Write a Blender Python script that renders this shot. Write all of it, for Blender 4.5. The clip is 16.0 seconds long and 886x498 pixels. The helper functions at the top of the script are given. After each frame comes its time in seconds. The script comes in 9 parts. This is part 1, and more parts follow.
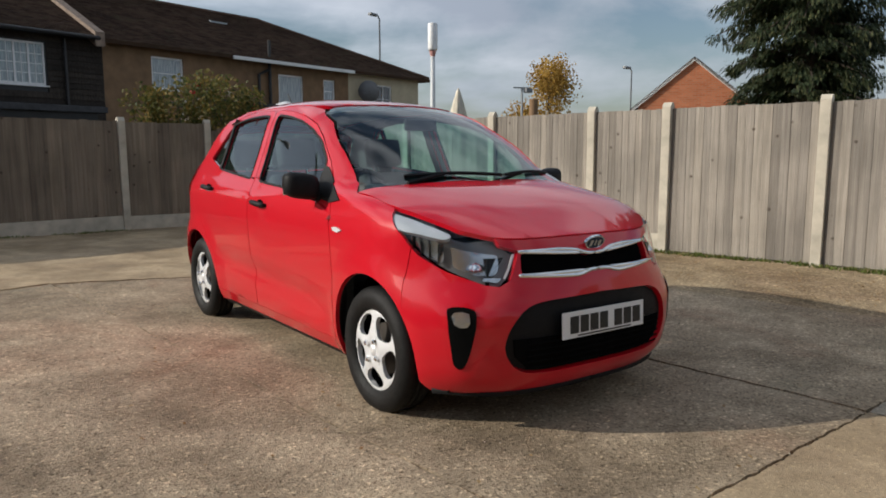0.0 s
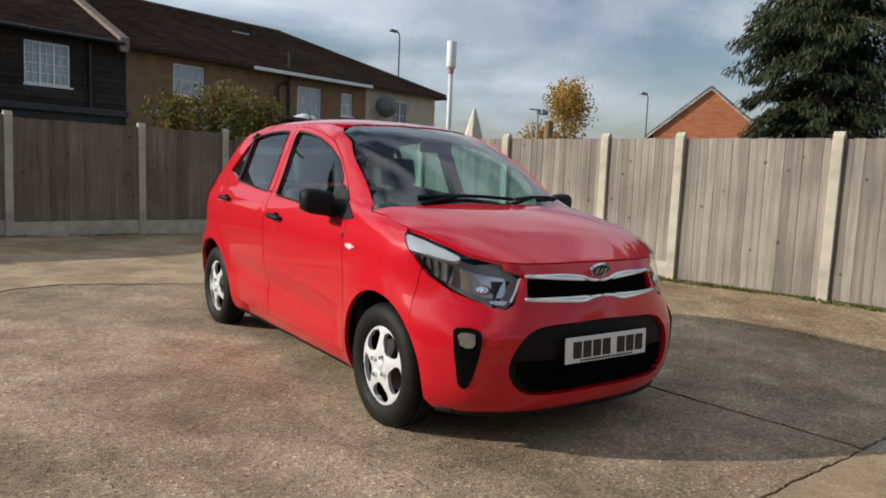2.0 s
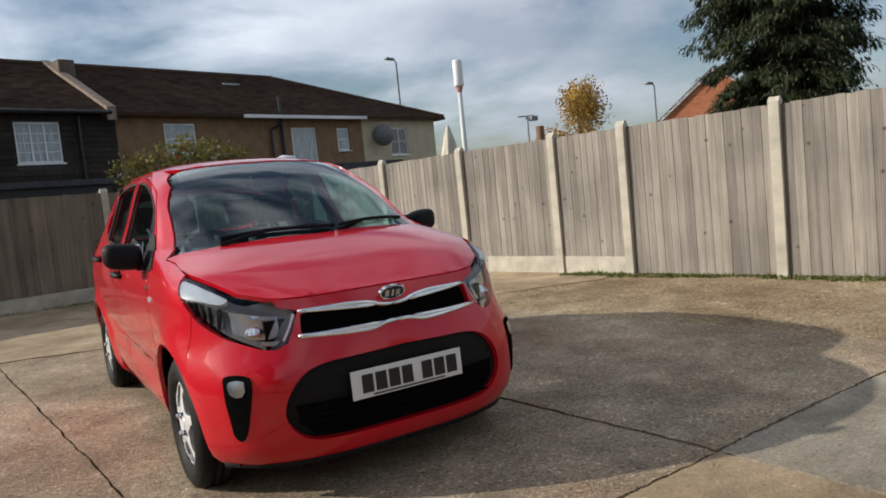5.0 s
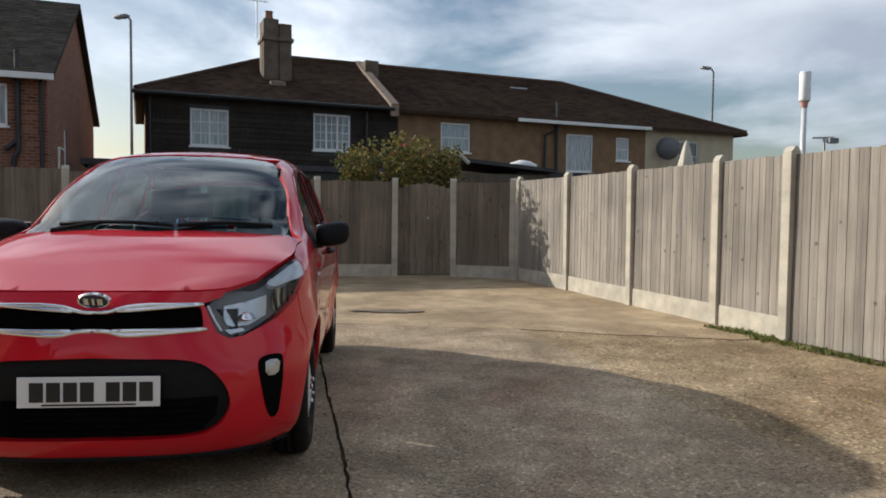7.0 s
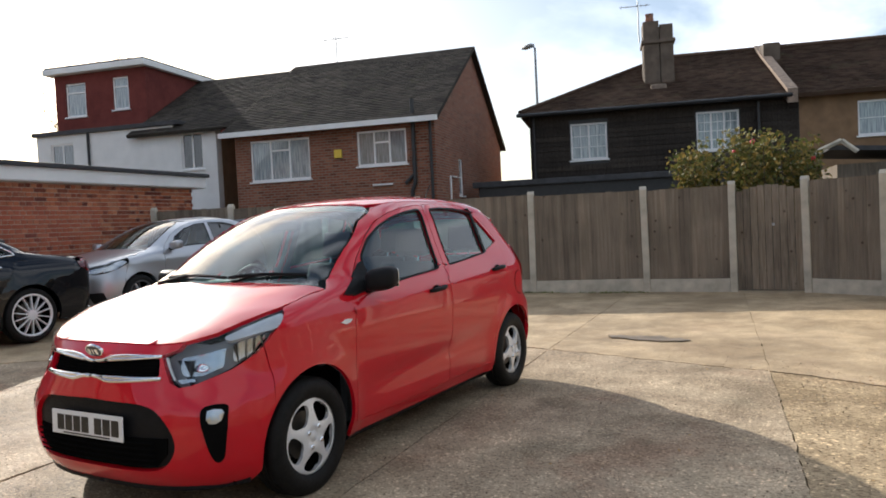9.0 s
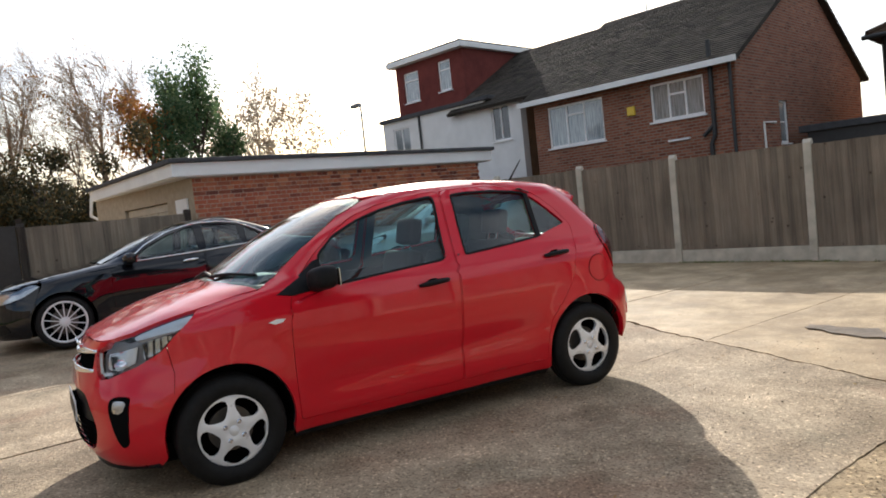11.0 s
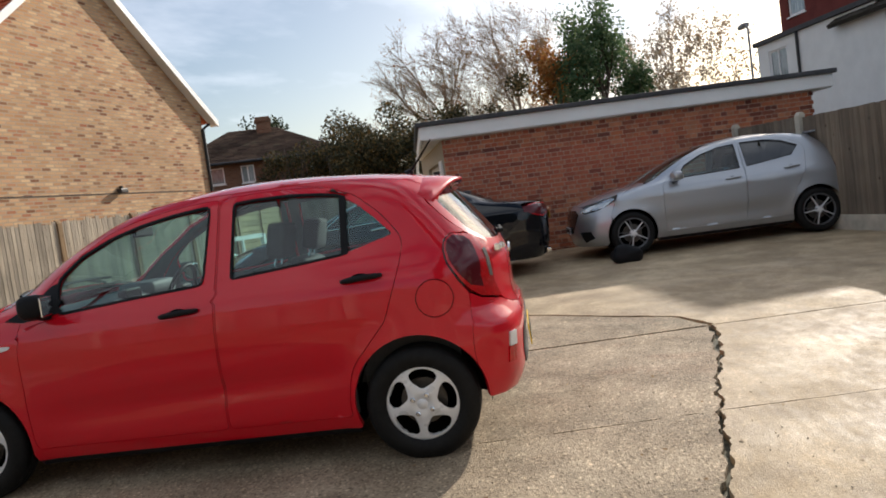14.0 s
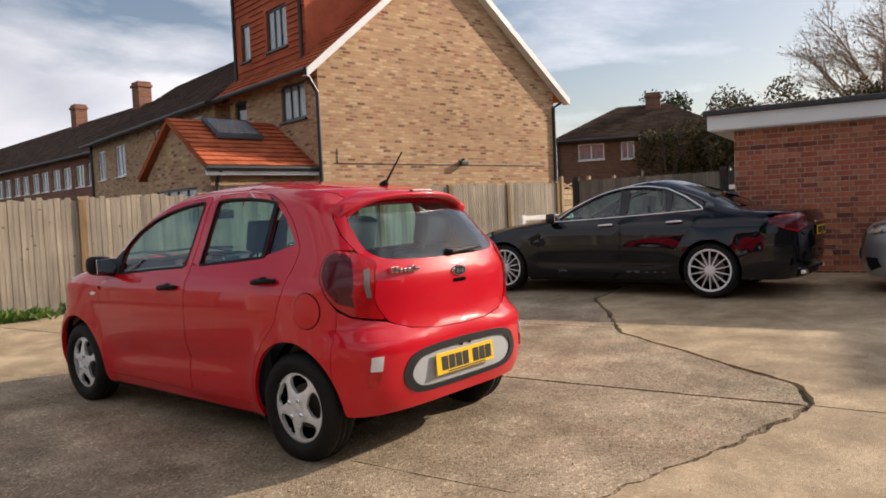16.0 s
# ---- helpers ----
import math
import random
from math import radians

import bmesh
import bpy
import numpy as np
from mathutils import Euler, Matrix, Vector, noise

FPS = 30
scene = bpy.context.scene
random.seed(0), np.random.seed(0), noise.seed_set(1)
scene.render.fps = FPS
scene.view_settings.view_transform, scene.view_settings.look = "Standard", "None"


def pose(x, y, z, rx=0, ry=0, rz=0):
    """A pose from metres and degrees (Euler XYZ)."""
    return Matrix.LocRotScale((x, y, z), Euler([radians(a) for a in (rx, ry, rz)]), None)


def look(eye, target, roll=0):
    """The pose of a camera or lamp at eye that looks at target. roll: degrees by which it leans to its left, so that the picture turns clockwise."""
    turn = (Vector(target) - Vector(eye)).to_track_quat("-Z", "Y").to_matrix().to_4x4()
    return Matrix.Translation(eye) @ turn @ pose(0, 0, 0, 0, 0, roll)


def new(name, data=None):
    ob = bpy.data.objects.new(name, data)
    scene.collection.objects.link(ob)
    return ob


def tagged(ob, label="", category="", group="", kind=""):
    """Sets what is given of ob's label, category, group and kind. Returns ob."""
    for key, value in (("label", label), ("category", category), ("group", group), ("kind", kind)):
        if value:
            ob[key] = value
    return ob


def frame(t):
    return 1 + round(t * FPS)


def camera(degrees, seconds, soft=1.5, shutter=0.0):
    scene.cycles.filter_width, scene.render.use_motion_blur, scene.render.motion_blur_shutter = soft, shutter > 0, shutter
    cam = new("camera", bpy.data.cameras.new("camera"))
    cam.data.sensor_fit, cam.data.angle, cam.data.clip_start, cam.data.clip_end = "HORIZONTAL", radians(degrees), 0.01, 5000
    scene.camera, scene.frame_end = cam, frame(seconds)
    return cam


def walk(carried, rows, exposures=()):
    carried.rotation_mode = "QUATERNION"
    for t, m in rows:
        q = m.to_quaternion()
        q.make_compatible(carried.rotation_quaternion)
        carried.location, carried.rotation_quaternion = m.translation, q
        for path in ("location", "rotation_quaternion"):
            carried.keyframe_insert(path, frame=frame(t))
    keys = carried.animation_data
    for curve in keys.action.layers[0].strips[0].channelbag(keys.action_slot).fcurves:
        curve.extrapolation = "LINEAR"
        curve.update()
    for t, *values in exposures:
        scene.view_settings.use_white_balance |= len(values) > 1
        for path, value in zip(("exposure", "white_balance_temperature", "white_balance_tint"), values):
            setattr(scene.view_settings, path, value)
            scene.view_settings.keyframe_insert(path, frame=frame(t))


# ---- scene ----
cam = camera(63.0, 16.0, 1.8)
PATH = [
    (0, (-2.281, -3.934, 1.136), (-1.13, -2.32, 0.878), -0.1),
    (0.5, (-2.314, -3.953, 1.166), (-1.157, -2.336, 0.952), 3.0),
    (1, (-2.328, -3.965, 1.171), (-1.186, -2.336, 0.972), 3.3),
    (1.5, (-2.328, -3.991, 1.162), (-1.185, -2.363, 0.956), 3.0),
    (2, (-2.33, -4.001, 1.167), (-1.198, -2.366, 0.953), 2.4),
    (2.5, (-2.335, -4.003, 1.163), (-1.218, -2.358, 0.952), 1.5),
    (3, (-2.334, -4.012, 1.158), (-1.199, -2.377, 0.961), 0.1),
    (3.5, (-2.282, -4.015, 1.162), (-1.03, -2.462, 1.023), -2.8),
    (3.7, (-2.243, -4.002, 1.158), (-0.976, -2.463, 0.996), -2.5),
    (5.8, (-0.342, -4.584, 1.127), (0.376, -2.722, 0.994), -0.8),
    (6, (-0.1, -4.567, 1.118), (0.57, -2.688, 0.97), 1.9),
    (6.5, (0.453, -4.619, 1.122), (0.972, -2.69, 1.014), -2.9),
    (7, (1.033, -4.597, 1.107), (1.241, -2.611, 1.008), 0.7),
    (7.5, (1.578, -4.507, 1.117), (1.549, -2.508, 1.048), -1.1),
    (8, (2.09, -4.366, 1.14), (1.58, -2.437, 1.006), -0.9),
    (8.5, (2.575, -4.111, 1.165), (1.835, -2.256, 1.068), 0.2),
    (9, (3.05, -3.893, 1.269), (2.071, -2.15, 1.199), -2.8),
    (9.2, (3.208, -3.757, 1.239), (2.152, -2.059, 1.176), -2.2),
    (11.3, (4.544, -1.652, 1.281), (2.737, -0.801, 1.192), -5.1),
    (11.5, (4.527, -1.391, 1.237), (2.677, -0.636, 1.158), -4.1),
    (12, (4.637, -0.737, 1.215), (2.716, -0.19, 1.117), -7.1),
    (12.5, (4.575, -0.128, 1.221), (2.594, 0.132, 1.149), -6.8),
    (13, (4.465, 0.486, 1.239), (2.472, 0.641, 1.19), -5.5),
    (13.5, (4.361, 1.093, 1.24), (2.367, 0.949, 1.19), -6.1),
    (14, (4.193, 1.793, 1.239), (2.21, 1.567, 1.108), -7.8),
    (14.5, (4.05, 2.446, 1.243), (2.098, 2.024, 1.134), -7.5),
    (15, (3.81, 3.088, 1.229), (1.923, 2.439, 1.104), -7.1),
    (15.5, (3.577, 3.66, 1.239), (1.876, 2.615, 1.123), -5.1),
    (16, (3.102, 4.14, 1.25), (1.56, 2.871, 1.147), -2.5),
]
EXPOSURES = [(0.0, -0.08, 6400, 9), (2.0, 0.02, 6400, 9), (6.5, 0.06, 6350, 9), (7.5, 0.22, 6350, 9), (8.0, 0.38, 6400, 9), (9.0, 0.66, 6450, 10), (11.5, 0.62, 6500, 10), (12.2, 0.44, 6500, 10), (13.0, 0.34, 6500, 10), (14.5, 0.36, 6600, 11), (15.2, 0.36, 6850, 14), (16.0, 0.34, 7000, 16)]
walk(cam, [(t, look(eye, target, roll)) for t, eye, target, roll in PATH], EXPOSURES)
from mathutils.geometry import delaunay_2d_cdt

# ---- world, sun, exposure ----
SUN_DIR = Vector((-0.80, 0.455, 0.408)).normalized()
world = bpy.data.worlds.new("world")
scene.world = world
world.use_nodes = True


def build_world():
    nt = world.node_tree
    nt.nodes.clear()
    out = nt.nodes.new("ShaderNodeOutputWorld")
    bg = nt.nodes.new("ShaderNodeBackground")
    sky = nt.nodes.new("ShaderNodeTexSky")
    sky.sky_type = "NISHITA"
    sky.sun_disc = False
    sky.sun_elevation = math.asin(SUN_DIR.z)
    sky.sun_rotation = math.atan2(SUN_DIR.x, SUN_DIR.y)
    sky.air_density, sky.dust_density, sky.ozone_density = 1.0, 1.6, 1.0
    tc = nt.nodes.new("ShaderNodeTexCoord")
    mp = nt.nodes.new("ShaderNodeMapping")
    mp.inputs["Scale"].default_value = (1.0, 1.0, 2.6)
    mp.inputs["Location"].default_value = (0.3, 1.7, 0.4)
    n1 = nt.nodes.new("ShaderNodeTexNoise")
    n1.inputs["Scale"].default_value = 1.9
    n1.inputs["Detail"].default_value = 9
    n1.inputs["Roughness"].default_value = 0.55
    n1.inputs["Distortion"].default_value = 0.35
    ramp = nt.nodes.new("ShaderNodeValToRGB")
    ramp.color_ramp.elements[0].position = 0.40
    ramp.color_ramp.elements[0].color = (0, 0, 0, 1)
    ramp.color_ramp.elements[1].position = 0.55
    ramp.color_ramp.elements[1].color = (1, 1, 1, 1)
    n2 = nt.nodes.new("ShaderNodeTexNoise")
    n2.inputs["Scale"].default_value = 3.1
    n2.inputs["Detail"].default_value = 7
    cl = nt.nodes.new("ShaderNodeValToRGB")
    cl.color_ramp.elements[0].position = 0.3
    cl.color_ramp.elements[0].color = (3.9, 4.4, 5.3, 1)
    cl.color_ramp.elements[1].position = 0.72
    cl.color_ramp.elements[1].color = (8.2, 8.6, 9.2, 1)
    mix = nt.nodes.new("ShaderNodeMixRGB")
    # towards the sun the cloud is brighter
    dot = nt.nodes.new("ShaderNodeVectorMath")
    dot.operation = "DOT_PRODUCT"
    dot.inputs[1].default_value = SUN_DIR
    glow = nt.nodes.new("ShaderNodeMapRange")
    glow.inputs["From Min"].default_value = -0.3
    glow.inputs["From Max"].default_value = 1.0
    glow.inputs["To Min"].default_value = 0.85
    glow.inputs["To Max"].default_value = 1.7
    scl = nt.nodes.new("ShaderNodeMixRGB")
    scl.blend_type = "MULTIPLY"
    scl.inputs[0].default_value = 1
    lk = nt.links.new
    lk(tc.outputs["Generated"], mp.inputs["Vector"])
    lk(tc.outputs["Generated"], dot.inputs[0])
    lk(dot.outputs["Value"], glow.inputs["Value"])
    lk(mp.outputs[0], n1.inputs["Vector"])
    lk(mp.outputs[0], n2.inputs["Vector"])
    clear = nt.nodes.new("ShaderNodeMapRange")
    clear.inputs["From Min"].default_value = 0.1
    clear.inputs["From Max"].default_value = 0.9
    clear.inputs["To Min"].default_value = 0.0
    clear.inputs["To Max"].default_value = 0.085
    thin = nt.nodes.new("ShaderNodeMath")
    thin.operation = "SUBTRACT"
    lk(dot.outputs["Value"], clear.inputs["Value"])
    lk(n1.outputs["Fac"], thin.inputs[0])
    lk(clear.outputs[0], thin.inputs[1])
    lk(thin.outputs[0], ramp.inputs[0])
    lk(n2.outputs["Fac"], cl.inputs[0])
    lk(cl.outputs[0], scl.inputs[1])
    lk(glow.outputs[0], scl.inputs[2])
    lk(ramp.outputs[0], mix.inputs[0])
    lk(sky.outputs[0], mix.inputs[1])
    lk(scl.outputs[0], mix.inputs[2])
    lk(mix.outputs[0], bg.inputs["Color"])
    bg.inputs["Strength"].default_value = 0.10
    lk(bg.outputs[0], out.inputs["Surface"])


build_world()
sun_data = bpy.data.lights.new("sun", "SUN")
sun_data.energy, sun_data.angle, sun_data.color = 4.2, radians(0.6), (1.0, 0.93, 0.83)
sun = new("sun", sun_data)
sun.matrix_world = look(SUN_DIR * 60, (0, 0, 0))


# ---- materials ----
class Nodes:
    """A short way to write a node material."""

    def __init__(self, name):
        self.mat = bpy.data.materials.new(name)
        self.mat.use_nodes = True
        self.nt = self.mat.node_tree
        self.p = self.nt.nodes["Principled BSDF"]
        self.coord = self.nt.nodes.new("ShaderNodeTexCoord")

    def n(self, kind, **values):
        node = self.nt.nodes.new(kind)
        for key, value in values.items():
            if key in node.inputs:
                node.inputs[key].default_value = value
        return node

    def link(self, a, b):
        self.nt.links.new(a, b)

    def noise(self, scale, detail=4, rough=0.55, space="Object", stretch=None, dist=0.0):
        node = self.n("ShaderNodeTexNoise", Scale=scale, Detail=detail, Roughness=rough, Distortion=dist)
        if stretch:
            mp = self.n("ShaderNodeMapping", Scale=stretch)
            self.link(self.coord.outputs[space], mp.inputs["Vector"])
            self.link(mp.outputs[0], node.inputs["Vector"])
        else:
            self.link(self.coord.outputs[space], node.inputs["Vector"])
        return node.outputs["Fac"]

    def ramp(self, fac, *stops):
        node = self.nt.nodes.new("ShaderNodeValToRGB")
        el = node.color_ramp.elements
        while len(el) < len(stops):
            el.new(0.5)
        for e, (pos, col) in zip(el, stops):
            e.position = pos
            e.color = (*col, 1) if len(col) == 3 else col
        self.link(fac, node.inputs[0])
        return node.outputs[0]

    def mix(self, fac, a, b, blend="MIX"):
        node = self.nt.nodes.new("ShaderNodeMixRGB")
        node.blend_type = blend
        for slot, v in zip((0, 1, 2), (fac, a, b)):
            if isinstance(v, (int, float)):
                node.inputs[slot].default_value = v if slot == 0 else (v, v, v, 1)
            elif isinstance(v, tuple):
                node.inputs[slot].default_value = (*v, 1)
            else:
                self.link(v, node.inputs[slot])
        return node.outputs[0]

    def rand(self, island=False):
        if island:
            return self.nt.nodes.new("ShaderNodeNewGeometry").outputs["Random Per Island"]
        return self.nt.nodes.new("ShaderNodeObjectInfo").outputs["Random"]

    def math(self, op, a, b):
        node = self.nt.nodes.new("ShaderNodeMath")
        node.operation = op
        for slot, v in zip((0, 1), (a, b)):
            if isinstance(v, (int, float)):
                node.inputs[slot].default_value = v
            else:
                self.link(v, node.inputs[slot])
        return node.outputs[0]

    def bump(self, fac, strength=0.3, distance=0.01):
        node = self.n("ShaderNodeBump", Strength=strength, Distance=distance)
        self.link(fac, node.inputs["Height"])
        self.link(node.outputs[0], self.p.inputs["Normal"])

    def base(self, col):
        if isinstance(col, tuple):
            self.p.inputs["Base Color"].default_value = (*col, 1)
        else:
            self.link(col, self.p.inputs["Base Color"])

    def setp(self, **values):
        names = dict(rough="Roughness", metal="Metallic", coat="Coat Weight", coatr="Coat Roughness", spec="Specular IOR Level", trans="Transmission Weight", ior="IOR")
        for key, v in values.items():
            sock = self.p.inputs[names[key]]
            if isinstance(v, (int, float)):
                sock.default_value = v
            else:
                self.link(v, sock)
        return self


def plain(name, col, rough=0.5, metal=0.0, vary=0.12, scale=9.0, bump=0.0, coat=0.0, spec=0.5):
    m = Nodes(name)
    f = m.noise(scale, 5)
    a = tuple(c * (1 - vary) for c in col)
    b = tuple(min(1.0, c * (1 + vary)) for c in col)
    m.base(m.ramp(f, (0.3, a), (0.7, b)))
    m.setp(metal=metal, coat=coat, spec=spec)
    r = m.ramp(m.noise(scale * 3.1, 3), (0.3, (rough * 0.85,) * 3), (0.7, (min(1, rough * 1.15),) * 3))
    m.setp(rough=r)
    if bump:
        m.bump(m.noise(scale * 14, 4), bump, 0.004)
    return m.mat


def concrete(name, dark, light, grit, rough, wet, fleck=0.5, rust=0.0, relief=0.006, spec=0.28):
    """Worn concrete: broad stains, blotches, single pebbles and pits."""
    m = Nodes(name)
    big = m.noise(0.55, 6, 0.62)
    mid = m.noise(3.2, 6, 0.6)
    fine = m.noise(130, 3, 0.7)
    vo = m.n("ShaderNodeTexVoronoi", Scale=grit)
    m.link(m.coord.outputs["Object"], vo.inputs["Vector"])
    cell = m.nt.nodes.new("ShaderNodeSeparateColor")
    m.link(vo.outputs["Color"], cell.inputs[0])
    c = m.ramp(big, (0.32, dark), (0.66, light))
    c = m.mix(0.30, c, m.ramp(mid, (0.35, tuple(v * 0.62 for v in dark)), (0.62, tuple(min(1, v * 1.22) for v in light))))
    if rust:
        c = m.mix(m.ramp(m.noise(0.75, 5, 0.7, dist=0.6), (0.52, (0, 0, 0)), (0.66, (rust,) * 3)), c, (0.30, 0.155, 0.095))
        c = m.mix(m.ramp(m.noise(0.95, 5, 0.6, stretch=(1.0, 1.3, 2.1)), (0.56, (0, 0, 0)), (0.70, (rust,) * 3)), c, (0.13, 0.125, 0.085))
    c = m.mix(fleck, c, m.ramp(cell.outputs[0], (0.0, (0.42, 0.38, 0.34)), (0.22, (0.85, 0.83, 0.80)), (0.80, (1.12, 1.1, 1.07)), (0.93, (1.25, 1.22, 1.18)), (0.97, (2.1, 2.05, 1.95))), "MULTIPLY")
    pit = m.ramp(m.noise(46, 4, 0.65), (0.33, (0.38, 0.35, 0.32)), (0.44, (1, 1, 1)))
    c = m.mix(min(1.0, fleck * 1.3), c, pit, "MULTIPLY")
    stain = m.ramp(m.noise(1.15, 7, 0.7, dist=0.5), (0.40, (0.60, 0.57, 0.53)), (0.56, (1, 1, 1)), (0.68, (1.25, 1.23, 1.2)))
    c = m.mix(0.6, c, stain, "MULTIPLY")
    m.base(c)
    damp = m.ramp(m.mix(0.35, m.noise(0.9, 6, 0.65), m.noise(7, 5, 0.6, stretch=(1, 3, 1))), (0.40, (rough - wet,) * 3), (0.60, (rough,) * 3))
    m.setp(rough=damp, spec=spec)
    m.bump(m.mix(0.5, vo.outputs["Distance"], fine), 0.5, relief)
    return m.mat


def timber(name, dark, light, streak=1.0):
    m = Nodes(name)
    grain = m.noise(9, 7, 0.65, stretch=(7, 7, 0.35))
    fine = m.noise(30, 4, 0.6, stretch=(6, 6, 0.15))
    c = m.ramp(grain, (0.28, dark), (0.72, light))
    tone = m.ramp(m.rand(), (0.0, (0.72, 0.71, 0.70)), (0.5, (0.96, 0.95, 0.94)), (1.0, (1.12, 1.10, 1.06)))
    c = m.mix(1.0, c, tone, "MULTIPLY")
    knots = m.n("ShaderNodeTexVoronoi", Scale=4.6)
    world_pos = m.nt.nodes.new("ShaderNodeNewGeometry")
    m.link(world_pos.outputs["Position"], knots.inputs["Vector"])
    k = m.ramp(knots.outputs["Distance"], (0.05, (0.25, 0.2, 0.17)), (0.11, (1, 1, 1)))
    c = m.mix(0.8, c, k, "MULTIPLY")
    st = m.n("ShaderNodeTexNoise", Scale=1.3, Detail=6)
    m.link(world_pos.outputs["Position"], st.inputs["Vector"])
    c = m.mix(0.55 * streak, c, m.ramp(st.outputs["Fac"], (0.35, (0.55, 0.54, 0.52)), (0.62, (1.05, 1.02, 0.98))), "MULTIPLY")
    sm = m.n("ShaderNodeMapping", Scale=(1.0, 1.0, 0.05))
    m.link(world_pos.outputs["Position"], sm.inputs["Vector"])
    sn = m.n("ShaderNodeTexNoise", Scale=26.0, Detail=5)
    m.link(sm.outputs[0], sn.inputs["Vector"])
    c = m.mix(0.5 * streak, c, m.ramp(sn.outputs["Fac"], (0.36, (0.62, 0.60, 0.58)), (0.60, (1.12, 1.11, 1.10))), "MULTIPLY")
    m.base(c)
    m.setp(rough=0.85, spec=0.2)
    m.bump(fine, 0.5, 0.004)
    return m.mat


def masonry(name, cols, rough=0.9):
    """One brick: its tone by the piece, with grain and soot."""
    m = Nodes(name)
    pick = m.mix(1.0, m.rand(), 0.0, "ADD")
    stops = [(i / max(1, len(cols) - 1), c) for i, c in enumerate(cols)]
    c = m.ramp(pick, *stops)
    c = m.mix(0.5, c, m.ramp(m.noise(7, 6), (0.3, (0.55, 0.52, 0.5)), (0.7, (1.1, 1.08, 1.05))), "MULTIPLY")
    m.base(c)
    m.setp(rough=rough, spec=0.2)
    m.bump(m.noise(60, 5), 0.6, 0.004)
    return m.mat


def brickwork(name, cols, mortar, bw=0.225, bh=0.075, turn=0.0):
    """Far brickwork by courses; the wall object's x runs along it and z goes up."""
    m = Nodes(name)
    mp = m.nt.nodes.new("ShaderNodeSeparateXYZ")
    m.link(m.coord.outputs["Object"], mp.inputs[0])
    cb = m.nt.nodes.new("ShaderNodeCombineXYZ")
    m.link(m.math("ADD", mp.outputs["X"], mp.outputs["Y"]), cb.inputs["X"])
    m.link(mp.outputs["Z"], cb.inputs["Y"])
    b = m.n("ShaderNodeTexBrick", Scale=1.0, Bias=0.0)
    b.inputs["Mortar Size"].default_value = 0.012
    b.inputs["Brick Width"].default_value = bw
    b.inputs["Row Height"].default_value = bh
    b.inputs["Color1"].default_value = (0, 0, 0, 1)
    b.inputs["Color2"].default_value = (1, 1, 1, 1)
    b.inputs["Mortar"].default_value = (0.5, 0.5, 0.5, 1)
    m.link(cb.outputs[0], b.inputs["Vector"])
    stops = [(i / max(1, len(cols) - 1), c) for i, c in enumerate(cols)]
    c = m.ramp(b.outputs["Color"], *stops)
    c = m.mix(b.outputs["Fac"], c, mortar)
    c = m.mix(0.7, c, m.ramp(m.noise(0.45, 5, 0.5), (0.3, (0.80, 0.77, 0.74)), (0.68, (1.12, 1.10, 1.07))), "MULTIPLY")
    m.base(c)
    m.setp(rough=0.92, spec=0.2)
    m.bump(m.math("SUBTRACT", 1.0, b.outputs["Fac"]), 0.5, 0.008)
    return m.mat


def tiles(name, dark, light, moss):
    m = Nodes(name)
    c = m.ramp(m.rand(True), (0.0, dark), (1.0, light))
    c = m.mix(0.6, c, m.ramp(m.noise(0.9, 6, 0.7), (0.35, (0.5, 0.48, 0.46)), (0.65, (1.2, 1.15, 1.1))), "MULTIPLY")
    c = m.mix(m.ramp(m.noise(2.2, 7, 0.7), (0.55, (0, 0, 0)), (0.72, (0.7, 0.7, 0.7))), c, moss)
    m.base(c)
    m.setp(rough=0.95, spec=0.1)
    m.bump(m.noise(14, 5), 0.5, 0.02)
    return m.mat


def leafy(name, a, b, c2=None, trans=0.0):
    m = Nodes(name)
    stops = [(0.0, a), (0.6, b)] + ([(1.0, c2)] if c2 else [])
    c = m.ramp(m.rand(True), *stops)
    m.base(c)
    m.setp(rough=0.65, spec=0.25)
    if trans:
        tl = m.n("ShaderNodeBsdfTranslucent")
        m.link(c, tl.inputs["Color"])
        mx = m.n("ShaderNodeMixShader")
        mx.inputs[0].default_value = trans
        out = m.nt.nodes["Material Output"]
        m.link(m.p.outputs[0], mx.inputs[1])
        m.link(tl.outputs[0], mx.inputs[2])
        m.link(mx.outputs[0], out.inputs["Surface"])
    return m.mat


def glazing(name, tint, gloss=1.0, ior=1.6):
    """Thin pane: clear tint with a Fresnel gloss."""
    m = Nodes(name)
    nt = m.nt
    nt.nodes.remove(m.p)
    tr = m.n("ShaderNodeBsdfTransparent", Color=(*tint, 1))
    gl = m.n("ShaderNodeBsdfGlossy", Roughness=0.01, Color=(gloss, gloss, gloss, 1))
    lw = m.n("ShaderNodeLayerWeight", Blend=0.5)
    low = ((ior - 1) / (ior + 1)) ** 2
    gain = m.math("MULTIPLY", m.math("POWER", lw.outputs["Facing"], 4.0), 0.8)
    fr = m.math("ADD", gain, low * 1.3)
    mx = m.n("ShaderNodeMixShader")
    m.link(fr, mx.inputs[0])
    m.link(tr.outputs[0], mx.inputs[1])
    m.link(gl.outputs[0], mx.inputs[2])
    m.link(mx.outputs[0], nt.nodes["Material Output"].inputs["Surface"])
    return m.mat


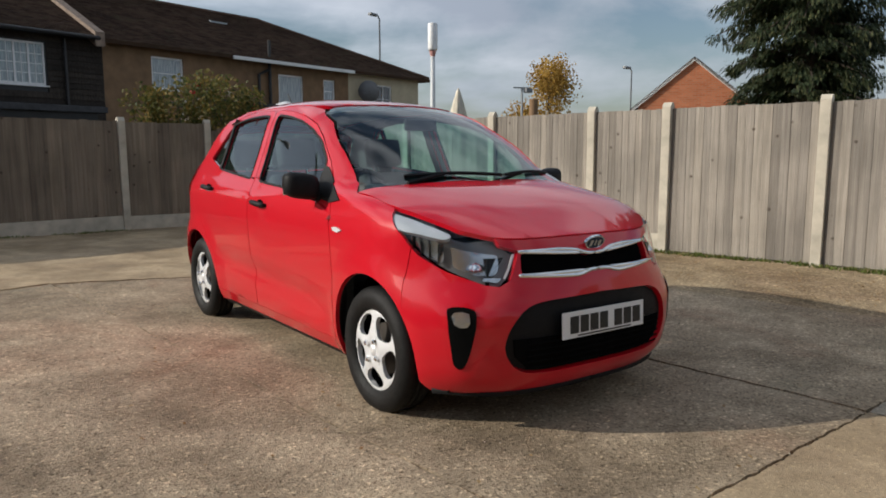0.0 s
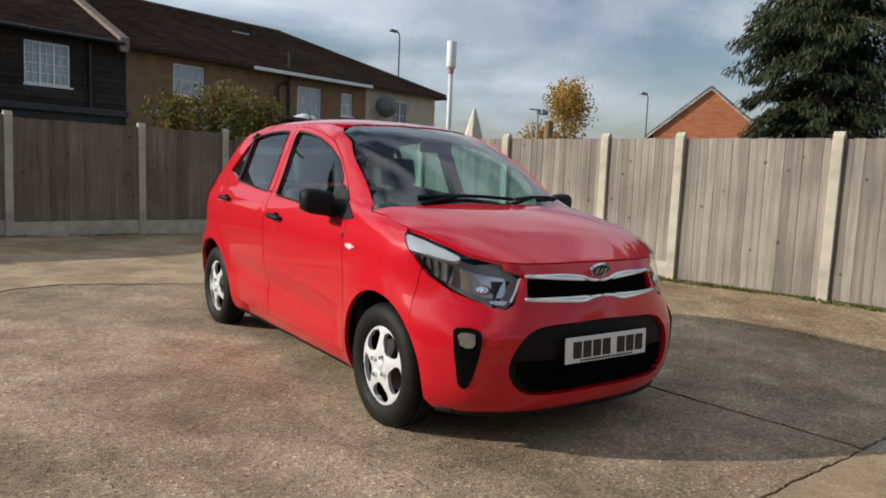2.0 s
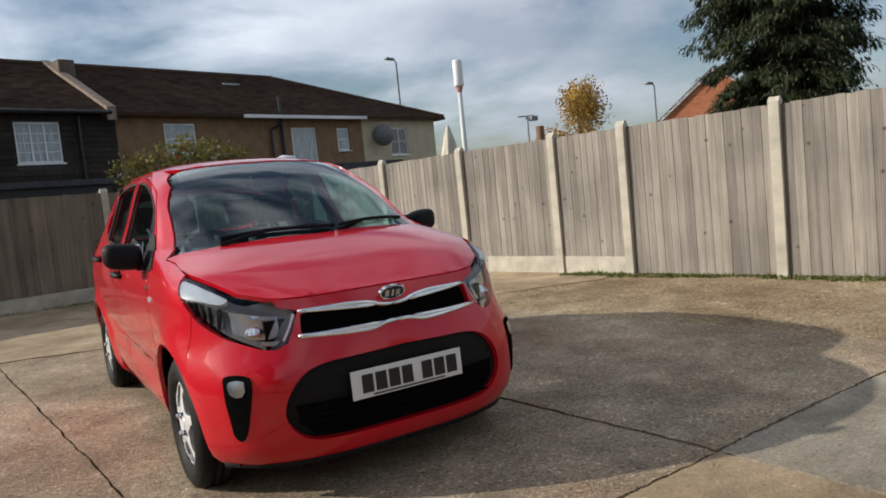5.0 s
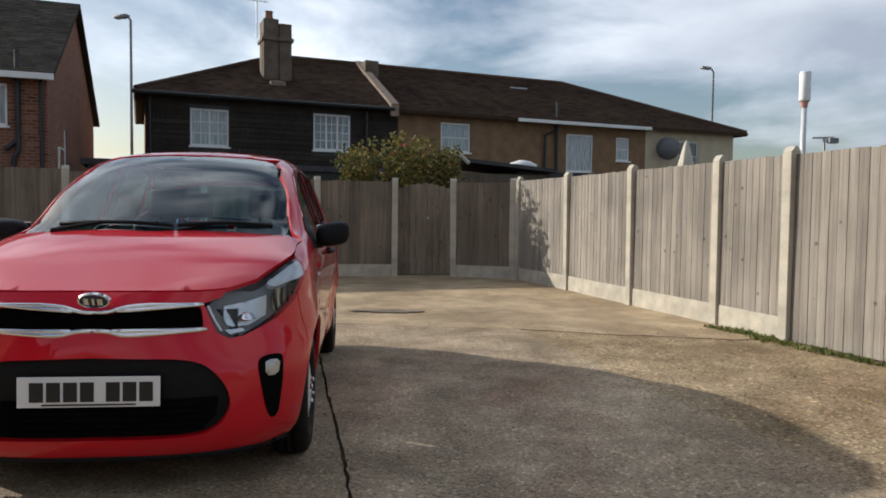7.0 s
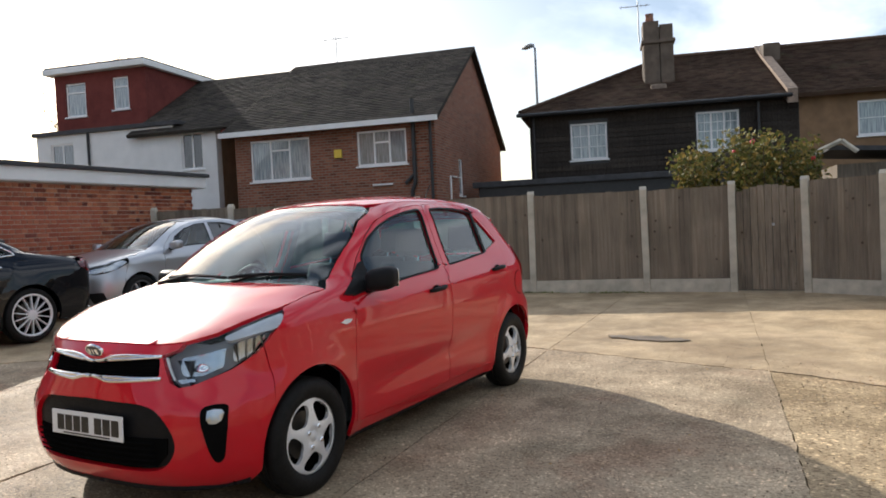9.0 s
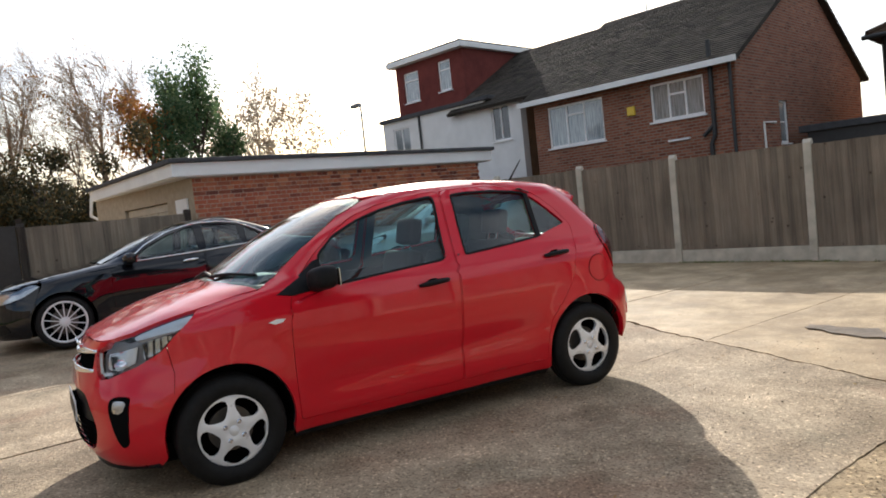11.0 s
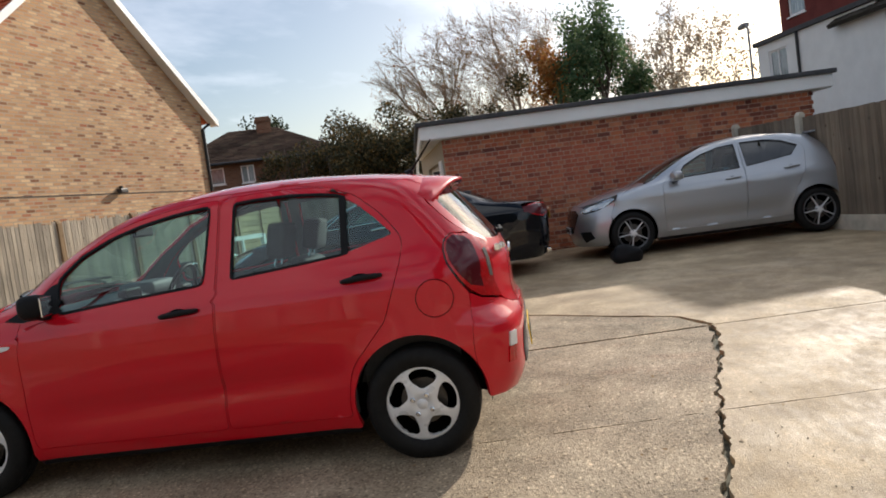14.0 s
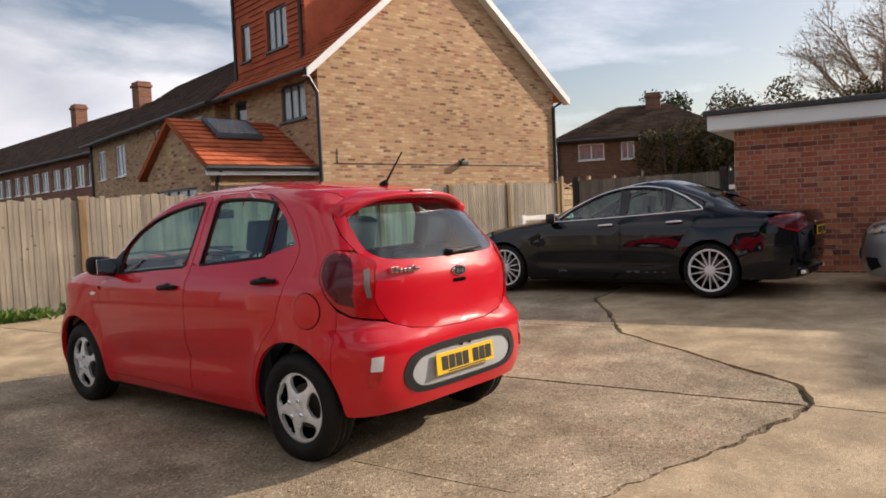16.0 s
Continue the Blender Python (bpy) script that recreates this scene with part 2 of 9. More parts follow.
def paint(name, col, metal=0.0, flake=0.0, rough=0.3, spec=0.4, coat_ior=1.5):
    m = Nodes(name)
    f = m.noise(700, 2)
    m.base(m.ramp(f, (0.3, tuple(c * (1 - flake) for c in col)), (0.7, tuple(min(1, c * (1 + flake)) for c in col))))
    m.setp(metal=metal, rough=rough, coat=1.0, coatr=0.03, spec=spec)
    m.p.inputs["Coat IOR"].default_value = coat_ior
    return m.mat


M_AGG = concrete("aggregate concrete", (0.245, 0.190, 0.130), (0.49, 0.395, 0.278), 95, 0.88, 0.14, 0.75, 0.40, 0.012, 0.22)
M_SLAB = concrete("smooth concrete", (0.31, 0.225, 0.135), (0.54, 0.42, 0.27), 120, 0.82, 0.26, 0.34, 0.12, 0.006, 0.28)
M_PALE = concrete("pale concrete", (0.26, 0.225, 0.17), (0.42, 0.37, 0.29), 100, 0.7, 0.14, 0.4)
M_GRAVEL = concrete("gravel", (0.24, 0.175, 0.10), (0.47, 0.37, 0.24), 60, 0.92, 0.05, 0.8, 0.2, 0.014, 0.2)
M_SOIL = plain("soil in the joints", (0.05, 0.042, 0.03), 0.95, vary=0.4, scale=20, bump=0.5)
M_EARTH = concrete("far ground", (0.09, 0.085, 0.06), (0.16, 0.15, 0.11), 30, 0.9, 0.0)
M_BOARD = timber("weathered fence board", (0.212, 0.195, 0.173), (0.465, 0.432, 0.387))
# darker than M_BOARD: the shade on the back fence is put into this colour
M_BOARD2 = timber("greyed fence board darkened for shade", (0.15, 0.125, 0.098), (0.32, 0.27, 0.215))
M_PALING = timber("old paling", (0.24, 0.205, 0.163), (0.51, 0.455, 0.378))
M_RAIL = timber("rough rail", (0.20, 0.13, 0.07), (0.36, 0.25, 0.15))
M_POST = plain("concrete post", (0.47, 0.43, 0.35), 0.9, vary=0.22, scale=5, bump=0.5)
M_BRICKS = masonry("garage brick", [(0.21, 0.060, 0.042), (0.42, 0.120, 0.066), (0.50, 0.155, 0.082), (0.36, 0.098, 0.055), (0.55, 0.21, 0.12), (0.42, 0.12, 0.068)])
M_MORTAR = plain("mortar", (0.44, 0.34, 0.27), 0.95, vary=0.3, scale=12, bump=0.6)
M_RED_WALL = brickwork("red house brick", [(0.15, 0.05, 0.03), (0.27, 0.10, 0.06), (0.22, 0.075, 0.045), (0.33, 0.14, 0.085)], (0.25, 0.19, 0.15))
M_STOCK = brickwork("yellow stock brick", [(0.20, 0.085, 0.045), (0.56, 0.36, 0.20), (0.44, 0.235, 0.12), (0.63, 0.43, 0.25), (0.36, 0.135, 0.07)], (0.40, 0.31, 0.22))
M_FAR_BRICK = brickwork("brown house brick", [(0.15, 0.07, 0.045), (0.24, 0.12, 0.075)], (0.2, 0.14, 0.1))
M_ORANGE_BRICK = brickwork("orange brick", [(0.42, 0.12, 0.05), (0.55, 0.19, 0.09)], (0.4, 0.22, 0.14))
M_RENDER = plain("brown render", (0.23, 0.14, 0.075), 0.95, vary=0.2, scale=3, bump=0.5)
M_CREAM = plain("cream render", (0.52, 0.45, 0.31), 0.9, vary=0.1, scale=3, bump=0.3)
M_WHITE_WALL = plain("white painted wall", (0.74, 0.74, 0.73), 0.85, vary=0.06, scale=2, bump=0.3)
M_BLACK_BOARD = timber("black tarred weatherboard", (0.018, 0.015, 0.013), (0.075, 0.064, 0.055))
M_TILE_BROWN = tiles("brown roof tile", (0.055, 0.036, 0.026), (0.11, 0.072, 0.052), (0.10, 0.09, 0.055))
M_TILE_DARK = tiles("dark roof tile", (0.05, 0.045, 0.04), (0.10, 0.088, 0.075), (0.085, 0.085, 0.05))
M_TILE_RED = tiles("new red roof tile", (0.40, 0.10, 0.045), (0.58, 0.17, 0.08), (0.42, 0.13, 0.06))
M_TILE_HUNG = tiles("hung red tile", (0.43, 0.105, 0.058), (0.57, 0.165, 0.09), (0.47, 0.13, 0.075))
M_TILE_MAROON = tiles("maroon hung tile", (0.16, 0.045, 0.04), (0.23, 0.07, 0.06), (0.17, 0.05, 0.045))
M_UPVC = plain("white window plastic", (0.80, 0.80, 0.79), 0.4, vary=0.04, scale=3)
M_WHITE = plain("white fascia paint", (0.80, 0.80, 0.78), 0.55, vary=0.06, scale=2)
M_BLACK = plain("black plastic pipe", (0.02, 0.02, 0.021), 0.45, vary=0.2)
M_GREYFRAME = plain("dark grey window frame", (0.045, 0.05, 0.055), 0.4, vary=0.1)
M_FELT = plain("roofing felt", (0.055, 0.055, 0.058), 0.85, vary=0.25, scale=6, bump=0.4)
M_STEEL = plain("galvanised steel", (0.36, 0.38, 0.39), 0.45, metal=0.8, vary=0.12)
M_LAMPGREY = plain("grey lamp paint", (0.20, 0.21, 0.22), 0.5, vary=0.1)
M_DISH = plain("grey dish", (0.14, 0.14, 0.14), 0.6)
M_YELLOW = plain("yellow alarm box", (0.75, 0.52, 0.06), 0.5, vary=0.05)
M_BARK = plain("bark", (0.085, 0.065, 0.05), 0.95, vary=0.4, scale=14, bump=0.8)
M_BARKPALE = plain("pale bark", (0.29, 0.21, 0.145), 0.95, vary=0.35, scale=12, bump=0.6)


def net_pane(name, a, b):
    m = Nodes(name)
    c = m.ramp(m.noise(5, 3, stretch=(6, 6, 0.4)), (0.35, a), (0.65, b))
    m.base(c)
    m.setp(rough=0.06, spec=0.6, coat=0.6, coatr=0.02)
    return m.mat


M_PANE_NET = net_pane("pane with net curtain", (0.16, 0.20, 0.22), (0.44, 0.50, 0.52))
M_PANE_DARK = net_pane("dark pane", (0.02, 0.025, 0.03), (0.06, 0.07, 0.075))
M_PANE_MID = net_pane("grey pane", (0.13, 0.15, 0.16), (0.30, 0.33, 0.34))


# ---- mesh tools ----
def mesh_of(name, verts, faces, mats=(), smooth=False):
    me = bpy.data.meshes.new(name)
    me.from_pydata([tuple(map(float, v)) for v in verts], [], [tuple(int(i) for i in f) for f in faces])
    for mt in mats:
        me.materials.append(mt)
    if smooth:
        me.polygons.foreach_set("use_smooth", [True] * len(me.polygons))
    me.update()
    return me


def part(name, data, material=None, parent=None, label="", m=None, smooth=False):
    """One mesh object, from a bmesh or a mesh, under a thing or a part."""
    if isinstance(data, bmesh.types.BMesh):
        me = bpy.data.meshes.new(name)
        bmesh.ops.recalc_face_normals(data, faces=data.faces)
        data.to_mesh(me)
        data.free()
        if smooth:
            me.polygons.foreach_set("use_smooth", [True] * len(me.polygons))
    else:
        me = data
    if material is not None and not me.materials:
        me.materials.append(material)
    ob = new(name, me)
    if parent is not None:
        ob.parent = parent
    if m is not None:
        ob.matrix_basis = m
    if label:
        ob["label"] = label
    return ob


def thing(name, label, category, m=None, group="", kind=""):
    ob = new(name)
    if m is not None:
        ob.matrix_basis = m
    return tagged(ob, label, category, group, kind)


def box(bm, x0, x1, y0, y1, z0, z1, m=None):
    vs = [bm.verts.new((x, y, z)) for z in (z0, z1) for x, y in ((x0, y0), (x1, y0), (x1, y1), (x0, y1))]
    if m is not None:
        for v in vs:
            v.co = m @ v.co
    for f in ((3, 2, 1, 0), (4, 5, 6, 7), (0, 1, 5, 4), (1, 2, 6, 5), (2, 3, 7, 6), (3, 0, 4, 7)):
        bm.faces.new([vs[i] for i in f])
    return vs


def boxes(*dims, bevel=0.0, m=None):
    bm = bmesh.new()
    for d in dims:
        box(bm, *d, m=m)
    if bevel:
        bmesh.ops.bevel(bm, geom=bm.edges[:], offset=bevel, segments=2, affect="EDGES", profile=0.6)
    return bm


def tube(bm, pts, radii, sides=8, cap=True):
    """A round bar along points."""
    pts = [Vector(p) for p in pts]
    rings = []
    if isinstance(radii, (int, float)):
        radii = [radii] * len(pts)
    for i, (p, r) in enumerate(zip(pts, radii)):
        d = (pts[min(i + 1, len(pts) - 1)] - pts[max(i - 1, 0)]).normalized()
        a = d.orthogonal().normalized() if i == 0 else (a - d * a.dot(d)).normalized()
        b = d.cross(a)
        rings.append([bm.verts.new(p + r * (math.cos(t) * a + math.sin(t) * b)) for t in [2 * math.pi * k / sides for k in range(sides)]])
    for q, w in zip(rings, rings[1:]):
        for k in range(sides):
            bm.faces.new((q[k], q[(k + 1) % sides], w[(k + 1) % sides], w[k]))
    if cap:
        bm.faces.new(rings[0][::-1])
        bm.faces.new(rings[-1])
    return bm


def lathe(profile, sides=32, axis="x", smooth=True):
    """Turns (along, radius) pairs round an axis."""
    bm = bmesh.new()
    rings = []
    for a, r in profile:
        ring = []
        for k in range(sides):
            t = 2 * math.pi * k / sides
            p = (a, r * math.cos(t), r * math.sin(t)) if axis == "x" else (r * math.cos(t), r * math.sin(t), a)
            ring.append(bm.verts.new(p))
        rings.append(ring)
    for q, w in zip(rings, rings[1:]):
        for k in range(sides):
            bm.faces.new((q[k], q[(k + 1) % sides], w[(k + 1) % sides], w[k]))
    return bm


def inside(poly, pts):
    """Which of the points lie in the polygon."""
    poly, pts = np.asarray(poly, float), np.asarray(pts, float)
    hit = np.zeros(len(pts), bool)
    a, b = poly, np.roll(poly, -1, 0)
    for (x0, y0), (x1, y1) in zip(a, b):
        cross = (y0 > pts[:, 1]) != (y1 > pts[:, 1])
        with np.errstate(divide="ignore", invalid="ignore"):
            xs = (x1 - x0) * (pts[:, 1] - y0) / (y1 - y0) + x0
        hit ^= cross & (pts[:, 0] < xs)
    return hit


def dense(poly, step):
    out = []
    for p, q in zip(poly, poly[1:] + poly[:1]):
        p, q = np.array(p, float), np.array(q, float)
        k = max(1, int(np.ceil(np.linalg.norm(q - p) / step)))
        out += [tuple(p + (q - p) * i / k) for i in range(k)]
    return out


def fill(outer, holes=(), step=0.1, grid=True, stepy=None):
    """Triangles inside an outline, with holes: points, triangles and the loops of the rim."""
    loops = [dense(list(outer), step)] + [dense(list(h), step) for h in holes]
    pts, edges = [], []
    for lp in loops:
        s = len(pts)
        pts += lp
        edges += [(s + i, s + (i + 1) % len(lp)) for i in range(len(lp))]
    rim = np.array(pts)
    if grid:
        sy = stepy or step
        lo, hi = rim.min(0), rim.max(0)
        gx, gy = np.meshgrid(np.arange(lo[0] + step / 2, hi[0], step), np.arange(lo[1] + sy / 2, hi[1], sy))
        gx = gx + (np.arange(gx.shape[0]) % 2)[:, None] * step * 0.5
        g = np.stack([gx.ravel(), gy.ravel()], 1)
        ok = inside(loops[0], g)
        for h in loops[1:]:
            ok &= ~inside(h, g)
        g = g[ok]
        if len(g):
            sc = np.array([1 / step, 1 / sy])
            near = np.array([(((rim - p) * sc) ** 2).sum(1).min() > 0.16 for p in g])
            pts += [tuple(p) for p in g[near]]
    v, _, f, *_ = delaunay_2d_cdt([Vector(p) for p in pts], edges, [], 0, 1e-6)
    v = np.array([tuple(p) for p in v])
    f = np.array([tuple(t) for t in f if len(t) == 3])
    c = v[f].mean(1)
    ok = inside(loops[0], c)
    for h in loops[1:]:
        ok &= ~inside(h, c)
    f = f[ok]
    a, b, d = v[f[:, 0]], v[f[:, 1]], v[f[:, 2]]
    flip = ((b - a)[:, 0] * (d - a)[:, 1] - (b - a)[:, 1] * (d - a)[:, 0]) < 0
    f[flip] = f[flip][:, ::-1]
    return v, f


def rim_edges(f):
    """The directed edges that only one triangle has."""
    e = {}
    for t in f:
        for i in range(3):
            e[(t[i], t[(i + 1) % 3])] = 1
    return [k for k in e if (k[1], k[0]) not in e]


def slab_mesh(name, outer, holes, thick, step=1.0, grid=False, top=None):
    """A flat piece with thickness: the outline in x, y; its upper face at top(x, y)."""
    v, f = fill(outer, holes, step, grid)
    n = len(v)
    zs = np.array([top(x, y) for x, y in v]) if top else np.zeros(n)
    vs = [(*p, z) for p, z in zip(v, zs)] + [(*p, z - thick) for p, z in zip(v, zs)]
    fs = [tuple(t) for t in f] + [tuple(n + i for i in t[::-1]) for t in f]
    fs += [(b, a, n + a, n + b) for a, b in rim_edges(f)]
    return mesh_of(name, vs, fs)


def wall_mesh(name, outer, holes, thick):
    """An upright wall: x along it, z up, its front face at y = 0 and its back at y = thick."""
    v, f = fill(outer, holes, 50.0, False)
    n = len(v)
    vs = [(p[0], 0, p[1]) for p in v] + [(p[0], thick, p[1]) for p in v]
    fs = [tuple(t) for t in f] + [tuple(n + i for i in t[::-1]) for t in f]
    fs += [(b, a, n + a, n + b) for a, b in rim_edges(f)]
    return mesh_of(name, vs, fs)


# ---- ground ----
def gz(x, y=0.0):
    """The yard rises a little away from the fence."""
    return 0.016 * min(max(0.0, -x), 22.0)


def build_ground():
    xs = sorted(set(np.round(np.concatenate([np.arange(-60, 40.1, 2.0), [-400, -250, -120, -80, 60, 100, 180, 300, 420]]), 2)))
    ys = sorted(set(np.round(np.concatenate([np.arange(-60, 60.1, 4.0), [-400, -220, -120, 100, 200, 420]]), 2)))
    vs = [(x, y, gz(x) - 0.035) for y in ys for x in xs]
    w = len(xs)
    fs = [(j * w + i, j * w + i + 1, (j + 1) * w + i + 1, (j + 1) * w + i) for j in range(len(ys) - 1) for i in range(w - 1)]
    part("ground", mesh_of("ground", vs, fs), M_EARTH)
    tagged(bpy.data.objects["ground"], "flat earthy ground reaching the horizon", "ground", kind="structure")


build_ground()
J1X = [-9.5, -5, -3.1, -2.33, -1.9, -1.48, -0.9, 0.45, 1.75, 2.48, 3.3, 4.3, 5.5]
J1Y = [-1.0, -0.1, 1.15, 2.27, 2.95, 3.13, 3.02, 2.68, 2.36, 2.2, 1.85, 1.6, 1.5]


def joint1(x):
    return float(np.interp(x, J1X, J1Y))


COLS = [(-9.4, 0.0), (-5.3, -0.11), (-3.2, -0.11), (-1.104, -0.112), (0.78, -0.11), (2.82, -0.15), (5.9, -0.22)]


def wob(x, y, amp):
    return amp * (noise.noise(Vector((x * 2.3, y * 2.3, 1.7))) + 0.6 * noise.noise(Vector((x * 9, y * 9, 4.1))))


def yard():
    road = thing("yard_paving", "cracked concrete slabs of a yard, stained and damp", "paving", kind="structure")
    rows = [(lambda x: -6.6, lambda x: -2.57 + 0.06 * x), (lambda x: -2.57 + 0.06 * x, joint1), (joint1, lambda x: 8.2 if x > 0.2 else 7.9 + 0.26 * x)]
    for r, (lo, hi) in enumerate(rows):
        for c, ((a, ka), (b, kb)) in enumerate(zip(COLS, COLS[1:])):
            gap_lo, gap_hi = (0.006, 0.014)[r == 2], (0.006, 0.014)[r == 1]
            side_gap = (0.006, 0.008, 0.002)[r]
            left, right, bottom, top_edge = [], [], [], []

            def corner(col, k, row):
                y = 0.0
                for _ in range(30):
                    y = row(col + k * y)
                return y

            y00, y01, y10, y11 = corner(a, ka, lo), corner(a, ka, hi), corner(b, kb, lo), corner(b, kb, hi)
            n = 90
            for i in range(n):
                s = i / n
                y = y10 + (y11 - y10) * s
                right.append((b + kb * y - (side_gap if c < 4 else 0.002), y))
                y = y01 + (y00 - y01) * s
                left.append((a + ka * y + (side_gap if c < 5 else 0.002), y))
                x = (a + ka * y00) + ((b + kb * y10) - (a + ka * y00)) * s
                bottom.append((x, lo(x) + gap_lo * (1.8 if x < -0.5 else 1.0) * (0.7 + 0.9 * abs(noise.noise(Vector((x * 3.1, 2.2, r))))) * (1 + 4 * abs(lo(x + 0.05) - lo(x - 0.05)))))
                x = (b + kb * y11) + ((a + ka * y01) - (b + kb * y11)) * s
                top_edge.append((x, hi(x) - gap_hi * (1.8 if x < -0.5 else 1.0) * (0.7 + 0.9 * abs(noise.noise(Vector((x * 3.1, 7.2, r))))) * (1 + 4 * abs(hi(x + 0.05) - hi(x - 0.05)))))
            ring = bottom + right + top_edge + left
            amp = 0.05
            ring = [(x + wob(x, y, amp * 0.22), y + wob(x + 7, y, amp * (1.0 if abs(y - joint1(x)) < 0.2 else 0.22))) for x, y in ring]
            chip = [(x + random.uniform(-1, 1) * 0.005, y + random.uniform(-1, 1) * 0.005) for x, y in ring]
            mat = M_AGG
            if r == 2:
                mat = M_SLAB
            if r == 0:
                mat = M_PALE if c >= 4 else M_SLAB
            if c == 5 and r < 2:
                mat = M_GRAVEL
            lift = random.uniform(-0.004, 0.004)
            me = slab_mesh("slab", chip, (), 0.06, 0.6, True, top=lambda x, y: gz(x) + lift + 0.006 * noise.noise(Vector((x * 0.8, y * 0.8, 3))))
            part("slab", me, mat, road)
    # the drive that leads off between garage and fence
    me = slab_mesh("slab", [(-24, -7.6), (-9.45, -6.4), (-9.45, 0.5), (-13, -0.4), (-24, -2.2)], (), 0.06, 1.0, True, top=lambda x, y: gz(x) - 0.004)
    part("slab", me, M_SLAB, road)
    return road


yard()


# ---- fences ----
def unit_board(name, w, t, taper, top="flat"):
    """A board one metre high, thick on one edge as feather-edge boards are."""
    prof = [(0, 0), (w, 0), (w, -t), (0, -taper)]
    zs = [0.0, 1.0]
    vs = [(x, y, z) for z in zs for x, y in prof]
    fs = [(0, 1, 5, 4), (1, 2, 6, 5), (2, 3, 7, 6), (3, 0, 4, 7), (4, 5, 6, 7), (3, 2, 1, 0)]
    return mesh_of(name, vs, fs)


def post_mesh(w, h, tip=0.05):
    bm = boxes((-w / 2, w / 2, -w / 2, w / 2, -0.4, h - tip), bevel=0.008)
    top = boxes((-w / 2, w / 2, -w / 2, w / 2, h - tip, h))
    for v in top.verts:
        if v.co.z > h - 0.001:
            v.co.y = v.co.y * 0.25
    tmp = bpy.data.meshes.new("tip")
    top.to_mesh(tmp)
    top.free()
    bm.from_mesh(tmp)
    bpy.data.meshes.remove(tmp)
    return bm


def fence(name, label, posts, height, mat, board_w=0.105, gravel=True, posts_mat=None, capped=False, skip=(), jag=0.006, front=1, post_h=0.07, bare=()):
    """Concrete posts with bays of upright boards between; boards stand on a gravel board."""
    root = thing(name, label, "fence")
    pm = bpy.data.meshes.new("post")
    b = post_mesh(0.105, height + post_h)
    b.to_mesh(pm)
    b.free()
    pm.materials.append(posts_mat or M_POST)
    base = unit_board("board", 1.0, 0.011, 0.007)
    base.materials.append(mat)
    for i, (x, y) in enumerate(posts):
        ang = math.degrees(math.atan2(posts[min(i + 1, len(posts) - 1)][1] - posts[max(i - 1, 0)][1], posts[min(i + 1, len(posts) - 1)][0] - posts[max(i - 1, 0)][0]))
        part("post", pm, None, root, m=pose(x, y, gz(x), random.uniform(-0.6, 0.6), random.uniform(-0.6, 0.6), ang))
    for i, ((x0, y0), (x1, y1)) in enumerate(zip(posts, posts[1:])):
        if i in skip:
            continue
        length = math.hypot(x1 - x0, y1 - y0)
        ang = math.atan2(y1 - y0, x1 - x0)
        g0 = (gz(x0) + gz(x1)) / 2
        frame_m = Matrix.Translation((x0, y0, g0)) @ Matrix.Rotation(ang, 4, "Z")
        low = 0.02
        if gravel and i not in bare:
            gm = boxes((0.05, length - 0.05, -0.022, 0.022, -0.25, 0.21), bevel=0.006)
            part("gravel_board", gm, M_POST, root, m=frame_m)
            low = 0.21
        for zr in (low + 0.16, (height + low) / 2, height - 0.16):
            part("rail", boxes((0.04, length - 0.04, front * 0.012, front * 0.052, zr - 0.035, zr + 0.035)), M_RAIL, root, m=frame_m)
        k = max(1, round((length - 0.10) / (board_w * 0.88)))
        pitch = (length - 0.10) / k
        for j in range(k):
            dz = random.uniform(-jag, jag)
            m = frame_m @ Matrix.Translation((0.05 + j * pitch, front * (-0.004 - 0.0012 * (j % 2)), low)) @ Matrix.Rotation(radians(random.uniform(-0.25, 0.25)), 4, "Y") @ Matrix.Diagonal((pitch * 1.10, front, height - low + dz, 1))
            part("board", base, None, root, m=m)
        if capped:
            part("cap_rail", boxes((0.05, length - 0.05, -0.03, 0.04, height, height + 0.025)), mat, root, m=frame_m)
    return root


RIGHT_POSTS = [(3.56, 7.35), (3.97, 5.78), (4.29, 4.05), (4.61, 2.47), (4.75, 1.45), (5.12, -0.17), (5.47, -1.85), (5.83, -3.6), (6.2, -5.3), (6.5, -7.0)]
BACK_POSTS = [(-8.55, 5.55), (-7.0, 6.0), (-5.2, 6.5), (-3.55, 6.97), (-1.62, 7.5), (0.19, 7.9), (1.5, 7.98), (2.53, 7.93), (3.49, 7.5)]
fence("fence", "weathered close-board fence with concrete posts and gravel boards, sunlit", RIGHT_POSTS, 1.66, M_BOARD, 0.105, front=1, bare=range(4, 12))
fence("fence", "greyed close-board fence with concrete posts and gravel boards, darkened for shade", BACK_POSTS, 1.64, M_BOARD2, 0.105, skip=(6,))


def garden_gate():
    root = thing("garden_gate", "greyed arched timber garden gate between concrete posts, darkened for shade", "gate")
    x0, y0, x1, y1 = 1.56, 7.978, 2.47, 7.935
    length = math.hypot(x1 - x0, y1 - y0)
    m = Matrix.Translation((x0, y0, 0)) @ Matrix.Rotation(math.atan2(y1 - y0, x1 - x0), 4, "Z")
    k = 9
    w = length / k
    for i in range(k):
        c = (i + 0.5) / k
        h = 1.52 + 0.10 * math.sin(math.pi * c)
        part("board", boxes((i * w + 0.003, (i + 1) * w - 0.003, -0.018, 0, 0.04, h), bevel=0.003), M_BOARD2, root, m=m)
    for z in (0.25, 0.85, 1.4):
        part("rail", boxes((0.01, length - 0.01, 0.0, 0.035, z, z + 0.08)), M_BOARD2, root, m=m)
    part("latch", boxes((0.5, 0.54, -0.03, -0.018, 1.0, 1.04), bevel=0.004), M_STEEL, root, "small steel ring latch", m=m)


